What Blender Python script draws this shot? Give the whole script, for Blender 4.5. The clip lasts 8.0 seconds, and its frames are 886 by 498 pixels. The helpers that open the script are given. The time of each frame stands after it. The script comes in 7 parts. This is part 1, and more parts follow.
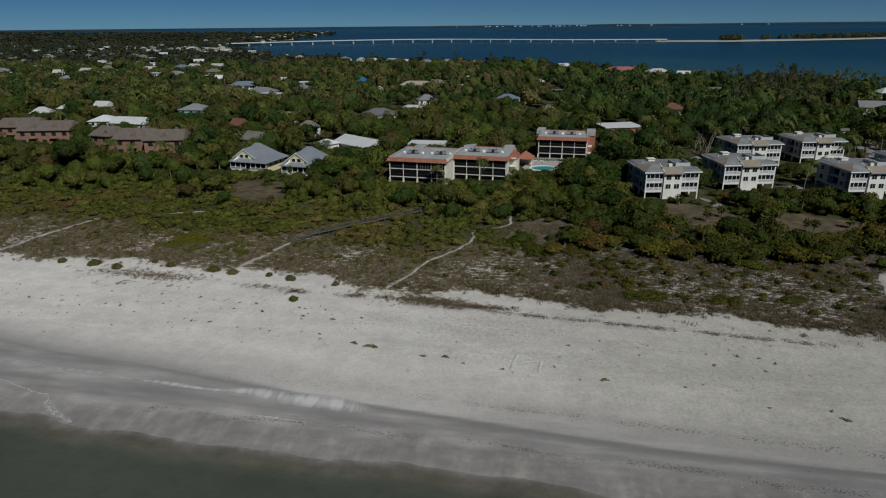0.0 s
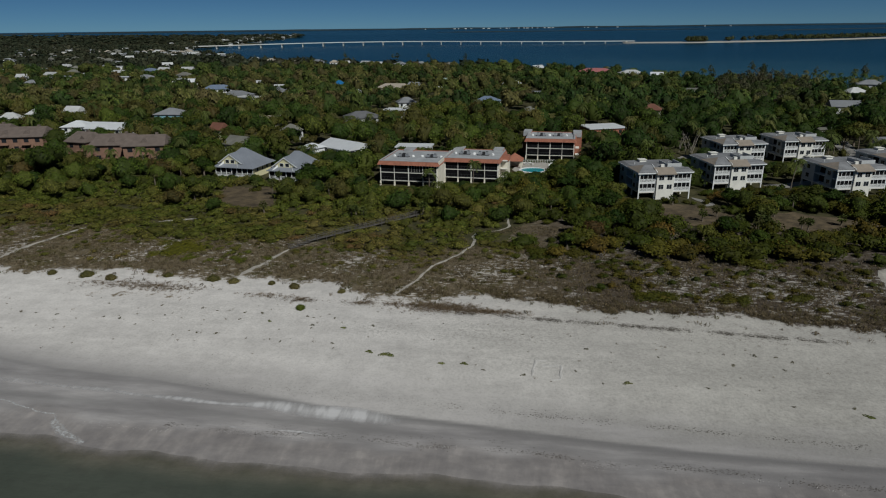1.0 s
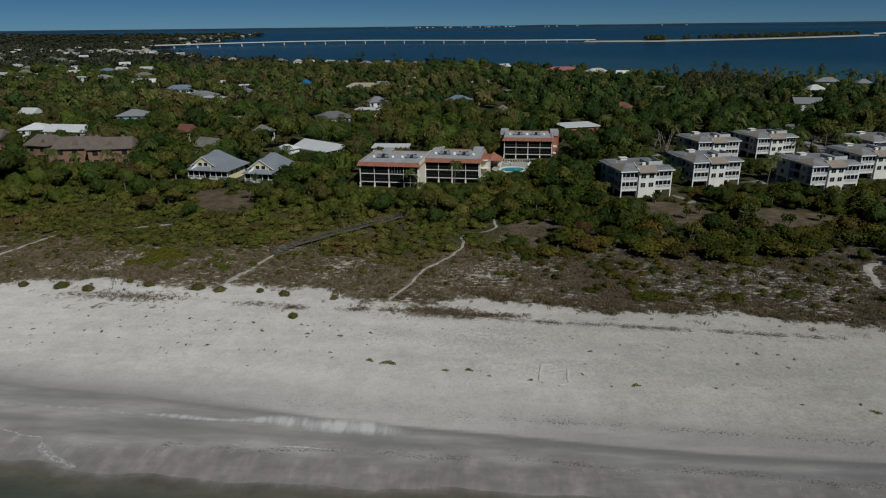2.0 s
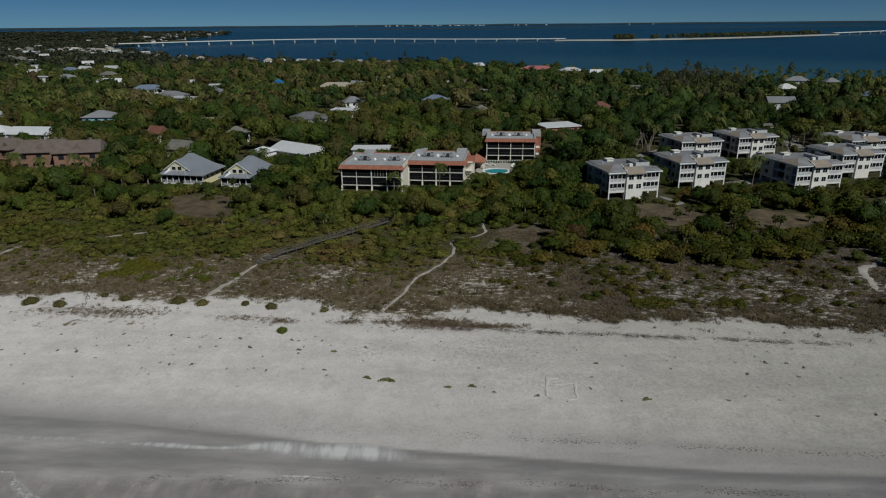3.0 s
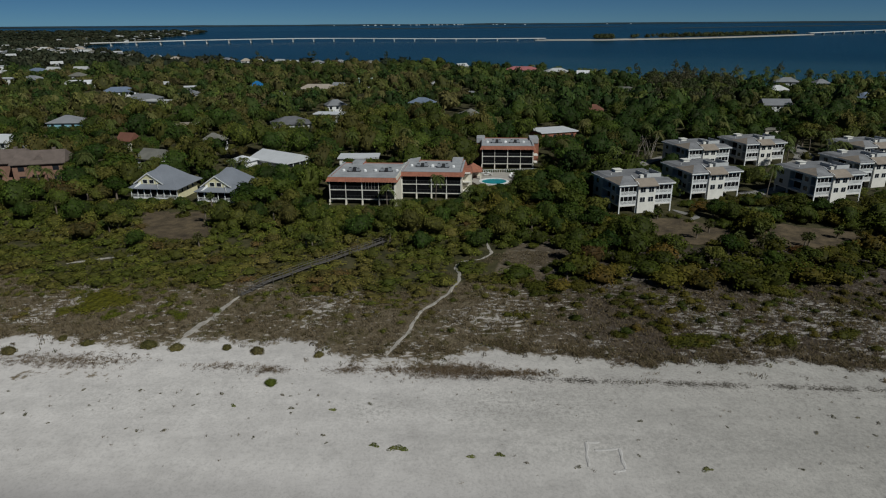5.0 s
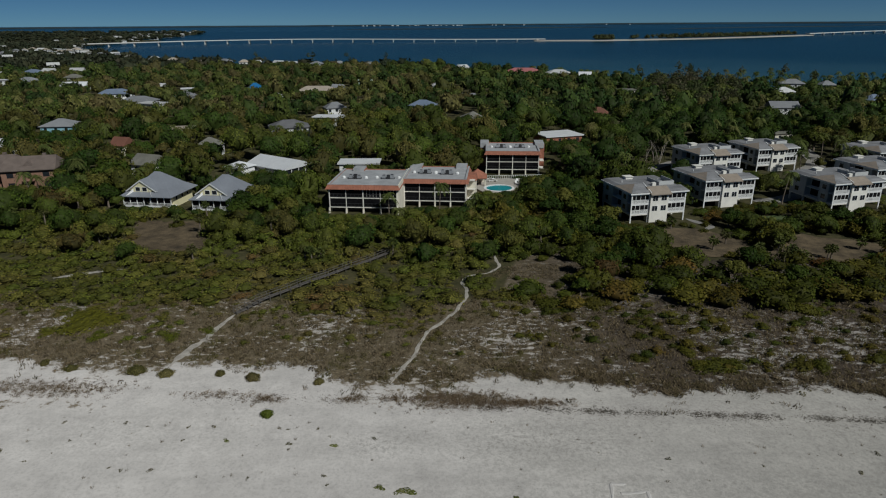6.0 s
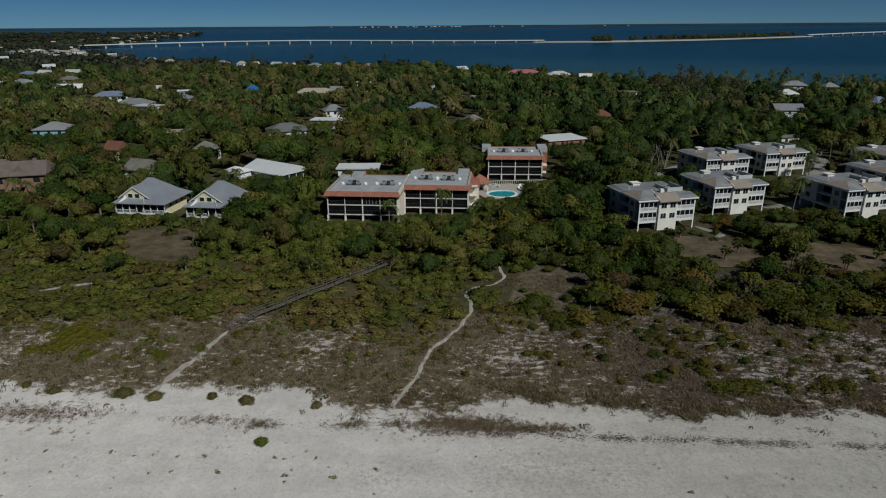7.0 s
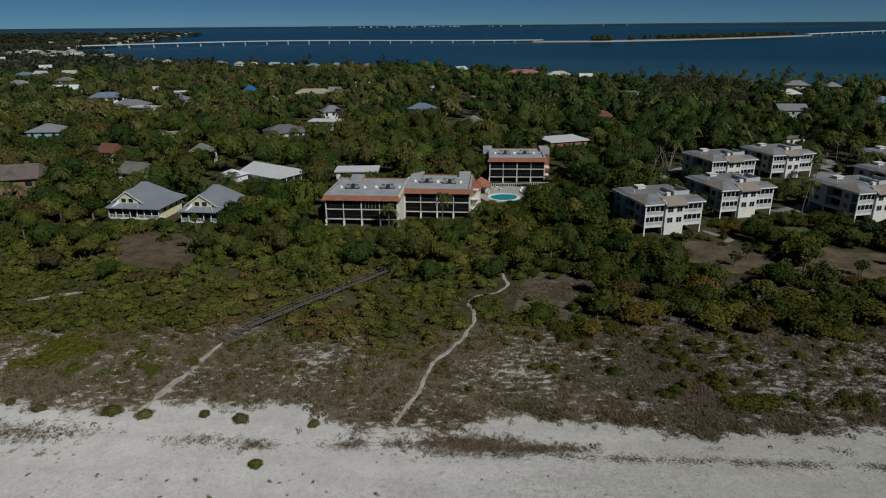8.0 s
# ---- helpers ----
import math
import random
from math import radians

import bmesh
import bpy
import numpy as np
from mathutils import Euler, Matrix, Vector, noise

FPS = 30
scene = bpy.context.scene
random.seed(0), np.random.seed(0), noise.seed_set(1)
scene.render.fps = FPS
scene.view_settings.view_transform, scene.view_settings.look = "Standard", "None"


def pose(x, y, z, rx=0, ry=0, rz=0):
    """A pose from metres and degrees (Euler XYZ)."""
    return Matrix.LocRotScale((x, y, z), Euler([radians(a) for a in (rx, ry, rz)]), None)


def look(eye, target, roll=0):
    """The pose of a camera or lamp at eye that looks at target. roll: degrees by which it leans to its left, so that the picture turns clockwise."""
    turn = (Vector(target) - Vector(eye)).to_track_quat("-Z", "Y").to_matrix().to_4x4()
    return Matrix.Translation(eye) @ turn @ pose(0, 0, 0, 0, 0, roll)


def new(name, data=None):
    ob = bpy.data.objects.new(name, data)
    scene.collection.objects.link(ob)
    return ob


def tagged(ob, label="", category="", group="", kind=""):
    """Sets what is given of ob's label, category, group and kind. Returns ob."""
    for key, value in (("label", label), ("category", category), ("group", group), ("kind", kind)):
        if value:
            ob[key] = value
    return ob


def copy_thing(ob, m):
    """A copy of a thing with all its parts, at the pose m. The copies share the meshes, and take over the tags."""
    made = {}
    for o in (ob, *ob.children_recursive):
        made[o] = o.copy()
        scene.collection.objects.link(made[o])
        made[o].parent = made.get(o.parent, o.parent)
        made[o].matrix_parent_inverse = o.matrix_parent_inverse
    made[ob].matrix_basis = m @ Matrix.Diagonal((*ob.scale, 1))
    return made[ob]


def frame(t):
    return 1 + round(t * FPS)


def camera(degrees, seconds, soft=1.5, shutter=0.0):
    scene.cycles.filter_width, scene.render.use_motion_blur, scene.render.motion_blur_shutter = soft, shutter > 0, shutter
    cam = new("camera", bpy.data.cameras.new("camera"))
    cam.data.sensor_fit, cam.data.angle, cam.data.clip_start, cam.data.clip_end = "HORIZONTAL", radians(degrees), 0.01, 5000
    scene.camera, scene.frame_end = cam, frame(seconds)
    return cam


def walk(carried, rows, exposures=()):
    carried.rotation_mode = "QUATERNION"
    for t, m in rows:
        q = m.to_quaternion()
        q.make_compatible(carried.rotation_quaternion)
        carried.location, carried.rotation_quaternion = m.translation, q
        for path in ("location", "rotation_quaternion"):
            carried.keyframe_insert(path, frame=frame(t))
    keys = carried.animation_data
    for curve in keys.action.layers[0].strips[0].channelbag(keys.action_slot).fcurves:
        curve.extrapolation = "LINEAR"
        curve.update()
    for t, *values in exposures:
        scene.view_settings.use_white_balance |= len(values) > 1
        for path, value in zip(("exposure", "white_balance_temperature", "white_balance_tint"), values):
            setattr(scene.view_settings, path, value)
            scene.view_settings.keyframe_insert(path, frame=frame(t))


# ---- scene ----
EXPOSURE = -0.76
KELVIN = 6080.0
cam = camera(69.6, 8.0, soft=1.1)
PATH = [
    (0, (18.69, 10.379, 48.525), (18.348, 12.234, 47.86), -0.6),
    (0.5, (15.024, 10.563, 48.576), (14.725, 12.427, 47.913), -0.6),
    (1, (11.714, 10.862, 48.593), (11.46, 12.733, 47.933), -0.7),
    (1.5, (8.648, 11.482, 48.582), (8.45, 13.359, 47.92), -0.7),
    (3, (1.723, 17.255, 48.775), (1.666, 19.139, 48.106), -0.5),
    (3.5, (-0.057, 20.405, 48.83), (-0.081, 22.288, 48.159), -0.4),
    (4, (-1.333, 24.122, 48.884), (-1.338, 26.005, 48.211), -0.4),
    (4.5, (-2.468, 28.157, 48.976), (-2.466, 30.04, 48.304), -0.4),
    (6, (-4.792, 39.121, 49.431), (-4.783, 41.006, 48.761), -0.4),
    (6.5, (-5.243, 41.973, 49.532), (-5.233, 43.858, 48.863), -0.4),
    (7, (-5.641, 44.436, 49.599), (-5.627, 46.322, 48.932), -0.4),
    (7.5, (-5.91, 46.623, 49.641), (-5.894, 48.509, 48.974), -0.5),
    (8, (-6.11, 48.567, 49.58), (-6.093, 50.452, 48.913), -0.5),
]
walk(cam, [(t, look(eye, target, roll)) for t, eye, target, roll in PATH], [(0.0, EXPOSURE, KELVIN, 5.0), (8.0, EXPOSURE, KELVIN, 5.0)])

# ---- world and sun ----
SUN_AZ = radians(140.0)      # clockwise from +y: behind the flight line, to its right
SUN_EL = radians(43.0)
world = bpy.data.worlds.new("sky")
scene.world = world
world.use_nodes = True
wn = world.node_tree.nodes
sky = wn.new("ShaderNodeTexSky")
sky.sky_type = "NISHITA"
sky.sun_disc = False
sky.sun_elevation = SUN_EL
sky.sun_rotation = SUN_AZ
sky.altitude = 0.0
sky.air_density = 0.36
sky.dust_density = 0.0
sky.ozone_density = 8.0
clear = wn.new("ShaderNodeMix")      # a clear teal winter sky
clear.data_type, clear.blend_type = "RGBA", "MULTIPLY"
clear.inputs[0].default_value = 1.0
clear.inputs[7].default_value = (0.86, 1.05, 1.02, 1)
world.node_tree.links.new(sky.outputs[0], clear.inputs[6])
world.node_tree.links.new(clear.outputs[2], wn["Background"].inputs[0])
wn["Background"].inputs[1].default_value = 0.043
sun = new("sun", bpy.data.lights.new("sun", "SUN"))
sun.data.energy = 5.0
sun.data.angle = radians(0.53)
sun.data.color = (1.0, 0.96, 0.90)
SUN_DIR = Vector((math.sin(SUN_AZ) * math.cos(SUN_EL), math.cos(SUN_AZ) * math.cos(SUN_EL), math.sin(SUN_EL)))
sun.matrix_world = look(SUN_DIR * 300, (0, 0, 0))

# ---- materials ----
def nodes_of(name):
    m = bpy.data.materials.new(name)
    m.use_nodes = True
    nt = m.node_tree
    return m, nt, nt.nodes["Principled BSDF"]


def noise_at(nt, scale, detail=4.0, rough=0.6, coords=None):
    n = nt.nodes.new("ShaderNodeTexNoise")
    n.inputs["Scale"].default_value = scale
    n.inputs["Detail"].default_value = detail
    n.inputs["Roughness"].default_value = rough
    if coords is None:
        coords = nt.nodes.new("ShaderNodeNewGeometry").outputs["Position"]
    nt.links.new(coords, n.inputs["Vector"])
    return n.outputs["Fac"]


def ramp(nt, fac, stops):
    r = nt.nodes.new("ShaderNodeValToRGB")
    e = r.color_ramp.elements
    while len(e) < len(stops):
        e.new(0.5)
    for el, (p, c) in zip(e, stops):
        el.position = p
        el.color = (c, c, c, 1) if isinstance(c, (int, float)) else (*c, 1)
    nt.links.new(fac, r.inputs[0])
    return r.outputs[0]


def mix(nt, fac, a, b, kind="MIX"):
    n = nt.nodes.new("ShaderNodeMix")
    n.data_type = "RGBA"
    n.blend_type = kind
    for sock, v in ((n.inputs[0], fac), (n.inputs[6], a), (n.inputs[7], b)):
        if isinstance(v, (int, float)):
            sock.default_value = v
        elif isinstance(v, tuple):
            sock.default_value = (*v, 1)
        else:
            nt.links.new(v, sock)
    return n.outputs[2]


def calc(nt, op, a, b=0.0, clamp=False):
    n = nt.nodes.new("ShaderNodeMath")
    n.operation = op
    n.use_clamp = clamp
    for sock, v in ((n.inputs[0], a), (n.inputs[1], b)):
        if isinstance(v, (int, float)):
            sock.default_value = v
        else:
            nt.links.new(v, sock)
    return n.outputs[0]


def attr(nt, name):
    n = nt.nodes.new("ShaderNodeAttribute")
    n.attribute_name = name
    return n.outputs["Fac"]


def bumped(nt, bsdf, height, strength, distance):
    b = nt.nodes.new("ShaderNodeBump")
    b.inputs["Strength"].default_value = strength
    b.inputs["Distance"].default_value = distance
    nt.links.new(height, b.inputs["Height"])
    nt.links.new(b.outputs[0], bsdf.inputs["Normal"])


def plain(name, color, rough=0.7, vary=0.18, coarse=0.4, fine=6.0, bump=0.02, metal=0.0, spec=0.4, per_object=0.0):
    """A surface with stains and grain round one colour."""
    m, nt, b = nodes_of(name)
    big, small = noise_at(nt, coarse, 5), noise_at(nt, fine, 3)
    f = calc(nt, "ADD", calc(nt, "MULTIPLY", big, 0.65), calc(nt, "MULTIPLY", small, 0.35))
    lo, hi = tuple(c * (1 - vary) for c in color), tuple(min(0.95, c * (1 + vary)) for c in color)
    col = ramp(nt, f, [(0.36, lo), (0.64, hi)])
    if per_object:
        rnd = nt.nodes.new("ShaderNodeObjectInfo").outputs["Random"]
        k = calc(nt, "ADD", calc(nt, "MULTIPLY", rnd, 2 * per_object), 1 - per_object)
        col = mix(nt, 1.0, col, k, "MULTIPLY")
    nt.links.new(col, b.inputs["Base Color"])
    b.inputs["Roughness"].default_value = rough
    b.inputs["Metallic"].default_value = metal
    b.inputs["Specular IOR Level"].default_value = spec
    if bump:
        bumped(nt, b, small, 0.5, bump)
    return m


def foliage(name, stops, patch=0.04, thin=0.14, island=0.5, leaf=2.2, drift=0.10, shaded_twig=(0.030, 0.031, 0.013)):
    """Leaves: each plant has its own tint, each leaf a little more; the twiggy mass under them has the crown's inner
    shade in its colour.
    """
    m, nt, b = nodes_of(name)
    geo = nt.nodes.new("ShaderNodeNewGeometry")
    rnd = geo.outputs["Random Per Island"]
    f = calc(nt, "ADD", attr(nt, "tint"), calc(nt, "MULTIPLY", calc(nt, "SUBTRACT", noise_at(nt, patch, 3, 0.55, geo.outputs["Position"]), 0.5), 4 * drift), True)
    f = calc(nt, "ADD", f, calc(nt, "MULTIPLY", calc(nt, "SUBTRACT", rnd, 0.5), 0.10), True)
    col = ramp(nt, f, stops)
    col = mix(nt, 1.0, col, calc(nt, "ADD", calc(nt, "MULTIPLY", rnd, island), 1 - island / 2), "MULTIPLY")
    grain = noise_at(nt, leaf, 3, 0.7, geo.outputs["Position"])
    col = mix(nt, 1.0, col, ramp(nt, grain, [(0.34, 0.8), (0.66, 1.2)]), "MULTIPLY")
    plant_k = nt.nodes.new("ShaderNodeTexWhiteNoise")
    plant_k.noise_dimensions = "1D"
    nt.links.new(calc(nt, "FLOOR", calc(nt, "MULTIPLY", attr(nt, "tint"), 400.0)), plant_k.inputs["W"])
    col = mix(nt, 1.0, col, calc(nt, "ADD", calc(nt, "MULTIPLY", plant_k.outputs["Value"], 0.66), 0.67), "MULTIPLY")
    # shade inside the crown, mixed into the colour of the mass under the leaves
    under = mix(nt, 0.5, col, mix(nt, grain, tuple(0.7 * c for c in shaded_twig), tuple(1.3 * c for c in shaded_twig)))
    col = mix(nt, attr(nt, "inner_shade"), col, under)
    nt.links.new(col, b.inputs["Base Color"])
    b.inputs["Roughness"].default_value = 0.6
    b.inputs["Specular IOR Level"].default_value = 0.08
    t = nt.nodes.new("ShaderNodeBsdfTranslucent")
    nt.links.new(col, t.inputs[0])
    s = nt.nodes.new("ShaderNodeMixShader")
    s.inputs[0].default_value = thin
    nt.links.new(b.outputs[0], s.inputs[1])
    nt.links.new(t.outputs[0], s.inputs[2])
    nt.links.new(s.outputs[0], nt.nodes["Material Output"].inputs[0])
    return m


LEAF_STOPS = [(0.0, (0.023, 0.047, 0.008)), (0.2, (0.045, 0.074, 0.011)), (0.38, (0.076, 0.097, 0.014)), (0.55, (0.101, 0.099, 0.020)), (0.75, (0.100, 0.086, 0.024)), (0.95, (0.104, 0.062, 0.022))]
M_LEAF = foliage("canopy_leaves", LEAF_STOPS)
# woods further off: distance haze is put into these bluer, greyer leaf colours
M_WOODS = foliage("hazed_wood_leaves", [(p, (r * 1.15, g * 1.12, b * 1.6)) for p, (r, g, b) in LEAF_STOPS], leaf=0.8)
M_FARWOODS = foliage("hazed_far_leaves", [(0.0, (0.024, 0.034, 0.020)), (0.5, (0.048, 0.052, 0.030)), (1.0, (0.068, 0.060, 0.038))], leaf=0.3)
M_SHRUB = foliage("shrub_leaves", [(0.0, (0.080, 0.108, 0.015)), (0.3, (0.114, 0.129, 0.020)), (0.55, (0.143, 0.133, 0.027)), (0.75, (0.160, 0.130, 0.036)), (0.95, (0.148, 0.086, 0.034))], 0.07, leaf=3.6)
M_GRAPE = foliage("sea_grape_leaves", [(0.0, (0.038, 0.056, 0.007)), (0.3, (0.064, 0.076, 0.009)), (0.55, (0.096, 0.084, 0.012)), (0.75, (0.118, 0.082, 0.015)), (0.95, (0.120, 0.054, 0.018))], 0.1, leaf=3.6)
M_MOUND = foliage("dark_dune_shrub_leaves", [(0.0, (0.058, 0.066, 0.009)), (0.5, (0.086, 0.082, 0.012)), (1.0, (0.115, 0.092, 0.018))], 0.15, leaf=4.0)
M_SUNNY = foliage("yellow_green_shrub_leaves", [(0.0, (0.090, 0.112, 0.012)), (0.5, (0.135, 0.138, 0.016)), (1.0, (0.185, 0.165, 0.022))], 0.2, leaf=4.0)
M_CLUMP = foliage("olive_clump_grass", [(0.0, (0.105, 0.100, 0.028)), (0.5, (0.150, 0.128, 0.045)), (1.0, (0.19, 0.15, 0.07))], 0.3, leaf=5.0)
M_CREEP = foliage("creeper_leaves", [(0.0, (0.12, 0.14, 0.035)), (0.5, (0.17, 0.18, 0.055)), (1.0, (0.20, 0.19, 0.09))], 0.3, leaf=5.0)
M_BEACHTUFT = foliage("dry_beach_tufts", [(0.0, (0.10, 0.10, 0.045)), (0.5, (0.13, 0.115, 0.06)), (1.0, (0.16, 0.13, 0.08))], 0.3, leaf=5.0)
M_PINE = foliage("casuarina_needles", [(0.0, (0.046, 0.060, 0.022)), (0.5, (0.074, 0.078, 0.036)), (1.0, (0.105, 0.092, 0.055))], 0.06)
M_PALM = foliage("palm_fronds", [(0.0, (0.048, 0.074, 0.018)), (0.5, (0.088, 0.106, 0.028)), (1.0, (0.135, 0.126, 0.044))], 0.1, leaf=4.0)
M_DRY = foliage("dry_grass", [(0.0, (0.100, 0.089, 0.032)), (0.3, (0.126, 0.098, 0.053)), (0.7, (0.166, 0.128, 0.080)), (1.0, (0.120, 0.098, 0.052))], 0.12, leaf=5.0)
M_BROWN = foliage("dead_plants", [(0.0, (0.105, 0.074, 0.044)), (0.5, (0.165, 0.118, 0.074)), (1.0, (0.22, 0.17, 0.11))], 0.2, leaf=5.0)
M_BARK = plain("bark", (0.16, 0.13, 0.10), 0.9, 0.3, 1.5, 9, 0.03)
M_DEADWOOD = plain("bleached_limbs", (0.34, 0.30, 0.25), 0.9, 0.25, 1.0, 8, 0.02)
M_BAY = plain("offwhite_stucco", (0.74, 0.715, 0.645), 0.85, 0.10, 0.5, 7)
M_CREAM = plain("cream_stucco", (0.68, 0.635, 0.525), 0.85, 0.10, 0.5, 7)
M_PALEGREY = plain("pale_grey_siding", (0.46, 0.465, 0.455), 0.8, 0.10, 0.4, 7)
M_WHITE = plain("white_paint", (0.76, 0.76, 0.74), 0.6, 0.10, 0.6, 8)
M_SLABW = plain("painted_concrete", (0.72, 0.69, 0.62), 0.75, 0.14, 0.7, 8)
M_TERRA = plain("terracotta_tile", (0.33, 0.132, 0.082), 0.8, 0.22, 0.8, 5, 0.05)
M_ROOFGREY = plain("grey_roof_membrane", (0.36, 0.365, 0.37), 0.8, 0.22, 0.25, 3, 0.02)
M_CONDOROOF = plain("grey_condo_roof", (0.20, 0.20, 0.205), 0.85, 0.28, 0.35, 4, 0.02)
M_TANROOF = plain("tan_shingles", (0.27, 0.225, 0.18), 0.9, 0.16, 0.6, 6, 0.03)
# insect screens, and dark sheets that stand for shade in porch and stair
M_SCREENSHADE = plain("screen_and_shade", (0.008, 0.008, 0.009), 0.8, 0.6, 0.5, 3, 0.0, 0.0, 0.08)
M_GLASSD = plain("dark_window_glass", (0.02, 0.023, 0.028), 0.12, 0.3, 0.6, 2, 0.0, 0.0, 0.6)
M_METALROOF = plain("grey_metal_roof", (0.25, 0.265, 0.295), 0.45, 0.10, 0.3, 4, 0.01, 0.15)
M_YELLOW = plain("pale_yellow_siding", (0.70, 0.645, 0.40), 0.8, 0.08, 0.6, 8)
M_BROWNWALL = plain("brown_wood_siding", (0.25, 0.145, 0.10), 0.85, 0.2, 0.5, 6, 0.03)
M_BROWNROOF = plain("brown_shingles", (0.15, 0.118, 0.10), 0.9, 0.2, 0.5, 5, 0.03)
M_WOOD = plain("weathered_boards", (0.12, 0.108, 0.095), 0.9, 0.25, 0.8, 7, 0.02)
M_PAVER = plain("pale_pool_paving", (0.40, 0.37, 0.325), 0.85, 0.15, 0.7, 5, 0.01)
M_ASPHALT = plain("sunbleached_road", (0.25, 0.235, 0.215), 0.9, 0.15, 0.2, 3, 0.01)
M_SANDPATH = plain("trodden_sand", (0.37, 0.34, 0.295), 0.95, 0.3, 0.8, 5, 0.03)
M_LAWN = plain("dry_brown_lawn", (0.100, 0.074, 0.042), 0.95, 0.6, 0.35, 4.0, 0.04)
M_GRASS = plain("green_lawn", (0.07, 0.095, 0.03), 0.95, 0.3, 0.2, 2.5, 0.04)
M_STEEL = plain("galvanised_steel", (0.45, 0.46, 0.47), 0.45, 0.2, 1.0, 6, 0.0, 0.6)
M_DARKUNIT = plain("dark_grille", (0.03, 0.03, 0.032), 0.6, 0.3, 1.0, 6)
M_BRIDGE = plain("pale_bridge_concrete", (0.60, 0.585, 0.55), 0.85, 0.1, 0.02, 0.3, 0.0)
# wooded shore with the blue-grey of haze in its base colour
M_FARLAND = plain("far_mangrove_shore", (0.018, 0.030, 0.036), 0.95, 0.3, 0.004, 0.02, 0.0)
M_SHELL = plain("pale_shells", (0.60, 0.57, 0.53), 0.6, 0.2, 1.0, 8, 0.0)
M_WRACK = plain("dry_seaweed", (0.075, 0.064, 0.050), 0.95, 0.4, 1.0, 8, 0.0)


def water_material():
    m, nt, b = nodes_of("sea_water")
    geo = nt.nodes.new("ShaderNodeNewGeometry").outputs["Position"]
    bay, shoal = attr(nt, "bay"), attr(nt, "shoal")
    murk = ramp(nt, noise_at(nt, 0.05, 4, 0.6, geo), [(0.3, (0.064, 0.073, 0.057)), (0.7, (0.088, 0.097, 0.077))])
    sediment = ramp(nt, noise_at(nt, 0.22, 5, 0.65, geo), [(0.35, (0.12, 0.112, 0.080)), (0.65, (0.20, 0.178, 0.140))])
    near = mix(nt, shoal, murk, sediment)
    flats = ramp(nt, noise_at(nt, 0.006, 4, 0.6, geo), [(0.3, (0.012, 0.058, 0.080)), (0.7, (0.038, 0.090, 0.114))])
    deep = ramp(nt, noise_at(nt, 0.004, 4, 0.6, geo), [(0.3, (0.001, 0.026, 0.047)), (0.7, (0.003, 0.036, 0.060))])
    deep = mix(nt, attr(nt, "shallow"), deep, flats)
    nt.links.new(mix(nt, bay, near, deep), b.inputs["Base Color"])
    b.inputs["Roughness"].default_value = 0.22
    b.inputs["IOR"].default_value = 1.33
    nt.links.new(ramp(nt, bay, [(0.0, 0.16), (1.0, 0.025)]), b.inputs["Specular IOR Level"])
    st = nt.nodes.new("ShaderNodeMapping")
    st.inputs["Scale"].default_value = (0.35, 1.0, 1.0)
    st.inputs["Rotation"].default_value = (0, 0, radians(14))
    nt.links.new(geo, st.inputs["Vector"])
    bumped(nt, b, noise_at(nt, 0.7, 5, 0.6, st.outputs[0]), 0.35, 0.25)
    # a thin edge over wet sand shows the sand through it
    tr = nt.nodes.new("ShaderNodeBsdfTransparent")
    edge = calc(nt, "ADD", attr(nt, "thin"), calc(nt, "MULTIPLY", calc(nt, "SUBTRACT", noise_at(nt, 0.35, 4, 0.6, geo), 0.5), 0.9), True)
    s = nt.nodes.new("ShaderNodeMixShader")
    nt.links.new(edge, s.inputs[0])
    nt.links.new(b.outputs[0], s.inputs[1])
    nt.links.new(tr.outputs[0], s.inputs[2])
    nt.links.new(s.outputs[0], nt.nodes["Material Output"].inputs[0])
    return m


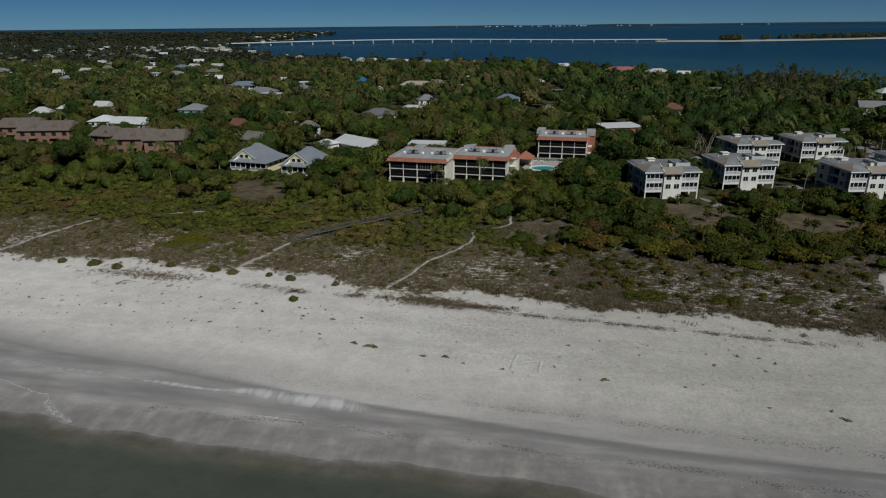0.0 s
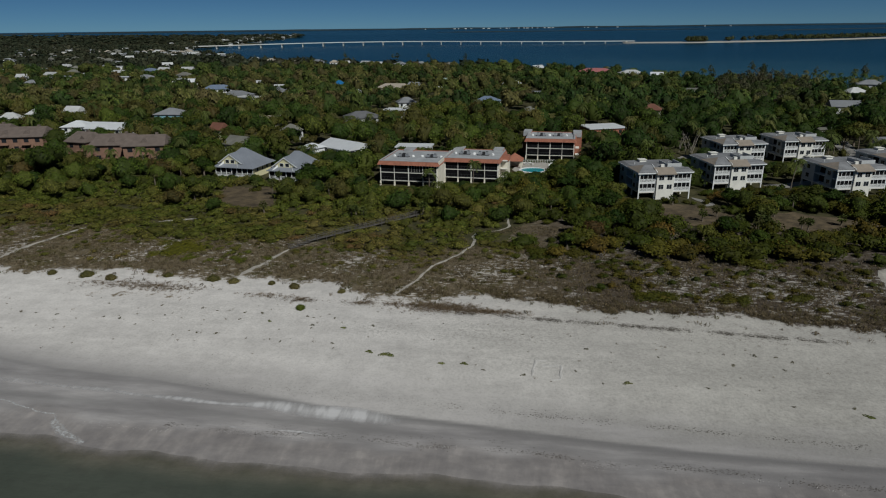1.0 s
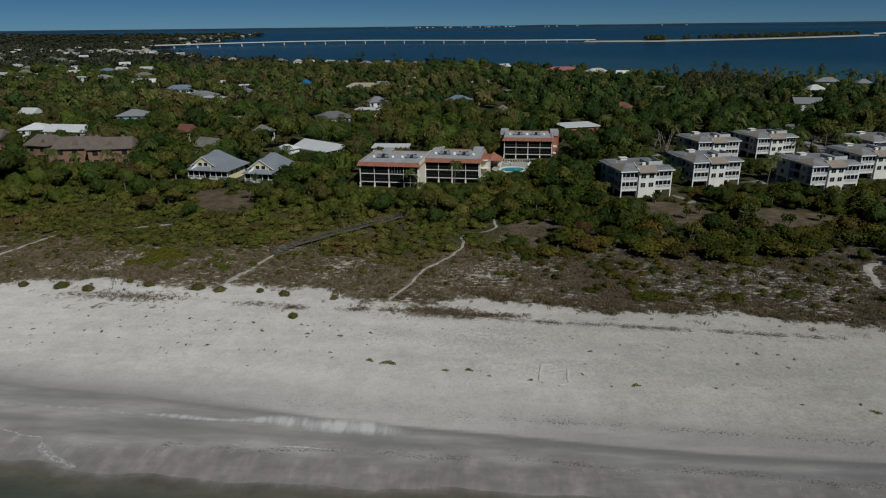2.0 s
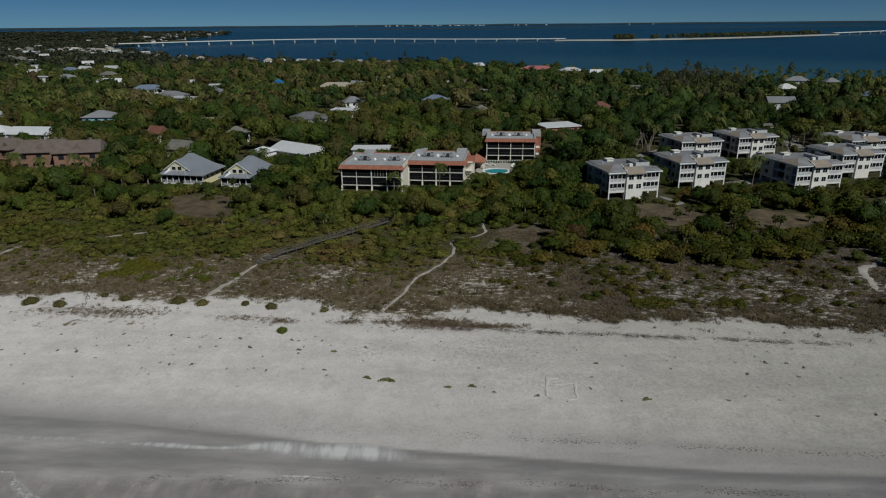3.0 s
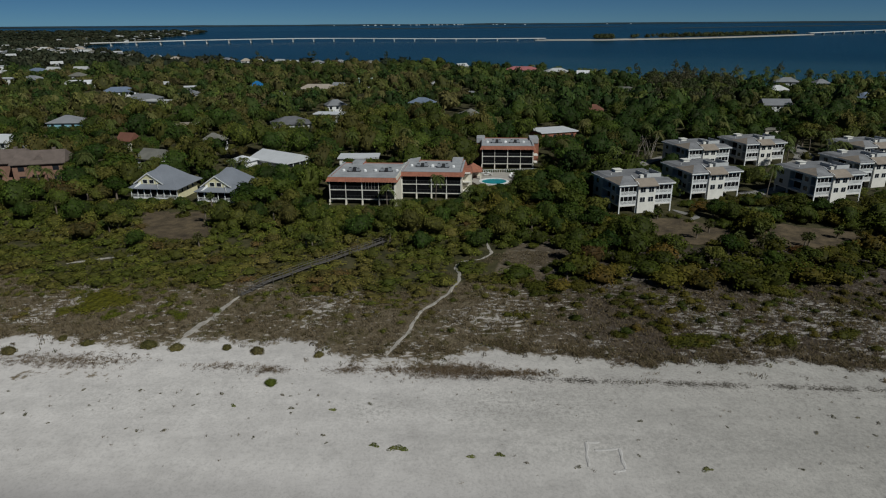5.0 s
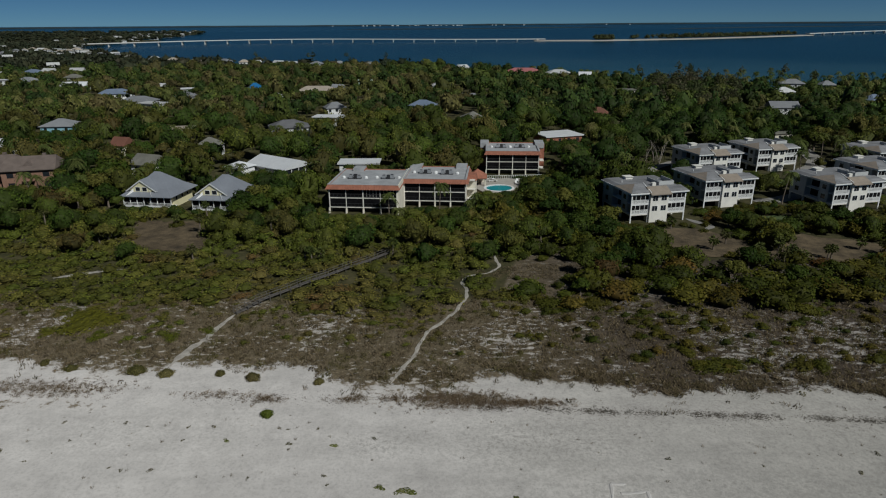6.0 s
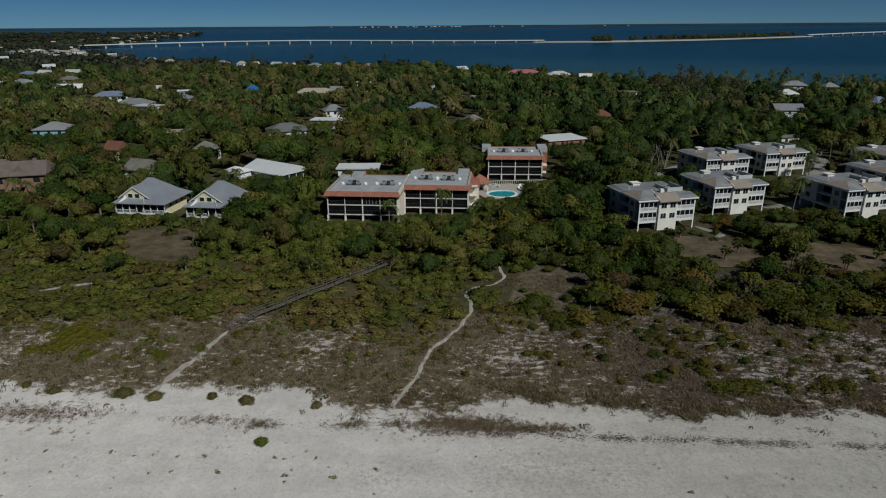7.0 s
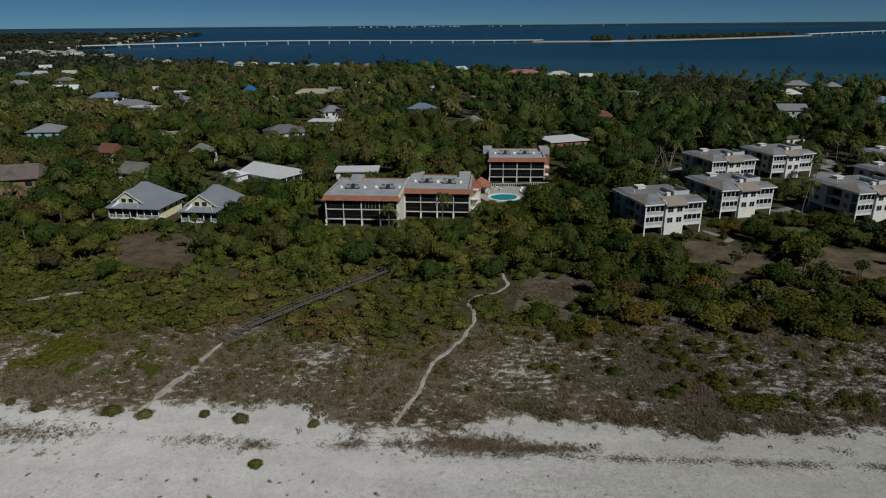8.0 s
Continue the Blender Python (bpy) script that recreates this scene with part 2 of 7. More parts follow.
def ground_material():
    """One sheet: pale dry sand, wet sand, dune litter and woodland floor."""
    m, nt, b = nodes_of("sand_and_soil")
    geo = nt.nodes.new("ShaderNodeNewGeometry").outputs["Position"]
    st = nt.nodes.new("ShaderNodeMapping")
    st.inputs["Scale"].default_value = (0.22, 1.0, 1.0)
    st.inputs["Rotation"].default_value = (0, 0, radians(3))
    nt.links.new(geo, st.inputs["Vector"])
    n_big, n_mid, n_fine = noise_at(nt, 0.06, 5, 0.6, geo), noise_at(nt, 0.45, 5, 0.65, geo), noise_at(nt, 2.6, 4, 0.7, geo)
    sq = nt.nodes.new("ShaderNodeMapping")
    sq.inputs["Scale"].default_value = (0.6, 1.0, 1.0)
    nt.links.new(geo, sq.inputs["Vector"])
    n_str = noise_at(nt, 0.30, 6, 0.62, st.outputs[0])
    sand = ramp(nt, calc(nt, "ADD", calc(nt, "MULTIPLY", n_big, 0.5), calc(nt, "MULTIPLY", n_mid, 0.5)), [(0.35, (0.442, 0.416, 0.392)), (0.65, (0.588, 0.556, 0.524))])
    sand = mix(nt, 0.5, sand, ramp(nt, n_fine, [(0.34, 0.66), (0.52, 1.0)]), "MULTIPLY")
    sand = mix(nt, 0.7, sand, ramp(nt, n_str, [(0.36, 0.86), (0.60, 1.04)]), "MULTIPLY")
    # greyer sand to the east, the shade of its pits painted in as specks
    pit_shade = ramp(nt, noise_at(nt, 2.0, 6, 0.85, geo), [(0.40, 0.80), (0.54, 1.0)])
    sand = mix(nt, attr(nt, "coarse"), sand, mix(nt, 1.0, mix(nt, 1.0, sand, (0.90, 0.90, 0.865), "MULTIPLY"), pit_shade, "MULTIPLY"))
    # trampled ground, the shade in the footprints drawn as darker sand colour
    foot = calc(nt, "MULTIPLY", attr(nt, "trodden"), ramp(nt, noise_at(nt, 1.6, 6, 0.9, geo), [(0.44, 1.0), (0.51, 0.0)]))
    sand = mix(nt, calc(nt, "MULTIPLY", foot, 0.85), sand, (0.30, 0.285, 0.26))
    damp = ramp(nt, n_str, [(0.34, (0.205, 0.192, 0.187)), (0.5, (0.272, 0.255, 0.248)), (0.66, (0.38, 0.356, 0.345))])
    wet = calc(nt, "ADD", attr(nt, "wet"), calc(nt, "MULTIPLY", calc(nt, "SUBTRACT", n_str, 0.5), 0.55), True)
    wet = ramp(nt, wet, [(0.22, 0.0), (0.50, 0.45), (0.72, 1.0)])
    col = mix(nt, wet, sand, damp)
    band = calc(nt, "MULTIPLY", attr(nt, "band"), ramp(nt, n_str, [(0.25, 0.35), (0.6, 1.0)]))
    col = mix(nt, calc(nt, "MULTIPLY", band, 0.85), col, (0.135, 0.130, 0.124))
    # swash: draining sand, streaked down the slope
    sp = nt.nodes.new("ShaderNodeMapping")
    sp.inputs["Scale"].default_value = (1.0, 0.2, 1.0)
    sp.inputs["Rotation"].default_value = (0, 0, radians(-20))
    nt.links.new(geo, sp.inputs["Vector"])
    drain = calc(nt, "ADD", calc(nt, "MULTIPLY", noise_at(nt, 0.42, 5, 0.6, sp.outputs[0]), 0.5), calc(nt, "MULTIPLY", n_mid, 0.5))
    col = mix(nt, calc(nt, "MULTIPLY", attr(nt, "swash"), 0.7), col, ramp(nt, drain, [(0.38, (0.150, 0.136, 0.131)), (0.52, (0.215, 0.194, 0.182)), (0.66, (0.33, 0.295, 0.272))]))
    litter = ramp(nt, n_mid, [(0.32, (0.084, 0.068, 0.038)), (0.6, (0.142, 0.113, 0.073))])
    bare = ramp(nt, calc(nt, "ADD", calc(nt, "MULTIPLY", noise_at(nt, 1.25, 5, 0.62, sq.outputs[0]), 0.55), calc(nt, "ADD", calc(nt, "MULTIPLY", n_big, 0.45), calc(nt, "MULTIPLY", attr(nt, "heath"), 0.022))), [(0.54, 0.0), (0.575, 1.0)])
    bare = calc(nt, "MULTIPLY", bare, calc(nt, "SUBTRACT", 1.0, calc(nt, "MULTIPLY", attr(nt, "closed"), 0.9)))
    litter = mix(nt, 0.8, litter, ramp(nt, n_fine, [(0.36, 0.5), (0.62, 1.3)]), "MULTIPLY")
    litter = mix(nt, attr(nt, "heath"), litter, ramp(nt, n_mid, [(0.32, (0.044, 0.034, 0.024)), (0.6, (0.088, 0.069, 0.052))]))
    litter = mix(nt, calc(nt, "MULTIPLY", bare, calc(nt, "SUBTRACT", 0.85, calc(nt, "MULTIPLY", attr(nt, "heath"), 0.05))), litter, (0.42, 0.39, 0.355))
    fuzz = noise_at(nt, 7.0, 3, 0.75, geo)
    litter = mix(nt, 0.8, litter, ramp(nt, fuzz, [(0.36, 0.55), (0.62, 1.35)]), "MULTIPLY")
    sc = calc(nt, "ADD", attr(nt, "scrub"), calc(nt, "MULTIPLY", calc(nt, "ADD", calc(nt, "ADD", calc(nt, "SUBTRACT", n_mid, 0.5), calc(nt, "MULTIPLY", calc(nt, "SUBTRACT", n_fine, 0.5), 0.6)), calc(nt, "SUBTRACT", n_big, 0.5)), 1.4), True)
    col = mix(nt, ramp(nt, sc, [(0.40, 0.0), (0.60, 1.0)]), col, litter)
    soil = ramp(nt, n_mid, [(0.35, (0.030, 0.030, 0.012)), (0.65, (0.075, 0.066, 0.030))])
    fo = calc(nt, "ADD", attr(nt, "wood"), calc(nt, "MULTIPLY", calc(nt, "SUBTRACT", n_mid, 0.5), 0.8), True)
    col = mix(nt, ramp(nt, fo, [(0.40, 0.0), (0.60, 1.0)]), col, soil)
    nt.links.new(col, b.inputs["Base Color"])
    nt.links.new(ramp(nt, wet, [(0.0, 0.95), (1.0, 0.5)]), b.inputs["Roughness"])
    b.inputs["Specular IOR Level"].default_value = 0.2
    b.inputs["Diffuse Roughness"].default_value = 0.5
    hgt = calc(nt, "ADD", calc(nt, "MULTIPLY", n_mid, 0.6), calc(nt, "MULTIPLY", n_fine, 0.4))
    bumped(nt, b, hgt, 0.55, 0.22)
    return m


M_GROUND, M_SEA = ground_material(), water_material()

# ---- mesh tools ----
class Shape:
    """Collects vertices and faces of one mesh."""

    def __init__(self):
        self.v, self.f = [], []

    def add(self, verts, faces):
        n = len(self.v)
        self.v.extend(tuple(p) for p in verts)
        self.f.extend(tuple(n + i for i in face) for face in faces)
        return self

    def box(self, x0, x1, y0, y1, z0, z1, taper=0.0):
        t = taper
        v = [(x0, y0, z0), (x1, y0, z0), (x1, y1, z0), (x0, y1, z0), (x0 + t, y0 + t, z1), (x1 - t, y0 + t, z1), (x1 - t, y1 - t, z1), (x0 + t, y1 - t, z1)]
        return self.add(v, [(3, 2, 1, 0), (4, 5, 6, 7), (0, 1, 5, 4), (1, 2, 6, 5), (2, 3, 7, 6), (3, 0, 4, 7)])

    def prism(self, outline, z0, z1):
        n = len(outline)
        v = [(x, y, z0) for x, y in outline] + [(x, y, z1) for x, y in outline]
        f = [tuple(range(n - 1, -1, -1)), tuple(range(n, 2 * n))] + [(i, (i + 1) % n, n + (i + 1) % n, n + i) for i in range(n)]
        return self.add(v, f)

    def tube(self, points, radii, sides=6):
        """A tapered limb through the points."""
        rings = []
        for i, p in enumerate(points):
            p = Vector(p)
            d = (Vector(points[min(i + 1, len(points) - 1)]) - Vector(points[max(i - 1, 0)])).normalized()
            a = d.orthogonal().normalized()
            b = d.cross(a)
            rings.append([p + radii[i] * (a * math.cos(2 * math.pi * k / sides) + b * math.sin(2 * math.pi * k / sides)) for k in range(sides)])
        v = [q for r in rings for q in r]
        f = [(i * sides + k, i * sides + (k + 1) % sides, (i + 1) * sides + (k + 1) % sides, (i + 1) * sides + k) for i in range(len(points) - 1) for k in range(sides)]
        f += [tuple(range(sides - 1, -1, -1)), tuple((len(points) - 1) * sides + k for k in range(sides))]
        return self.add(v, f)

    def mesh(self, name, material):
        me = bpy.data.meshes.new(name)
        me.from_pydata(self.v, [], self.f)
        me.materials.append(material)
        me.update()
        return me


def part(name, shape, material, parent, label=""):
    """One mesh under a thing or a part."""
    ob = new(name, shape.mesh(name, material))
    ob.parent = parent
    return tagged(ob, label)


def thing(name, label, category, m=None, group="", kind=""):
    ob = new(name)
    ob.empty_display_size = 0.5
    if m is not None:
        ob.matrix_world = m
    return tagged(ob, label, category, group, kind)


def single(name, shape, material, label, category, m=None, group="", kind=""):
    ob = new(name, shape.mesh(name, material))
    if m is not None:
        ob.matrix_world = m
    return tagged(ob, label, category, group, kind)


def box_of(*a, **k):
    return Shape().box(*a, **k)


def ease(a, b, v):
    t = np.clip((np.asarray(v, float) - a) / (b - a), 0, 1)
    return t * t * (3 - 2 * t)


def hump(v, c, w):
    return np.exp(-((np.asarray(v, float) - c) / w) ** 2)


def waves(x, y, k, seed=0):
    """Smooth made-up relief between -1 and 1."""
    return (np.sin(k * x + 1.3 * seed) * np.cos(0.83 * k * y + 2.1 * seed) + 0.6 * np.sin(1.9 * k * x - 1.4 * k * y + seed) + 0.4 * np.sin(3.7 * k * y + 2.3 * k * x + 3 * seed)) / 2

# ---- lie of the land ----
def shore(x):
    """The gulf's edge."""
    x = np.asarray(x, float)
    return 70.4 + 1.9 * ease(-38, -49, x) + 0.6 * ease(-51, -62, x) + 0.06 * np.maximum(0, -62 - x) - 0.05 * np.maximum(0, x - 4) + 0.35 * np.sin(x * 0.13) + 0.28 * np.sin(x * 0.37 + 1) + 0.15 * np.sin(x * 0.9)


def dark_line(x):
    """The wet edge of the tidal runnel."""
    x = np.asarray(x, float)
    return np.interp(x, [-130, -70, -58, -21, -10, 4, 19, 34, 90], [96.5, 89.6, 87.2, 83.2, 81.6, 80.1, 78.7, 77.8, 75.4]) + 0.25 * np.sin(x * 0.12 + 0.6)


def dune_edge(x):
    """Where the plants begin."""
    x = np.asarray(x, float)
    return 116.9 - 0.085 * np.maximum(0, x - 5) + 0.15 * np.clip(-x - 8, 0, 38) + 1.3 * np.sin(x * 0.16 + 0.4) + 0.8 * np.sin(x * 0.43) + 0.5 * np.sin(x * 1.3 + 1) + 2.0 * hump(x, -44.5, 1.5)


def shrub_edge(x):
    """Where the dune grass gives way to closed shrubs."""
    x = np.asarray(x, float)
    return 140.5 - 0.07 * np.maximum(0, x - 8) + 0.10 * np.maximum(0, -x - 30) + 2.5 * np.sin(x * 0.11) + 1.4 * np.sin(x * 0.29 + 2)


COAST_X = [-2600, -1250, -1080, -930, -860, -800, -620, -430, -360, -210, -50, 10, 57, 115, 150, 195, 240, 300, 420, 600, 900]
COAST_Y = [3050, 3230, 3230, 2500, 1850, 1500, 1240, 1000, 925, 835, 785, 735, 690, 662, 610, 575, 556, 540, 470, 340, 60]


def coast(x):
    """The bay's edge, on the far side of the island."""
    return np.interp(x, COAST_X, COAST_Y)


def height(x, y):
    x, y = np.asarray(x, float), np.asarray(y, float)
    d = y - shore(x)
    z = np.where(d < 0, 0.035 * d, 0.045 * np.minimum(d, 11))
    z = z + 0.75 * ease(11, 36, d) + 0.55 * ease(36, 50, d) - 1.1 * ease(70, 105, d) * (1 - 0.4 * ease(20, 50, x) - 0.3 * ease(-45, -62, x))
    z = z + np.where(d > 40, 0.22 * waves(x, y, 0.13, 2) * ease(44, 60, d), 0) + 0.05 * waves(x, y, 0.5, 1) * ease(8, 20, d)
    z = z - 0.12 * hump(y, dark_line(x) - 1.6, 1.6) * ease(30, 10, x)
    off = coast(x) - y
    z = np.where(off < 25, np.minimum(z, 0.06 * off), z)
    return np.maximum(z, -3.0)


def at(x, y):
    return float(height(x, y))


def grid_lines(lo, dense_lo, dense_hi, hi, step, growth):
    mid = list(np.arange(dense_lo, dense_hi + 0.01, step))
    s, v, up = step, dense_hi, []
    while v < hi:
        s *= growth
        v += s
        up.append(min(v, hi))
    s, v, down = step, dense_lo, []
    while v > lo:
        s *= growth
        v -= s
        down.append(max(v, lo))
    return np.array(down[::-1] + mid + up)


def sheet(name, xs, ys, zfun, material, fields):
    X, Y = np.meshgrid(xs, ys)
    x, y = X.ravel(), Y.ravel()
    nx, ny = len(xs), len(ys)
    i, j = np.meshgrid(np.arange(nx - 1), np.arange(ny - 1))
    a = (j * nx + i).ravel()
    quads = np.stack([a, a + 1, a + nx + 1, a + nx], -1)
    me = bpy.data.meshes.new(name)
    me.from_pydata(np.stack([x, y, zfun(x, y)], -1).tolist(), [], quads.tolist())
    for key, fun in fields.items():
        me.attributes.new(key, "FLOAT", "POINT").data.foreach_set("value", np.clip(fun(x, y), 0, 1).astype(np.float32))
    me.materials.append(material)
    me.polygons.foreach_set("use_smooth", np.ones(len(quads), bool))
    me.update()
    return new(name, me)


def far_rise(x, y):
    """Beyond two kilometres the low relief lifts gently towards the skyline."""
    r = np.hypot(x, y)
    return 38.0 * np.clip((r - 1900) / 2950, 0, 1) ** 1.6


ground = sheet("ground", grid_lines(-4600, -150, 150, 4600, 1.6, 1.17), np.unique(np.r_[grid_lines(-300, 58, 215, 4700, 1.3, 1.11), np.arange(66, 91, 0.5)]),
               lambda x, y: height(x, y) + np.where(coast(x) - y > 0, far_rise(x, y), 0), M_GROUND, {
    "wet": lambda x, y: 0.44 * ease(20 - 9 * ease(-10, -40, x), 0, y - dark_line(x)) + 0.06 * ease(8, 0, y - dark_line(x)) * ease(-20, -50, x) + 0.14 * ease(15, 3, y - dark_line(x)) * ease(0, -40, x) + 0.16 * ease(9, 3, y - dark_line(x)) * ease(0, 22, x) + 0.31 * ease(0.4, -0.4, y - dark_line(x)) + 0.25 * ease(9, 3, y - shore(x)),
    "heath": lambda x, y: ease(2, 30, x),
    "coarse": lambda x, y: ease(-14, 50, x + 0.35 * (y - 95) + 5 * waves(x, y, 0.11, 3)),
    "band": lambda x, y: ease(0.5 + 2.2 * ease(-12, -40, x), -0.1, y - dark_line(x)) * ease(-1.5, -0.1, y - dark_line(x)) * (0.85 - 0.35 * ease(-12, -40, x)) + 0.6 * hump(y, 78.5 - 0.05 * (x + 20), 0.8) * ease(6, -10, x) + 0.35 * hump(y, dark_line(x) - 2.6, 1.0) * ease(2, 16, x),
    "swash": lambda x, y: ease(5.8 + 1.0 * ease(-38, -50, x), 3.6, y - shore(x) - 0.7 * np.sin(x * 0.45) - 0.5 * np.sin(x * 0.17)),
    "closed": lambda x, y: 0.75 * ease(-3, 5, y - shrub_edge(x)),
    "scrub": lambda x, y: ease(-4.0, 4.5, y - dune_edge(x)) * ease(0, 10, coast(x) - y) + 0.50 * hump(y, 113.2, 1.6) * np.maximum(hump(x, 0, 9), np.maximum(hump(x, -17, 3), hump(x, -60, 14))),
    "wood": lambda x, y: ease(-2 + 22 * ease(4, 14, x), 10 + 30 * ease(4, 14, x), y - shrub_edge(x)) * ease(0, 12, coast(x) - y),
    "trodden": lambda x, y: 1.4 * hump(y, 104.5, 4.5) * hump(x, 8, 13) + 0.9 * hump(y, 104, 2.5) * hump(x, -13, 5) + 0.8 * hump(y, 96, 3.0) * hump(x, 30, 40) + 0.5 * hump(y, 107, 6) * hump(x, -42, 18),
})
tagged(ground, "pale sandy beach rising to scrubby dune and wooded land", "ground", kind="structure")

sea = sheet("water", grid_lines(-4600, -150, 150, 4600, 2.5, 1.18), grid_lines(-900, 50, 84, 4700, 1.2, 1.12),
            lambda x, y: far_rise(x, y), M_SEA, {
    "bay": lambda x, y: ease(250, 330, y),
    "shallow": lambda x, y: ease(650, 40, y - coast(x)) * ease(-150, 220, x) * ease(250, 330, y),
    "shoal": lambda x, y: ease(-4.8, -0.4, y - shore(x)) * ease(200, 100, y),
    "thin": lambda x, y: ease(-2.6, 0.8, y - shore(x)) * ease(200, 100, y),
})
tagged(sea, "murky green gulf water and deep blue bay", "water", kind="structure")

# shallow runnel left by the tide, rippled by the wind
def runnel_material():
    m, nt, b = nodes_of("runnel_sheen")
    geo = nt.nodes.new("ShaderNodeNewGeometry").outputs["Position"]
    st = nt.nodes.new("ShaderNodeMapping")
    st.inputs["Scale"].default_value = (1.0, 0.22, 1.0)
    st.inputs["Rotation"].default_value = (0, 0, radians(28))
    nt.links.new(geo, st.inputs["Vector"])
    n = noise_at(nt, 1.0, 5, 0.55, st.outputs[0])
    # bright reflecting sheen of the shallow water, painted as a pale base colour
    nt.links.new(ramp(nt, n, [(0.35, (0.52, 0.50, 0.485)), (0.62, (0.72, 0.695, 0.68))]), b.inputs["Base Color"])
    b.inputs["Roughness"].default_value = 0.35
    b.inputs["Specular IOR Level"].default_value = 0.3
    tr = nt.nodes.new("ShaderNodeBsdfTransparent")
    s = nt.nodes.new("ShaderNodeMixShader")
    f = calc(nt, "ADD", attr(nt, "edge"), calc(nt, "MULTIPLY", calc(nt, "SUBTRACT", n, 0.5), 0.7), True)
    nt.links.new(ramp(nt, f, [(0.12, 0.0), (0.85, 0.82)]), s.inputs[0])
    nt.links.new(tr.outputs[0], s.inputs[1])
    nt.links.new(b.outputs[0], s.inputs[2])
    nt.links.new(s.outputs[0], nt.nodes["Material Output"].inputs[0])
    return m


M_RUNNEL = runnel_material()


def strip(name, xs, mid, width, lift, material, across=6, power=1.0):
    """A thin sheet that follows the ground along a line of y over x."""
    rows = np.linspace(-1, 1, across + 1)
    X, R = np.meshgrid(xs, rows)
    Y = mid(X) + R * width(X) / 2
    x, y, r = X.ravel(), Y.ravel(), R.ravel()
    nx = len(xs)
    i, j = np.meshgrid(np.arange(nx - 1), np.arange(across))
    a = (j * nx + i).ravel()
    me = bpy.data.meshes.new(name)
    me.from_pydata(np.stack([x, y, height(x, y) + lift], -1).tolist(), [], np.stack([a, a + 1, a + nx + 1, a + nx], -1).tolist())
    ends = (0.45 + 0.55 * ease(0.2, 0.75, (x - xs[0]) / (xs[-1] - xs[0]))) * ease(0, 0.12, (x - xs[0]) / (xs[-1] - xs[0])) * ease(0, 0.12, (xs[-1] - x) / (xs[-1] - xs[0]))
    me.attributes.new("edge", "FLOAT", "POINT").data.foreach_set("value", np.clip(0.85 * (1 - np.abs(r) ** 2) * ends, 0, 1).astype(np.float32))
    me.materials.append(material)
    me.update()
    return new(name, me)


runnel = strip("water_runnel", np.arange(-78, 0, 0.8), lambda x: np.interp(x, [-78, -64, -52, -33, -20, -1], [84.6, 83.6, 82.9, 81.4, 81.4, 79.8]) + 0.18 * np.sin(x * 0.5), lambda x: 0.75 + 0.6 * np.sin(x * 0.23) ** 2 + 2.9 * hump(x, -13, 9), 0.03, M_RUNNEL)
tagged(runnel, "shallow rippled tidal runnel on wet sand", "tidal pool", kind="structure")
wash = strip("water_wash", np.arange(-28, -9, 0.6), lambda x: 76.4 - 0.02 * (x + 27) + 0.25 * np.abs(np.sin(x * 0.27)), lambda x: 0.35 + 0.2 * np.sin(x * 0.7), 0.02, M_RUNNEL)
tagged(wash, "thin foam line left on the wet sand", "foam", kind="structure")


def foam_material():
    """Thin broken lather over wet sand."""
    m, nt, b = nodes_of("sea_foam")
    geo = nt.nodes.new("ShaderNodeNewGeometry").outputs["Position"]
    b.inputs["Base Color"].default_value = (0.70, 0.70, 0.69, 1)
    b.inputs["Roughness"].default_value = 0.7
    tr = nt.nodes.new("ShaderNodeBsdfTransparent")
    s = nt.nodes.new("ShaderNodeMixShader")
    f = calc(nt, "MULTIPLY", attr(nt, "edge"), ramp(nt, noise_at(nt, 2.4, 5, 0.7, geo), [(0.40, 0.0), (0.62, 0.75)]))
    nt.links.new(f, s.inputs[0])
    nt.links.new(tr.outputs[0], s.inputs[1])
    nt.links.new(b.outputs[0], s.inputs[2])
    nt.links.new(s.outputs[0], nt.nodes["Material Output"].inputs[0])
    return m


M_FOAM = foam_material()


def foam_line(name, pts, width, lift, label, seed):
    """A lacy edge of lather that wanders through the points."""
    rng = np.random.default_rng(seed)
    pts = np.array(pts, float)
    seg = np.r_[0, np.cumsum(np.hypot(*np.diff(pts, axis=0).T))]
    s = np.arange(0, seg[-1], 0.25)
    x, y = np.interp(s, seg, pts[:, 0]), np.interp(s, seg, pts[:, 1])
    k = np.ones(7) / 7
    x[3:-3], y[3:-3] = np.convolve(x, k, "valid"), np.convolve(y, k, "valid")
    y = y + 0.10 * np.sin(s * 1.3) + 0.05 * np.sin(s * 3.1 + 1)
    tx, ty = np.gradient(x), np.gradient(y)
    n = np.hypot(tx, ty)
    w = width * (0.5 + 0.5 * np.convolve(rng.uniform(0, 2, len(s) + 8), np.ones(9) / 9, "valid")[:len(s)] + 0.3 * np.sin(s * 0.6))
    v, e = [], []
    for c in (-1.0, -0.4, 0.4, 1.0):
        qx, qy = x - c * w * ty / n, y + c * w * tx / n
        v.append(np.stack([qx, qy, np.maximum(height(qx, qy), 0.0) + lift], -1))
        e.append(np.full(len(s), 0.0 if abs(c) > 0.9 else 0.95))
    m = len(s)
    f = [(j * m + i, j * m + i + 1, (j + 1) * m + i + 1, (j + 1) * m + i) for j in range(3) for i in range(m - 1)]
    me = bpy.data.meshes.new(name)
    me.from_pydata(np.concatenate(v).tolist(), [], f)
    me.attributes.new("edge", "FLOAT", "POINT").data.foreach_set("value", np.concatenate(e).astype(np.float32))
    me.materials.append(M_FOAM)
    me.update()
    return tagged(new(name, me), label, "foam", kind="structure")


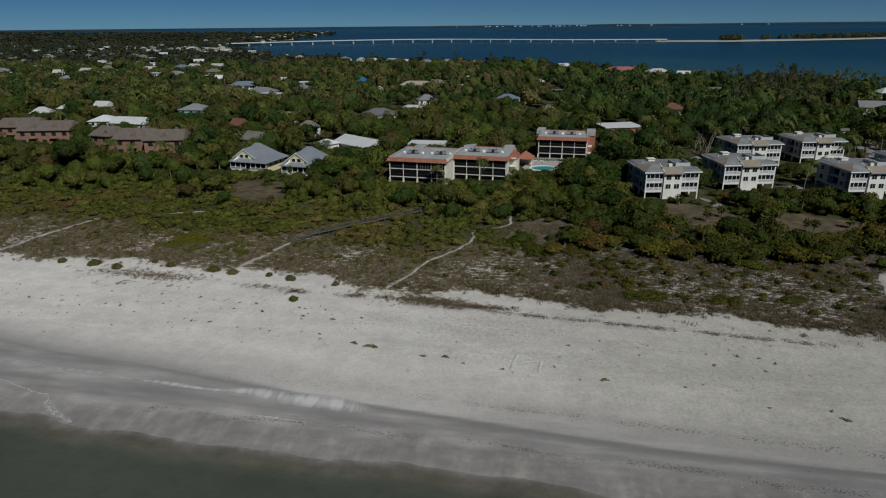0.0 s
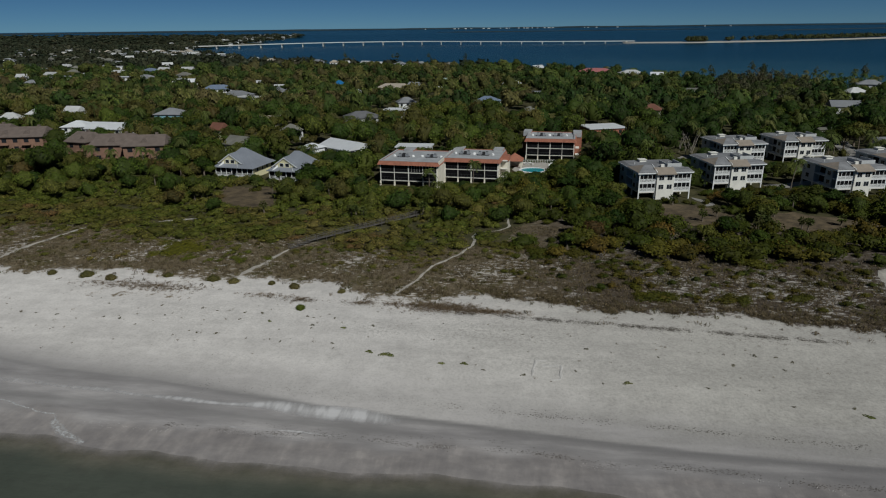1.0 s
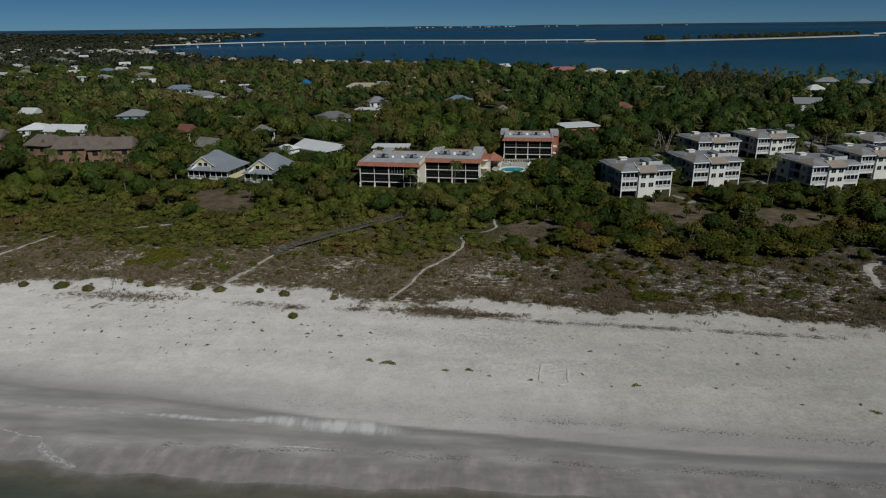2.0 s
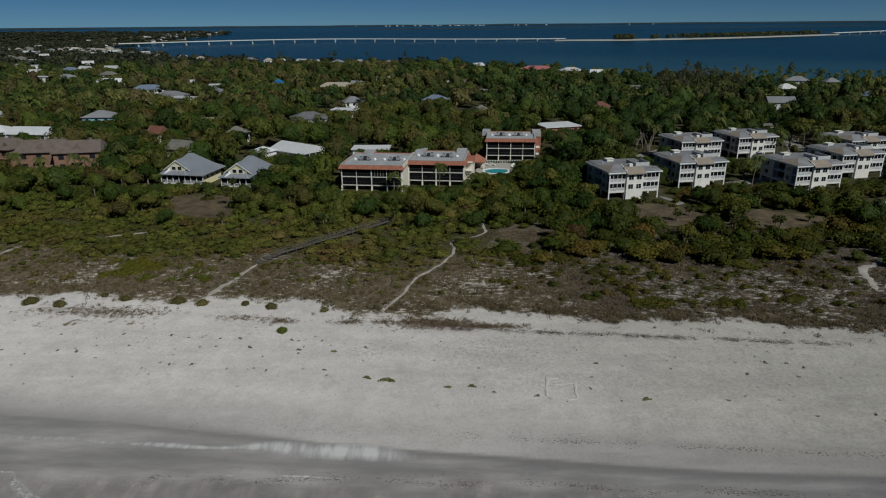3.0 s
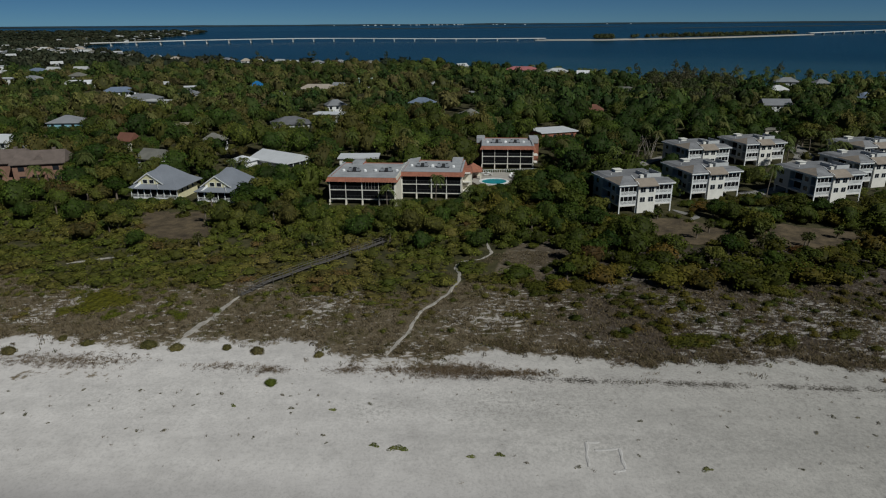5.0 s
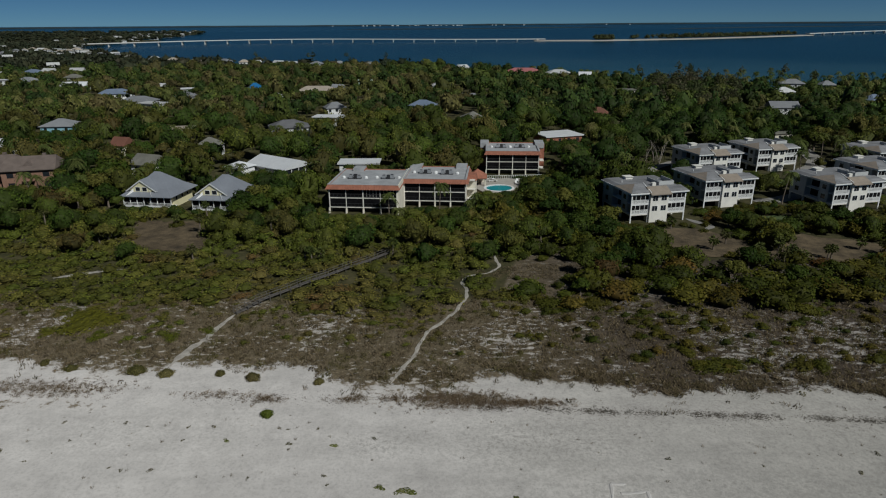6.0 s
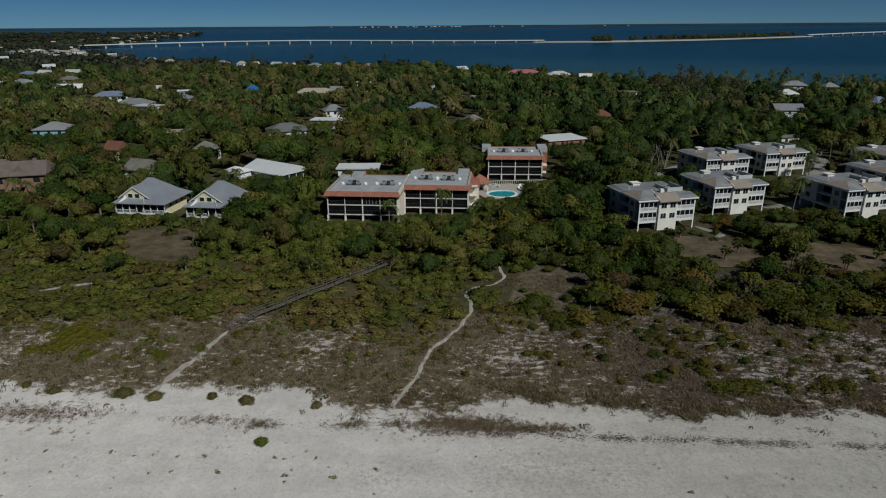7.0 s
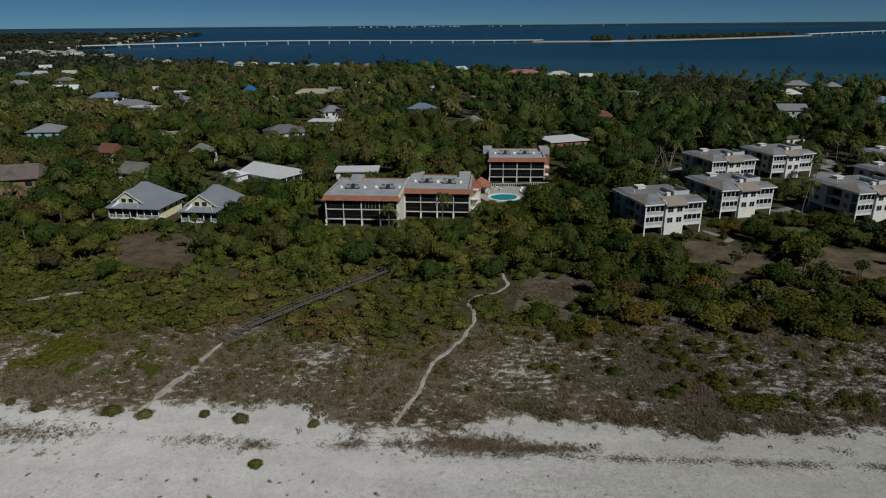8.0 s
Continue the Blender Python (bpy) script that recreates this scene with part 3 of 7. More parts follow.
foam_line("water_foam", [(-84, 82.5), (-72, 80.6), (-64, 79.6), (-58, 78.5), (-52.7, 76.9), (-50, 76.7), (-49, 75.6), (-48.4, 74.3)], 0.16, 0.02, "thin white lace of foam at the top of the swash", 3)
foam_line("water_foam_tongue", [(-49.2, 75.2), (-47.2, 73.8), (-45.2, 72.7), (-42.0, 71.4)], 0.5, 0.025, "white tongue of foam running off the wet sand", 4)


def ribbon(name, pts, width, lift, material, label, category, wobble=0.25, seed=1):
    """A path over the ground through the points."""
    rng = np.random.default_rng(seed)
    pts = np.array(pts, float)
    seg = np.r_[0, np.cumsum(np.hypot(*np.diff(pts, axis=0).T))]
    s = np.arange(0, seg[-1], 0.8)
    x, y = np.interp(s, seg, pts[:, 0]), np.interp(s, seg, pts[:, 1])
    if len(x) > 6:
        k = np.ones(5) / 5
        x[2:-2], y[2:-2] = np.convolve(x, k, "valid"), np.convolve(y, k, "valid")
    tx, ty = np.gradient(x), np.gradient(y)
    n = np.hypot(tx, ty)
    px, py = -ty / n, tx / n
    drift = 0.22 * np.sin(s * 0.45 + seed) + 0.12 * np.sin(s * 1.1 + 2 * seed)
    drift *= 0 if wobble < 0.1 else np.minimum(1, np.minimum(s, seg[-1] - s) / 6)
    x, y = x + drift * px, y + drift * py
    w = width / 2 * (1 + wobble * rng.uniform(-1, 1, len(x))) * (0.25 + 0.75 * np.minimum(1, np.minimum(np.arange(len(x)), np.arange(len(x))[::-1]) / 4.0))
    sh = Shape()
    cols = [-1.0, 0.0, 1.0]
    v = []
    for i in range(len(x)):
        for c in cols:
            qx, qy = x[i] + c * w[i] * px[i], y[i] + c * w[i] * py[i]
            v.append((qx, qy, at(qx, qy) + lift - 0.03 * abs(c)))
    f = [(3 * i + c, 3 * i + 3 + c, 3 * i + 4 + c, 3 * i + 1 + c) for i in range(len(x) - 1) for c in range(2)]
    sh.add(v, f)
    return single(name, sh, material, label, category, kind="structure")


def patch(name, outline, lift, material, label, category, rough=0.6, seed=1):
    """A lawn or paved patch with an uneven edge, laid on the ground."""
    rng = np.random.default_rng(seed)
    pts = np.array(outline, float)
    out = []
    for a, b in zip(pts, np.roll(pts, -1, 0)):
        n = max(2, int(np.hypot(*(b - a)) / 2))
        for t in np.linspace(0, 1, n, endpoint=False):
            out.append(a + (b - a) * t + rng.normal(0, rough * 0.5, 2))
    out = np.array(out)
    c = out.mean(0)
    v = [(c[0], c[1], at(*c) + lift)]
    for ring in (0.33, 0.66, 1.0):
        v += [(*(c + ring * (p - c)), at(*(c + ring * (p - c))) + lift) for p in out]
    n = len(out)
    f = [(0, 1 + i, 1 + (i + 1) % n) for i in range(n)]
    for r in (0, 1):
        f += [(1 + r * n + i, 1 + (r + 1) * n + i, 1 + (r + 1) * n + (i + 1) % n, 1 + r * n + (i + 1) % n) for i in range(n)]
    return single(name, Shape().add(v, f), material, label, category, kind="structure")


PATHS = [
    ([(-45.0, 121.5), (-44.6, 124), (-43.6, 128.5), (-42.2, 134), (-40.6, 140.4)], 1.0),
    ([(-11.9, 117), (-10.4, 121), (-8.7, 126), (-7.0, 132), (-3.8, 137.5), (-1.6, 141.4), (0.2, 146.4), (-0.2, 151.6), (-0.5, 156), (0.8, 158.3), (4.5, 159.8), (6.8, 162.6), (8.1, 165.6), (7.4, 168.9), (6.4, 175), (5.6, 179.5)], 0.6),
    ([(-104, 123), (-103, 127), (-102, 132), (-101, 139), (-99, 146), (-98, 152)], 1.0),
    ([(78, 127), (80, 133), (81, 137), (84, 139.5), (90, 143)], 1.5),
    ([(-71, 163.5), (-77, 161.5), (-83, 157.5)], 1.2),
]
for n, (pts, w) in enumerate(PATHS):
    ribbon(f"path_{n + 1}", pts, w, 0.07, M_SANDPATH, "narrow trodden pale sand path through dune scrub", "path", 0.4, n)
HOLLOWS = [[(1.5, 160.5), (7.5, 163), (14.2, 165), (27, 164), (33, 161), (25, 156.5), (16.9, 155), (6.5, 156)], [(44, 160), (55, 163), (63, 158), (58, 153), (47, 155)]]
LAWNS = [
    ([(-84.5, 198.5), (-68, 199), (-63, 193), (-58, 176), (-66, 174), (-74, 177), (-80, 187)], M_LAWN, "dry brown lawn in front of the yellow houses"),
    ([(47, 190), (60, 187), (66, 178), (67, 170), (53, 168), (45, 175)], M_LAWN, "bare brown clearing in front of the condominium"),
    ([(78, 200), (87, 197), (82, 185), (72, 185)], M_GRASS, "green lawn between the condominiums"),
    ([(74, 183), (92, 179), (100, 170), (84, 164), (66, 166)], M_LAWN, "bare brown ground with sparse palms"),
    ([(96, 238), (100, 246), (106, 240), (104, 232), (98, 228)], M_GRASS, "green lawn behind the condominiums"),
]
for n, (pts, m, label) in enumerate(LAWNS):
    patch(f"lawn_{n + 1}", pts, 0.16, m, label, "lawn", 1.2, n)
ROADS = [
    ([(84, 213), (90, 214), (100, 219), (112, 226), (124, 236)], 5.0),
    ([(118, 250), (126, 257), (133, 268), (138, 286), (141, 300)], 6.5),
    ([(114, 187), (122, 190), (132, 194)], 5.0),
    ([(61, 244), (65, 251), (72, 260), (80, 267), (92, 269)], 3.6),
    ([(59, 197), (63, 190), (60, 187)], 2.2),
]
for n, (pts, w) in enumerate(ROADS):
    ribbon(f"road_{n + 1}", pts, w, 0.1, M_ASPHALT, "pale sun-bleached drive between the condominiums", "road", 0.03, n)

# skyline: low mangrove islands and the mainland across the bay
def skyline(name, x0, x1, y, z0, top, seed, label):
    rng = np.random.default_rng(seed)
    n = 90
    xs = np.linspace(x0, x1, n)
    hs = top * (0.75 + 0.25 * np.convolve(rng.uniform(-1, 1, n + 8), np.ones(9) / 3, "valid")[:n]) * np.clip(np.minimum(np.arange(n), np.arange(n)[::-1]) / 8, 0.1, 1)
    ys = y + 40 * np.sin(np.linspace(0, 5, n) + seed)
    v, f = [], []
    for x, yy, h in zip(xs, ys, hs):
        zb = float(far_rise(x, yy)) + z0
        v += [(x, yy - 40, zb - 2), (x, yy - 25, zb + h * 0.8), (x, yy + 10, zb + h), (x, yy + 120, zb - 4)]
    for i in range(n - 1):
        for k in range(3):
            f.append((4 * i + k, 4 * i + 4 + k, 4 * i + 5 + k, 4 * i + 1 + k))
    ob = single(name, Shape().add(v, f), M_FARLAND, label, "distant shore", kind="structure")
    ob.data.polygons.foreach_set("use_smooth", np.ones(len(f), bool))
    return ob


ring = Shape()
rv, rf = [], []
for i in range(160):
    a = radians(-58 + 112 * i / 159)
    up = 6.3 + 1.2 * math.sin(i * 0.37) + 0.9 * math.sin(i * 0.93 + 1)
    for r, z in ((4480, -2), (4500, up * 0.85), (4530, up), (4650, -4)):
        rv.append((r * math.sin(a), r * math.cos(a), float(far_rise(r * math.sin(a), r * math.cos(a))) + z))
for i in range(159):
    rf += [(4 * i + k, 4 * i + 4 + k, 4 * i + 5 + k, 4 * i + 1 + k) for k in range(3)]
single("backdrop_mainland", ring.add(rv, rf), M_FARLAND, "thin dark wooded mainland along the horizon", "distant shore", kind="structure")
skyline("backdrop_island_west", -500, 1000, 3700, 0, 3.5, 4, "low dark mangrove island across the bay")
skyline("backdrop_island_east", 1100, 2000, 3300, 0, 3.0, 5, "low dark mangrove islet across the bay")
skyline("backdrop_island_far_east", 2050, 3200, 3400, 0, 3.0, 6, "low dark mangrove islet across the bay")

# ---- buildings ----
FOOT = []      # footprints: centre x, y, half width, half depth, turn, hidden height allowed in front


def footprint(x, y, w, d, turn, allow):
    FOOT.append((x, y, w / 2, d / 2, radians(turn), allow))


def rail(parent, name, x0, x1, y, z, h, material, gap=0.5, label=""):
    s = Shape()
    s.box(x0, x1, y - 0.04, y + 0.04, z + h - 0.09, z + h)
    s.box(x0, x1, y - 0.03, y + 0.03, z + 0.08, z + 0.16)
    n = max(2, int((x1 - x0) / gap))
    for i in range(n + 1):
        x = x0 + (x1 - x0) * i / n
        s.box(x - 0.035, x + 0.035, y - 0.03, y + 0.03, z, z + h)
    return part(name, s, material, parent, label)


def condo():
    """Three-storey beach condominium on stilts: screened balconies either side of a cream stair bay."""
    c = thing("condominium", "pale grey three-storey condominium raised on stilts, with off-white front bay", "building", group="beach condominiums")
    W, D, Z1, Z2, ZE = 7.6, 7.8, 2.65, 5.25, 7.8
    # upper body, notched on the west side
    part("body", Shape().prism([(-W, -D + 2.0), (W, -D + 2.0), (W, D), (-W, D), (-W, 2.2), (-W + 1.6, 2.2), (-W + 1.6, -2.6), (-W, -2.6)], Z1, ZE), M_PALEGREY, c)
    part("floor_slab", box_of(-W, W, -D, D, Z1 - 0.28, Z1 - 0.004), M_SLABW, c)
    bay = part("front_bay", box_of(-2.55, 2.45, -D - 0.5, -D + 2.0, 0, ZE), M_BAY, c, "off-white stucco front bay")
    for z in (Z1 + 0.75, Z2 + 0.75):
        for x in (-1.25, 1.15):
            win = part("window", box_of(x - 0.78, x + 0.78, -D - 0.53, -D - 0.47, z, z + 1.4), M_WHITE, bay)
            for k in (-0.37, 0.37):
                part("pane", box_of(x + k - 0.34, x + k + 0.34, -D - 0.545, -D - 0.535, z + 0.06, z + 1.34), M_GLASSD, bay)
    for side, (x0, x1) in (("w", (-W, -2.55)), ("e", (2.45, W))):
        for z, zt in ((Z1, Z2), (Z2, ZE)):
            bal = part("balcony", box_of(x0, x1, -D, -D + 2.0, z - 0.004 if z > Z1 else z, z + 0.16), M_WHITE, c)
            part("screen", box_of(x0 + 0.12, x1 - 0.12, -D + 0.10, -D + 0.14, z + 0.16, zt - 0.25), M_SCREENSHADE, bal, "dark insect screen")
            part("header", box_of(x0, x1, -D + 0.02, -D + 0.2, zt - 0.25, zt - 0.004), M_WHITE, bal)
            part("parapet", box_of(x0 + 0.1, x1 - 0.1, -D - 0.005, -D + 0.07, z + 0.16, z + 0.24), M_WHITE, bal)
            rail(bal, "railing", x0 + 0.1, x1 - 0.1, -D + 0.02, z + 0.16, 1.0, M_WHITE, 0.13, "white slatted balcony railing")
            for k in range(1, 4):
                x = x0 + (x1 - x0) * k / 4
                part("mullion", box_of(x - 0.05, x + 0.05, -D + 0.03, -D + 0.18, z + 0.16, zt - 0.25), M_WHITE, bal)
        for x in (x0 + 0.15, x1 - 0.15):
            part("post", box_of(x - 0.16, x + 0.16, -D - 0.02, -D + 0.30, 0, ZE - 0.004), M_WHITE, c)
    for x in (-W + 0.2, -3.0, 3.0, W - 0.2):
        for y in (-2.5, 2.5, D - 0.3):
            part("stilt", box_of(x - 0.2, x + 0.2, y - 0.2, y + 0.2, 0, Z1 - 0.28), M_SLABW, c)
    part("ground_store", box_of(-2.4, 5.0, -1.5, D - 1.0, 0, Z1 - 0.29), M_CREAM, c)
    # side windows, and the stair in the notch with dark panels for its shade
    for z in (Z1 + 0.8, Z2 + 0.8):
        for y in (-4.3, 5.2):
            part("side_window", box_of(-W - 0.03, -W + 0.02, y - 0.7, y + 0.7, z, z + 1.2), M_GLASSD, c)
        part("landing", box_of(-W - 0.1, -W + 1.6, -2.4, 2.0, z - 0.8, z - 0.62), M_WHITE, c)
        part("stair_shade", box_of(-W + 1.57, -W + 1.62, -2.2, 1.8, z - 0.5, z + 1.3), M_SCREENSHADE, c)
        for y in (-4.0, 0.5, 5.0):
            part("east_window", box_of(W - 0.02, W + 0.03, y - 0.7, y + 0.7, z, z + 1.2), M_GLASSD, c)
    # roof: deep fascia, flat field, low shingled hips
    part("fascia", box_of(-W - 0.55, W + 0.55, -D - 0.5, D + 0.5, ZE + 0.1, ZE + 0.42), M_WHITE, c)
    roof = part("roof", Shape().box(-W - 0.45, W + 0.45, -D - 0.4, D + 0.4, ZE + 0.424, ZE + 0.95, 0.9), M_CONDOROOF, c)
    part("hip", Shape().add([(-W - 0.5, -D - 0.45, ZE + 0.5), (-2.7, -D - 0.45, ZE + 0.5), (-2.7, -D + 3.8, ZE + 1.9), (-W + 2.6, -D + 3.8, ZE + 1.9), (-W - 0.5, -D + 8.4, ZE + 0.5), (-2.7, -D + 8.4, ZE + 0.6)],
                            [(0, 1, 2, 3), (3, 2, 5, 4), (1, 5, 2), (0, 4, 5, 1)]), M_CONDOROOF, roof)
    part("shingle_slope", Shape().add([(-W - 0.52, -D - 0.45, ZE + 0.5), (-W + 2.6, -D + 3.8, ZE + 1.92), (-W - 0.52, -D + 8.4, ZE + 0.5), (-2.7, -D + 3.8, ZE + 1.92), (-2.7, -D + 8.4, ZE + 0.62)],
                                      [(0, 1, 2), (1, 3, 4, 2)]), M_TANROOF, roof, "tan shingled roof slope")
    part("bay_roof", Shape().add([(-2.9, -D - 1.35, ZE + 0.12), (2.8, -D - 1.35, ZE + 0.12), (2.8, -D + 1.7, ZE + 1.5), (-2.9, -D + 1.7, ZE + 1.5),
                                  (-2.9, -D - 1.35, ZE - 0.08), (2.8, -D - 1.35, ZE - 0.08), (2.8, -D + 1.7, ZE + 0.5), (-2.9, -D + 1.7, ZE + 0.5)],
                                 [(0, 1, 2, 3), (4, 0, 3, 7), (1, 5, 6, 2), (4, 5, 1, 0), (3, 2, 6, 7), (7, 6, 5, 4)]), M_TANROOF, roof, "tan shingled shed roof over the front bay")
    part("east_slope", Shape().add([(2.9, -D - 0.42, ZE + 0.46), (W + 0.5, -D - 0.42, ZE + 0.46), (W + 0.5, -D + 3.5, ZE + 0.98), (2.9, -D + 3.5, ZE + 1.25)], [(0, 1, 2, 3)]), M_CONDOROOF, roof)
    part("rake_trim", Shape().add([(-2.72, -D - 0.6, ZE + 0.42), (-2.72, -D + 3.8, ZE + 1.86), (-2.72, -D + 3.8, ZE + 2.06), (-2.72, -D - 0.6, ZE + 0.64), (-2.55, -D - 0.6, ZE + 0.42), (-2.55, -D + 3.8, ZE + 1.86), (-2.55, -D + 3.8, ZE + 2.06), (-2.55, -D - 0.6, ZE + 0.64)],
                                  [(0, 1, 2, 3), (7, 6, 5, 4), (0, 4, 5, 1), (3, 2, 6, 7), (0, 3, 7, 4), (1, 5, 6, 2)]), M_WHITE, roof, "white rake board on the roof edge")
    for x in (-5.6, 4.8):
        part("vent_pipe", Shape().tube([(x, 1.5, ZE + 0.8), (x, 1.5, ZE + 1.45)], [0.12, 0.12], 8), M_WHITE, roof)
    part("equipment_well", Shape().box(2.2, 6.4, -D + 4.2, -D + 4.35, ZE + 0.9, ZE + 2.0).box(6.25, 6.4, -D + 4.35, 2.5, ZE + 0.9, ZE + 2.0).box(2.2, 2.35, -D + 4.35, 2.5, ZE + 0.9, ZE + 1.8), M_PALEGREY, roof)
    part("vent_box", box_of(0.2, 1.2, -D + 4.0, -D + 4.9, ZE + 0.9, ZE + 1.75), M_BAY, roof)
    part("lift_housing", box_of(-2.9, -0.9, 4.4, 6.2, ZE + 0.9, ZE + 1.55).box(-3.1, -0.7, 4.2, 6.4, ZE + 1.55, ZE + 1.68), M_BAY, roof)
    part("air_unit", box_of(3.0, 4.2, -1.5, -0.4, ZE + 0.94, ZE + 1.7), M_STEEL, roof)
    return c


CONDOS = [(48.9, 202.3), (72.6, 215.2), (84.3, 249.8), (107.8, 259.3), (104.6, 210.4), (127.2, 227.8), (143.6, 251.8), (160.5, 233.0)]
TURN = 12.5
first = condo()
for n, (x, y) in enumerate(CONDOS):
    m = pose(x, y, at(x, y) - 0.45, 0, 0, TURN)
    if n == 0:
        first.matrix_world = m
    else:
        copy_thing(first, m)
    footprint(x, y, 17, 17, TURN, 0.1)


def wing(b, x0, x1, y0, y1, bays, roof_name, back_steps, shuttered=()):
    """One wing of the flat-roofed building: slabs, posts, screened balconies, tiled parapet."""
    Z1, Z2, ZR, ZT = 2.65, 5.25, 7.75, 8.95
    part("core", box_of(x0, x1, y0 + 2.2, y1, 0, ZR - 0.01), M_CREAM, b)
    part("glazing", box_of(x0 + 0.3, x1 - 0.3, y0 + 2.1, y0 + 2.19, 0.1, ZR - 0.1), M_GLASSD, b, "dark sliding glass doors")
    for z in (Z1, Z2):
        part("slab", box_of(x0, x1, y0, y0 + 2.09, z - 0.12, z + 0.10), M_SLABW, b)
    step = (x1 - x0) / bays
    for i in range(bays + 1):
        x = x0 + step * i
        w = 0.07 if i % 2 else 0.14
        part("post", box_of(x - w + (w if i == 0 else 0) - (w if i == bays else 0), x + w + (w if i == 0 else 0) - (w if i == bays else 0), y0 - 0.03, y0 + 0.35, Z1 + 0.0, ZR), M_SLABW, b)
        if i < bays + 1:
            part("ground_pier", Shape().add([(x - 0.2, y0 - 0.75, 0), (x + 0.2, y0 - 0.75, 0), (x + 0.2, y0 + 0.5, 0), (x - 0.2, y0 + 0.5, 0),
                                             (x - 0.2, y0 - 0.02, Z1 - 0.16), (x + 0.2, y0 - 0.02, Z1 - 0.16), (x + 0.2, y0 + 0.5, Z1 - 0.16), (x - 0.2, y0 + 0.5, Z1 - 0.16)],
                                            [(3, 2, 1, 0), (4, 5, 6, 7), (0, 1, 5, 4), (1, 2, 6, 5), (2, 3, 7, 6), (3, 0, 4, 7)]), M_CREAM, b)
    for i in range(bays):
        xa, xb = x0 + step * i + 0.18, x0 + step * (i + 1) - 0.18
        for z, zt in ((Z1, Z2), (Z2, ZR)):
            sc = part("screen", box_of(xa, xb, y0 + 0.16, y0 + 0.19, z + 0.16, zt - (0.16 if z == Z1 else 0.0)), M_SCREENSHADE, b, "dark insect screen")
            rail(sc, "railing", xa, xb, y0 + 0.08, z + 0.16, 0.95, M_DARKUNIT, 0.9, "thin dark balcony railing")
            if z == Z2 and i in shuttered:
                for k in range(1, 5):
                    x = xa + (xb - xa) * k / 5
                    part("shutter_edge", box_of(x - 0.03, x + 0.03, y0 + 0.1, y0 + 0.155, z + 0.16, zt - 0.16), M_SLABW, sc)
    # tiled parapet leaning outwards at the foot, on the front and both sides
    e = 0.75
    lo, hi = ZR, ZT
    ring_o = [(x0 - e, y0 - e), (x1 + e, y0 - e), (x1 + e, y1 + 0.2), (x0 - e, y1 + 0.2)]
    ring_i = [(x0 - 0.15, y0 - 0.1), (x1 + 0.15, y0 - 0.1), (x1 + 0.15, y1 + 0.2), (x0 - 0.15, y1 + 0.2)]
    v = [(x, y, lo) for x, y in ring_o] + [(x, y, hi) for x, y in ring_i] + [(x, y, lo) for x, y in [(x0 + 0.3, y0 + 0.35), (x1 - 0.3, y0 + 0.35), (x1 - 0.3, y1), (x0 + 0.3, y1)]] + \
        [(x, y, hi) for x, y in [(x0 + 0.3, y0 + 0.35), (x1 - 0.3, y0 + 0.35), (x1 - 0.3, y1), (x0 + 0.3, y1)]]
    f = []
    for i in range(4):
        j = (i + 1) % 4
        f += [(i, j, 4 + j, 4 + i), (j, i, 8 + i, 8 + j), (4 + i, 4 + j, 12 + j, 12 + i), (8 + i, 12 + i, 12 + j, 8 + j)]
    par = part("tiled_parapet", Shape().add(v, f), M_TERRA, b, "terracotta tiled parapet band")
    # tile courses
    n = int((x1 - x0 + 2 * e) / 0.45)
    s = Shape()
    for i in range(n):
        xb = x0 - e + 0.2 + i * 0.45
        xt = x0 - 0.15 + (xb - x0 + e) * (x1 - x0 + 0.3) / (x1 - x0 + 2 * e)
        s.add([(xb, y0 - e - 0.02, lo), (xb + 0.14, y0 - e - 0.02, lo), (xt + 0.14, y0 - 0.14, hi), (xt, y0 - 0.14, hi), (xb + 0.07, y0 - e - 0.10, lo), (xt + 0.07, y0 - 0.20, hi)],
              [(0, 4, 5, 3), (4, 1, 2, 5)])
    part("tile_ribs", s, M_TERRA, par)
    part("coping", Shape().box(x0 - 0.2, x1 + 0.2, y0 - 0.15, y0 + 0.4, hi, hi + 0.1).box(x0 - 0.2, x0 + 0.35, y0 + 0.4, y1 + 0.2, hi, hi + 0.1).box(x1 - 0.35, x1 + 0.2, y0 + 0.4, y1 + 0.2, hi, hi + 0.1), M_ROOFGREY, par)
    roof = part(roof_name, box_of(x0 + 0.302, x1 - 0.302, y0 + 0.352, y1, ZR, hi - 0.22), M_ROOFGREY, b, "grey flat roof membrane, stained")
    for xs, ys, ws in back_steps:
        part("stair_tower", box_of(xs, xs + ws, ys, y1 + 2.2, ZR - 0.02, hi + 0.55), M_ROOFGREY, roof)
        part("tower_band", box_of(xs - 0.15, xs + ws + 0.15, ys + 0.3, y1 + 2.4, 0.0, hi + 0.05), M_TERRA, roof)
    return roof, hi - 0.22


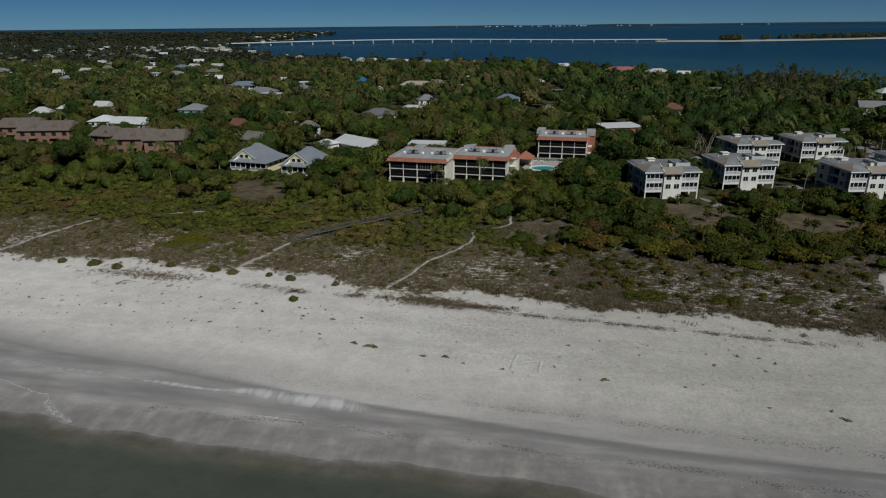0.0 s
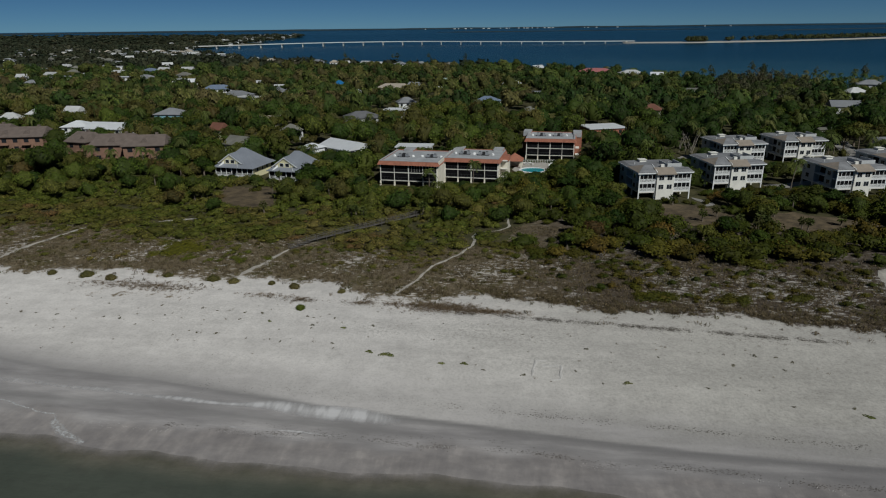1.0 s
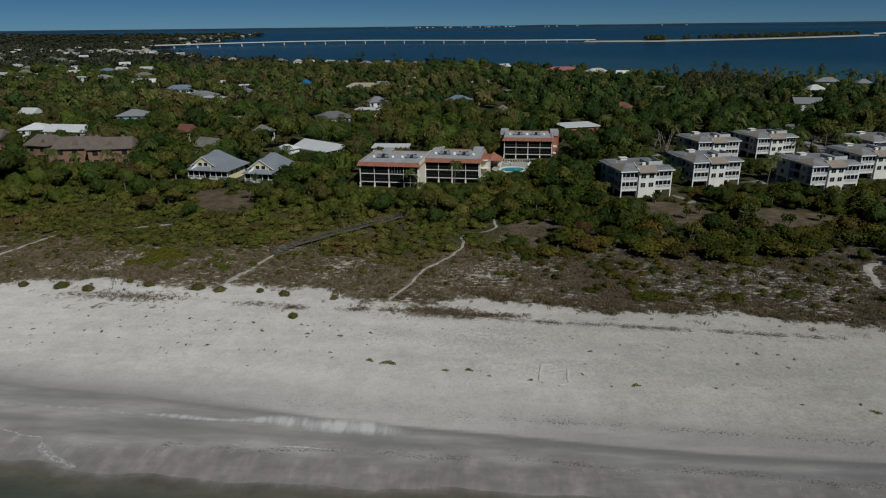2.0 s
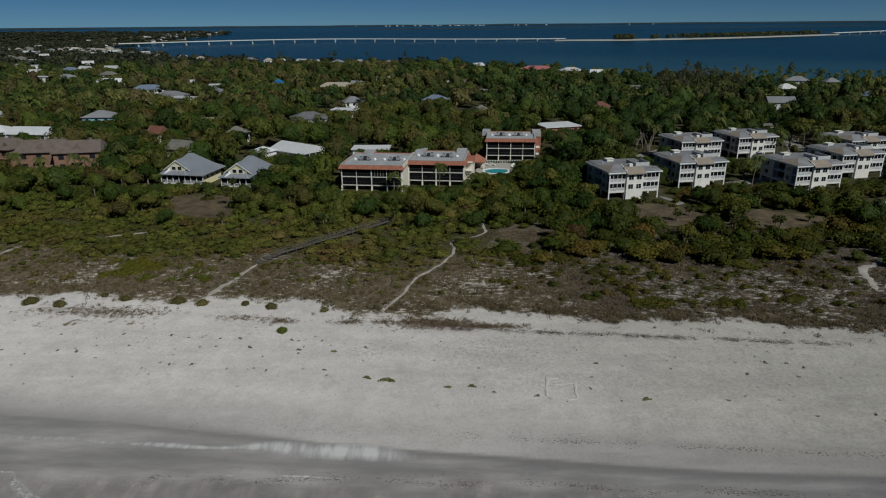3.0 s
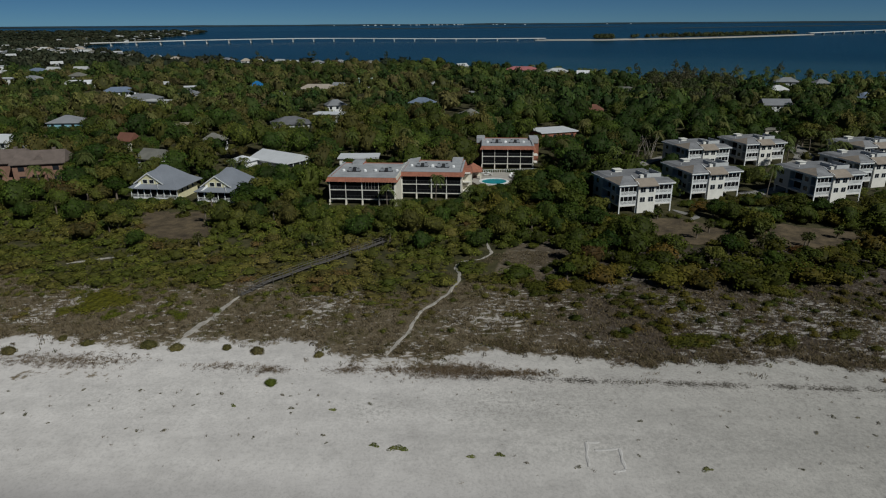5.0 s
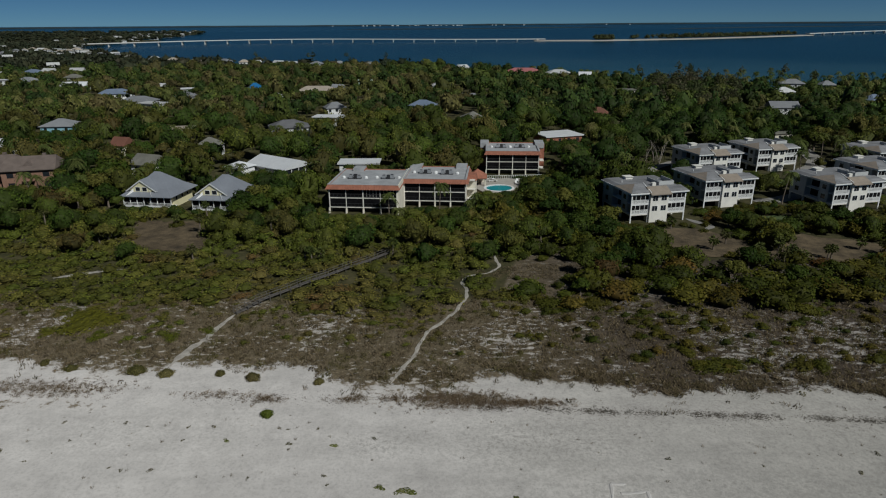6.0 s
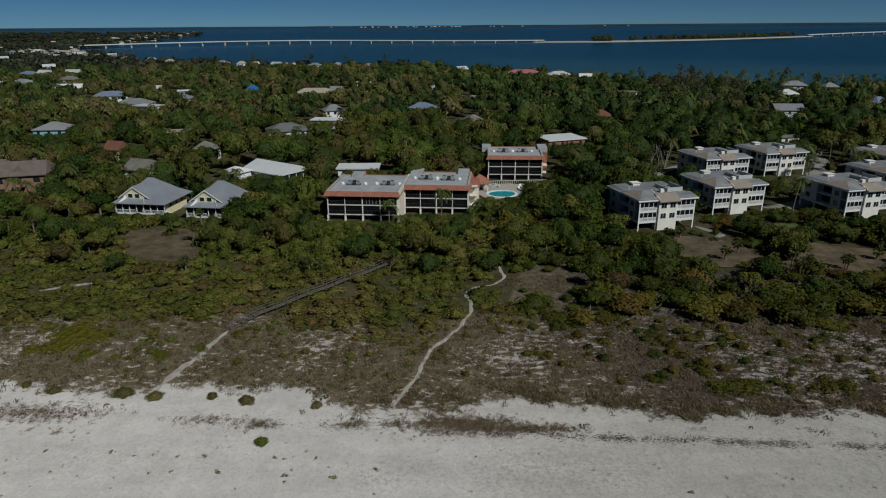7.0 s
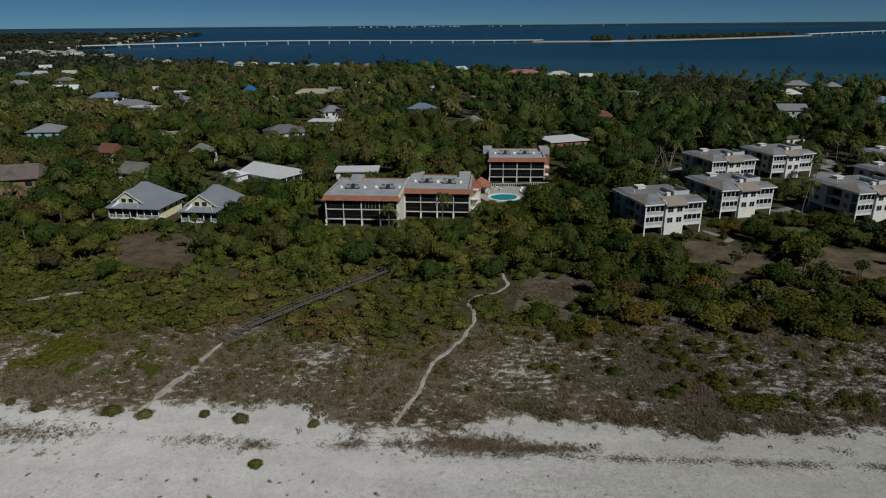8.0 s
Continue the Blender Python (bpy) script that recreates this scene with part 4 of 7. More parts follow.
def roof_kit(roof, z, x, y, seed):
    """A cluster of roof air handlers, dark grilles and white domes."""
    rng = np.random.default_rng(seed)
    part("curb", box_of(x - 1.9, x + 1.9, y - 0.8, y + 0.9, z + 0.004, z + 0.14), M_DARKUNIT, roof)
    for k, dx in enumerate((-1.1, 0.2, 1.2)):
        h = rng.uniform(0.75, 1.05)
        u = part("air_handler", box_of(x + dx - 0.5, x + dx + 0.5, y - 0.45, y + 0.5, z + 0.14, z + 0.14 + h), M_STEEL if k != 1 else M_DARKUNIT, roof, "grey rooftop air handler")
        part("fan_guard", Shape().tube([(x + dx, y, z + 0.14 + h), (x + dx, y, z + 0.22 + h)], [0.38, 0.38], 10), M_DARKUNIT, roof)
    for dx in (-3.2, 3.1):
        part("white_vent", Shape().tube([(x + dx, y + 0.4, z), (x + dx, y + 0.4, z + 0.4), (x + dx, y + 0.4, z + 0.6)], [0.5, 0.48, 0.25], 10), M_WHITE, roof, "white domed roof vent")


def flat_block():
    b = thing("apartment_building", "cream three-storey building with screened balconies and terracotta parapet", "building", pose(-25.4, 205.6, -0.3, 0, 0, -5.5))
    roof, z = wing(b, -9.4, 9.3, 0, 19.5, 4, "roof", [(-6.5, 17.5, 3.2)], (2, 3))
    roof_kit(roof, z, -3.9, 8.2, 1)
    roof_kit(roof, z, 5.4, 8.6, 2)
    roof, z = wing(b, 9.9, 27.3, 7.9, 24.5, 4, "roof", [(9.9, 22.0, 3.4), (23.5, 22.5, 3.2)])
    roof_kit(roof, z, 15.0, 16.0, 3)
    roof_kit(roof, z, 21.3, 15.2, 4)
    part("party_wall", box_of(9.304, 9.896, 0.3, 21, 0, 9.0), M_CREAM, b)
    for k, z in enumerate((0.0, 2.65, 5.25)):
        part("walkway", box_of(27.4, 29.6, 12, 13.6, z + 2.3, z + 2.5), M_SLABW, b)
    part("lift_tower", box_of(27.35, 29.9, 13.7, 17.5, 0, 7.4), M_CREAM, b)
    part("lift_tower_band", box_of(27.1, 30.1, 13.4, 17.8, 7.4, 8.9, 0.3), M_TERRA, b)
    footprint(-25.8, 216, 19, 21, -5.5, 0.25)
    footprint(-6.2, 219.5, 19, 19, -5.5, 0.6)
    return b


def pool_block():
    b = thing("apartment_building", "cream three-storey building with terracotta parapet, beside the pool", "building", pose(19.9, 251.3, -0.3, 0, 0, -4.0))
    roof, z = wing(b, -8.9, 8.9, 0, 16.5, 4, "roof", [(-11.0, 12.5, 3.0), (8.2, 12.0, 3.2)])
    roof_kit(roof, z, -3.9, 7.4, 5)
    roof_kit(roof, z, 2.6, 7.8, 6)
    for z in (2.65, 5.25):
        part("side_balcony", box_of(9.3, 10.6, 2.0, 5.5, z - 0.1, z + 0.1), M_SLABW, b)
    footprint(20.3, 260, 21, 19, -4, 0.3)
    return b


flat_block()
pool_block()

# pool terrace
deck_outline = [(6.4, 231), (8.6, 243.5), (29.6, 245.2), (24.6, 240.5), (20.4, 234.0), (18.0, 228.6), (13, 225.6), (8.6, 226)]
DECK_Z = at(15, 232) + 0.25
terrace = thing("pool_terrace", "pale paved pool terrace behind a low wall", "terrace")
hole = [(13.6 + 4.5 * math.cos(a) , 231.2 + 4.3 * math.sin(a)) for a in [2 * math.pi * k / 28 for k in range(28)]]
def ring_between(outer, inner, z0, z1):
    """Paving with a round opening for the pool."""
    c = np.mean(inner, 0)
    s = Shape()
    v, n = [], len(inner)
    pts = np.array(outer)
    for (x, y) in inner:
        d = np.array([x, y]) - c
        best = None
        for a, b in zip(pts, np.roll(pts, -1, 0)):
            e = b - a
            det = d[0] * -e[1] + d[1] * e[0]
            if abs(det) < 1e-9:
                continue
            r = a - c
            t, u = (r[0] * -e[1] + r[1] * e[0]) / det, (d[0] * r[1] - d[1] * r[0]) / det
            if t > 0 and -1e-6 <= u <= 1 + 1e-6 and (best is None or t > best):
                best = t
        o = c + d * best
        v += [(x, y, z1), (o[0], o[1], z1), (x, y, z0), (o[0], o[1], z0)]
    f = []
    for i in range(n):
        j = (i + 1) % n
        f += [(4 * i, 4 * i + 1, 4 * j + 1, 4 * j), (4 * i + 1, 4 * i + 3, 4 * j + 3, 4 * j + 1), (4 * j, 4 * j + 2, 4 * i + 2, 4 * i)]
    return s.add(v, f)


part("paving", ring_between(deck_outline, hole, DECK_Z - 0.9, DECK_Z), M_PAVER, terrace)
pool = thing("swimming_pool", "small oval turquoise swimming pool with white coping", "pool")
M_POOL = plain("turquoise_pool_water", (0.03, 0.30, 0.34), 0.08, 0.12, 0.3, 2.0, 0.03, 0.0, 0.4)
part("pool_water", Shape().prism(hole, DECK_Z - 0.6, DECK_Z - 0.1), M_POOL, pool)
footprint(13.0, 233, 12, 16, 0, 0.9)
footprint(7.2, 236.6, 7, 7, 0, 0.5)
inner = [(13.6 + 4.0 * math.cos(a), 231.2 + 3.8 * math.sin(a)) for a in [2 * math.pi * k / 28 for k in range(28)]]
outer = [(13.6 + 4.75 * math.cos(a), 231.2 + 4.55 * math.sin(a)) for a in [2 * math.pi * k / 28 for k in range(28)]]
part("coping", ring_between(outer, inner, DECK_Z - 0.3, DECK_Z + 0.07), M_WHITE, pool)
# balustrade wall between the pool and the building, and the low wall round the terrace
fence = thing("pool_fence", "white balustrade along the pool terrace", "fence")
for i in range(34):
    t = i / 33
    x, y = 9.2 + 20.0 * t, 243.2 + 1.4 * t
    part("post", box_of(x - 0.05, x + 0.05, y - 0.05, y + 0.05, DECK_Z, DECK_Z + 1.0), M_WHITE, fence)
part("top_rail", Shape().add([(9, 243.12, DECK_Z + 1.0), (29.4, 244.55, DECK_Z + 1.0), (29.4, 244.67, DECK_Z + 1.0), (9, 243.24, DECK_Z + 1.0), (9, 243.12, DECK_Z + 1.08), (29.4, 244.55, DECK_Z + 1.08), (29.4, 244.67, DECK_Z + 1.08), (9, 243.24, DECK_Z + 1.08)],
                             [(3, 2, 1, 0), (4, 5, 6, 7), (0, 1, 5, 4), (1, 2, 6, 5), (2, 3, 7, 6), (3, 0, 4, 7)]), M_WHITE, fence)
for k in range(9):
    a = thing("sun_lounger", "white sun lounger on the pool paving", "lounger", pose(19.5 + 0.95 * (k % 5) - 9 * (k > 4), 236.5 + 2.6 * (k % 2) + 3.0 * (k > 4), DECK_Z, 0, 0, 20 * k), "pool loungers")
    part("seat", box_of(-0.32, 0.32, -0.9, 0.45, 0.28, 0.36), M_WHITE, a)
    part("backrest", Shape().add([(-0.32, 0.45, 0.3), (0.32, 0.45, 0.3), (0.32, 1.0, 0.85), (-0.32, 1.0, 0.85), (-0.32, 0.5, 0.24), (0.32, 0.5, 0.24), (0.32, 1.05, 0.8), (-0.32, 1.05, 0.8)],
                                 [(0, 1, 2, 3), (7, 6, 5, 4), (0, 4, 5, 1), (2, 6, 7, 3), (1, 5, 6, 2), (3, 7, 4, 0)]), M_WHITE, a)
    for sx in (-0.28, 0.28):
        for sy in (-0.8, 0.4):
            part("leg", box_of(sx - 0.03, sx + 0.03, sy - 0.03, sy + 0.03, 0, 0.28), M_WHITE, a)


def pavilion(x, y, turn):
    p = thing("pavilion", "small open pavilion with terracotta tiled pyramid roof", "pavilion", pose(x, y, at(x, y), 0, 0, turn))
    part("roof", Shape().add([(-3, -3, 3.0), (3, -3, 3.0), (3, 3, 3.0), (-3, 3, 3.0), (0, 0, 5.4), (-3, -3, 2.8), (3, -3, 2.8), (3, 3, 2.8), (-3, 3, 2.8)],
                             [(0, 1, 4), (1, 2, 4), (2, 3, 4), (3, 0, 4), (5, 6, 1, 0), (6, 7, 2, 1), (7, 8, 3, 2), (8, 5, 0, 3), (8, 7, 6, 5)]), M_TERRA, p)
    for sx in (-2.5, 2.5):
        for sy in (-2.5, 2.5):
            part("post", box_of(sx - 0.2, sx + 0.2, sy - 0.2, sy + 0.2, 0, 2.8), M_CREAM, p)
    part("back_wall", box_of(-2.3, 2.3, 2.4, 2.6, 0, 2.6), M_CREAM, p)
    part("arch", Shape().tube([(-5.2, -1.5, 0), (-5.2, -1.5, 2.0), (-4.9, -1.5, 2.7), (-4.2, -1.5, 3.0), (-3.5, -1.5, 2.7), (-3.2, -1.5, 2.0), (-3.2, -1.5, 0)], [0.2] * 7, 6), M_CREAM, p)


pavilion(7.2, 236.6, -4)


def beach_house(x, y, turn, label):
    """Hip-roofed house with a yellow gable over a deep white porch."""
    h = thing("beach_house", label, "house", pose(x, y, at(x, y), 0, 0, turn), "yellow beach houses")
    W, D, ZF, ZE = 6.6, 6.0, 1.0, 3.7
    part("wall", box_of(-W + 0.6, W - 0.4, -D + 1.6, D, 0, ZE + 0.6), M_YELLOW, h)
    deck = part("porch_deck", box_of(-W - 0.7, W + 0.6, -D - 0.9, -D + 1.6, ZF - 0.25, ZF), M_WHITE, h)
    part("lattice", box_of(-W - 0.6, W + 0.5, -D - 0.75, -D + 1.4, 0.0, ZF - 0.254), M_WOOD, deck)
    for i in range(8):
        px = -W - 0.5 + i * (2 * W + 0.9) / 7
        part("porch_post", box_of(px - 0.09, px + 0.09, -D - 0.85, -D - 0.67, ZF, ZE), M_WHITE, h)
    rail(deck, "railing", -W - 0.5, -1.6, -D - 0.76, ZF, 1.0, M_WHITE, 0.4, "white porch railing")
    rail(deck, "railing", 0.6, W + 0.4, -D - 0.76, ZF, 1.0, M_WHITE, 0.4, "white porch railing")
    part("stair", Shape().box(-1.5, 0.5, -D - 1.2, -D - 0.9, 0, 0.66).box(-1.5, 0.5, -D - 1.5, -D - 1.2, 0, 0.33), M_WOOD, deck)
    for px in (-4.6, -2.4, 1.6, 3.8):
        part("porch_door", box_of(px - 0.8, px + 0.8, -D + 1.56, -D + 1.62, ZF, ZE - 0.4), M_GLASSD, h)
    # flared hip roof
    e = 1.1
    o = [(-W - e, -D - 1.6), (W + e, -D - 1.6), (W + e, D + e), (-W - e, D + e)]
    v = [(a, b, ZE) for a, b in o] + [(a, b, ZE + 0.16) for a, b in o]
    mid = [(-W + 1.5, -D + 1.4), (W - 1.5, -D + 1.4), (W - 1.5, D - 1.4), (-W + 1.5, D - 1.4)]
    v += [(a, b, ZE + 1.8) for a, b in mid]
    v += [(-0.9, 0.1, ZE + 5.6), (0.9, 0.1, ZE + 5.6)]
    f = [(3, 2, 1, 0)] + [(i, (i + 1) % 4, 4 + (i + 1) % 4, 4 + i) for i in range(4)] + [(4 + i, 4 + (i + 1) % 4, 8 + (i + 1) % 4, 8 + i) for i in range(4)]
    f += [(8, 9, 13, 12), (9, 10, 13), (10, 11, 12, 13), (11, 8, 12)]
    roof = part("roof", Shape().add(v, f), M_METALROOF, h, "grey standing-seam metal hip roof")
    s = Shape()
    for i in range(34):
        xb = -W - e + 0.2 + i * (2 * (W + e) - 0.4) / 33
        k = (W - 1.5) / (W + e)
        s.add([(xb - 0.03, -D - 1.6, ZE + 0.17), (xb + 0.03, -D - 1.6, ZE + 0.17), (xb * k + 0.03, -D + 1.4, ZE + 1.83), (xb * k - 0.03, -D + 1.4, ZE + 1.83)], [(0, 1, 2, 3)])
    part("seam", s, M_METALROOF, roof)
    # gable
    gx, gw = -1.8, 3.9
    gy = -D + 0.1
    z0, z1 = ZE + 1.0, ZE + 4.0
    gab = part("gable", Shape().add([(gx - gw * 0.55, gy, ZE + 0.9), (gx + gw * 0.55, gy, ZE + 0.9), (gx + gw * 0.9, gy, z0 + 0.7), (gx, gy, z1), (gx - gw * 0.9, gy, z0 + 0.7),
                                     (gx - gw * 0.55, gy + 4, ZE + 0.9), (gx + gw * 0.55, gy + 4, ZE + 0.9), (gx + gw * 0.9, gy + 4, z0 + 0.7), (gx, gy + 4, z1), (gx - gw * 0.9, gy + 4, z0 + 0.7)],
                                    [(0, 1, 2, 3, 4), (9, 8, 7, 6, 5), (0, 5, 6, 1), (1, 6, 7, 2), (2, 7, 8, 3), (3, 8, 9, 4), (4, 9, 5, 0)]), M_YELLOW, h, "pale yellow gable")
    for sgn in (-1, 1):
        part("gable_trim", Shape().add([(gx + sgn * (gw + 0.5), gy - 0.35, z0 + 0.15), (gx, gy - 0.35, z1 + 0.12), (gx, gy - 0.35, z1 + 0.45), (gx + sgn * (gw + 0.8), gy - 0.35, z0 + 0.25),
                                        (gx + sgn * (gw + 0.5), gy + 0.3, z0 + 0.15), (gx, gy + 4.2, z1 + 0.12), (gx, gy + 4.2, z1 + 0.45), (gx + sgn * (gw + 0.8), gy + 0.3, z0 + 0.25)],
                                       [(0, 1, 2, 3), (3, 2, 6, 7), (4, 7, 6, 5), (1, 0, 4, 5), (0, 3, 7, 4)]), M_WHITE, gab)
        part("gable_roof", Shape().add([(gx + sgn * (gw + 0.8), gy - 0.3, z0 + 0.29), (gx, gy - 0.3, z1 + 0.49), (gx, gy + 5.2, z1 + 0.49), (gx + sgn * (gw + 0.8), gy + 2.0, z0 + 0.29)], [(0, 1, 2, 3) if sgn > 0 else (3, 2, 1, 0)]), M_METALROOF, gab)
        wx = gx + sgn * 1.0
        win = part("window", box_of(wx - 0.75, wx + 0.75, gy - 0.06, gy + 0.02, ZE + 1.25, ZE + 2.5), M_WHITE, gab)
        part("pane", box_of(wx - 0.62, wx + 0.62, gy - 0.08, gy - 0.065, ZE + 1.37, ZE + 2.4), M_GLASSD, gab)
        part("sidewall", Shape().add([(gx + sgn * gw * 0.62, gy, ZE + 0.75), (gx + sgn * gw * 0.95, gy - 1.7, ZE + 0.35), (gx + sgn * gw * 0.62, gy, ZE + 1.9), (gx + sgn * (gw * 0.62 + 0.1), gy, ZE + 0.75), (gx + sgn * (gw * 0.95 + 0.1), gy - 1.7, ZE + 0.35), (gx + sgn * (gw * 0.62 + 0.1), gy, ZE + 1.9)],
                                     [(0, 1, 2), (5, 4, 3), (0, 3, 4, 1), (1, 4, 5, 2), (2, 5, 3, 0)]), M_WHITE, gab)
    for py in (-2.5, 0.5, 3.5):
        win = part("side_window", box_of(W - 0.42, W - 0.36, py - 0.5, py + 0.5, 1.9, 3.3), M_WHITE, h)
        part("pane", box_of(W - 0.37, W - 0.35, py - 0.4, py + 0.4, 2.0, 3.2), M_GLASSD, win)
    # dark sheet added from rail to eave in place of the porch's shade
    part("porch_shade", box_of(-W - 0.4, W + 0.3, -D - 0.58, -D - 0.55, ZF + 0.9, ZE - 0.02), M_SCREENSHADE, h, "added dark sheet for the shade inside the porch")
    footprint(x, y, 15.6, 14.5, turn, 1.3)


beach_house(-84.5, 216.6, -8.5, "pale yellow beach house with grey metal hip roof and white porch")
beach_house(-64.0, 212.5, -7.5, "smaller pale yellow beach house with grey metal hip roof")


def brown_block(x, y, turn, w, d):
    """Brown wooden apartment house with a long shingled roof."""
    b = thing("apartment_house", "brown wooden apartment house with brown shingled roof", "building", pose(x, y, at(x, y), 0, 0, turn), "brown apartment houses")
    ze, zr = 6.4, 9.6
    part("wall", box_of(-w / 2, w / 2, -d / 2, d / 2, 0, ze), M_BROWNWALL, b)
    part("roof", Shape().add([(-w / 2 - 0.6, -d / 2 - 0.8, ze), (w / 2 + 0.6, -d / 2 - 0.8, ze), (w / 2 + 0.6, d / 2 + 0.8, ze), (-w / 2 - 0.6, d / 2 + 0.8, ze), (-w / 2 + 0.5, 0.8, zr), (w / 2 - 0.5, 0.8, zr),
                              (-w / 2 - 0.6, -d / 2 - 0.8, ze - 0.25), (w / 2 + 0.6, -d / 2 - 0.8, ze - 0.25), (w / 2 + 0.6, d / 2 + 0.8, ze - 0.25), (-w / 2 - 0.6, d / 2 + 0.8, ze - 0.25)],
                             [(0, 1, 5, 4), (1, 2, 5), (2, 3, 4, 5), (3, 0, 4), (6, 7, 1, 0), (7, 8, 2, 1), (8, 9, 3, 2), (9, 6, 0, 3), (9, 8, 7, 6)]), M_BROWNROOF, b)
    n = max(2, int(w / 4.2))
    for i in range(n):
        wx = -w / 2 + (i + 0.5) * w / n
        for z in (0.9, 4.0):
            part("window", box_of(wx - 0.9, wx + 0.9, -d / 2 - 0.05, -d / 2 + 0.02, z, z + 1.5), M_GLASSD, b)
        if i % 2:
            part("dormer", Shape().add([(wx - 1.6, -d / 2 + 1.2, ze + 0.7), (wx + 1.6, -d / 2 + 1.2, ze + 0.7), (wx, -d / 2 + 1.2, ze + 2.4), (wx, -d / 2 + 5.0, ze + 2.4)], [(0, 1, 2), (1, 3, 2), (0, 2, 3)]), M_BROWNROOF, b)
            part("balcony", box_of(wx - 1.8, wx + 1.8, -d / 2 - 1.4, -d / 2, 3.0, 3.2), M_BROWNWALL, b)
    part("chimney", box_of(w / 2 - 4.4, w / 2 - 3.4, 0.5, 1.5, zr - 0.6, zr + 0.6), M_BROWNROOF, b)
    footprint(x, y, w + 2, d + 2, turn, 1.6)


brown_block(-133.5, 239.0, 14, 15, 11)
brown_block(-147.0, 240.5, 10, 15, 13)
brown_block(-164.0, 245.5, -12, 10, 10)
brown_block(-200.0, 255.0, 12, 22, 12)
brown_block(-221.0, 263.0, 10, 18, 12)

ROOF_COLS = {
    "grey": plain("grey_house_roof", (0.22, 0.225, 0.235), 0.7, 0.15, 0.3, 2, 0.0, per_object=0.15),
    "white": plain("white_house_roof", (0.62, 0.63, 0.64), 0.6, 0.08, 0.3, 2, 0.0, per_object=0.05),
    "pale": plain("pale_house_roof", (0.47, 0.47, 0.46), 0.7, 0.12, 0.3, 2, 0.0, per_object=0.12),
    "dusk": plain("dark_grey_house_roof", (0.13, 0.13, 0.135), 0.8, 0.2, 0.3, 2, 0.0),
    "blue": plain("blue_house_roof", (0.02, 0.14, 0.33), 0.5, 0.1, 0.3, 2, 0.0),
    "slate": plain("slate_blue_roof", (0.16, 0.20, 0.27), 0.6, 0.12, 0.3, 2, 0.0),
    "tan": plain("tan_house_roof", (0.36, 0.31, 0.25), 0.8, 0.15, 0.3, 2, 0.0),
    "red": plain("red_house_roof", (0.17, 0.075, 0.05), 0.8, 0.15, 0.3, 2, 0.0),
    "pink": plain("pink_house_roof", (0.36, 0.13, 0.13), 0.8, 0.1, 0.3, 2, 0.0),
    "mint": plain("mint_house_roof", (0.36, 0.46, 0.40), 0.7, 0.1, 0.3, 2, 0.0),
    "olive": plain("weathered_house_roof", (0.17, 0.165, 0.14), 0.8, 0.2, 0.3, 2, 0.0),
}
M_CYAN = plain("turquoise_siding", (0.27, 0.50, 0.58), 0.7, 0.08, 0.5, 5, 0.0)
WALLS = {"white": M_WHITE, "cyan": M_CYAN, "cream": M_CREAM, "brick-red": M_TERRA}
ROOF_WORDS = {"grey": "grey shingled", "white": "white metal", "pale": "pale grey", "blue": "bright blue", "dusk": "dark grey shingled", "slate": "slate blue", "tan": "tan tiled", "red": "red tiled", "pink": "pink-red tiled", "mint": "pale green metal", "olive": "weathered brown-grey"}


def cottage(x, y, w, d, style, roof_col, wall_col, ze=5.0, rise=2.6, turn=0.0, allow=3.2):
    """A house among the trees: gable, hip or flat roof, windows on the sides that face out."""
    h = thing("house", f"{wall_col} house with {ROOF_WORDS[roof_col]} {style} roof among trees".replace("cyan", "turquoise"), "house", pose(x, y, at(x, y), 0, 0, turn), "houses among the trees")
    wall, rm = WALLS[wall_col], ROOF_COLS[roof_col]
    W, D, e = w / 2, d / 2, 0.6
    part("wall", box_of(-W, W, -D, D, 0, ze), wall, h)
    o = [(-W - e, -D - e, ze), (W + e, -D - e, ze), (W + e, D + e, ze), (-W - e, D + e, ze)]
    under = [(a, b, c - 0.2) for a, b, c in o]
    skirt = [(4, 5, 1, 0), (5, 6, 2, 1), (6, 7, 3, 2), (7, 4, 0, 3), (7, 6, 5, 4)]
    if style == "flat":
        part("roof", box_of(-W - e, W + e, -D - e, D + e, ze + 0.002, ze + 0.45), rm, h)
    elif style == "hip":
        r = max(0.2, W - D) if W > D else 0.2
        part("roof", Shape().add(o + under + [(-r, 0, ze + rise), (r, 0, ze + rise)], skirt + [(0, 1, 9, 8), (1, 2, 9), (2, 3, 8, 9), (3, 0, 8)]), rm, h)
    else:
        part("roof", Shape().add(o + under + [(-W - e, 0, ze + rise), (W + e, 0, ze + rise)], skirt + [(0, 1, 9, 8), (1, 2, 9), (2, 3, 8, 9), (3, 0, 8)]), rm, h)
    n = max(2, int(w / 3.6))
    for i in range(n):
        wx = -W + (i + 0.5) * w / n
        part("window", box_of(wx - 0.65, wx + 0.65, -D - 0.04, -D + 0.02, ze - 2.1, ze - 0.7), M_GLASSD, h)
    footprint(x, y, w + 2, d + 2, turn, allow)
    return h


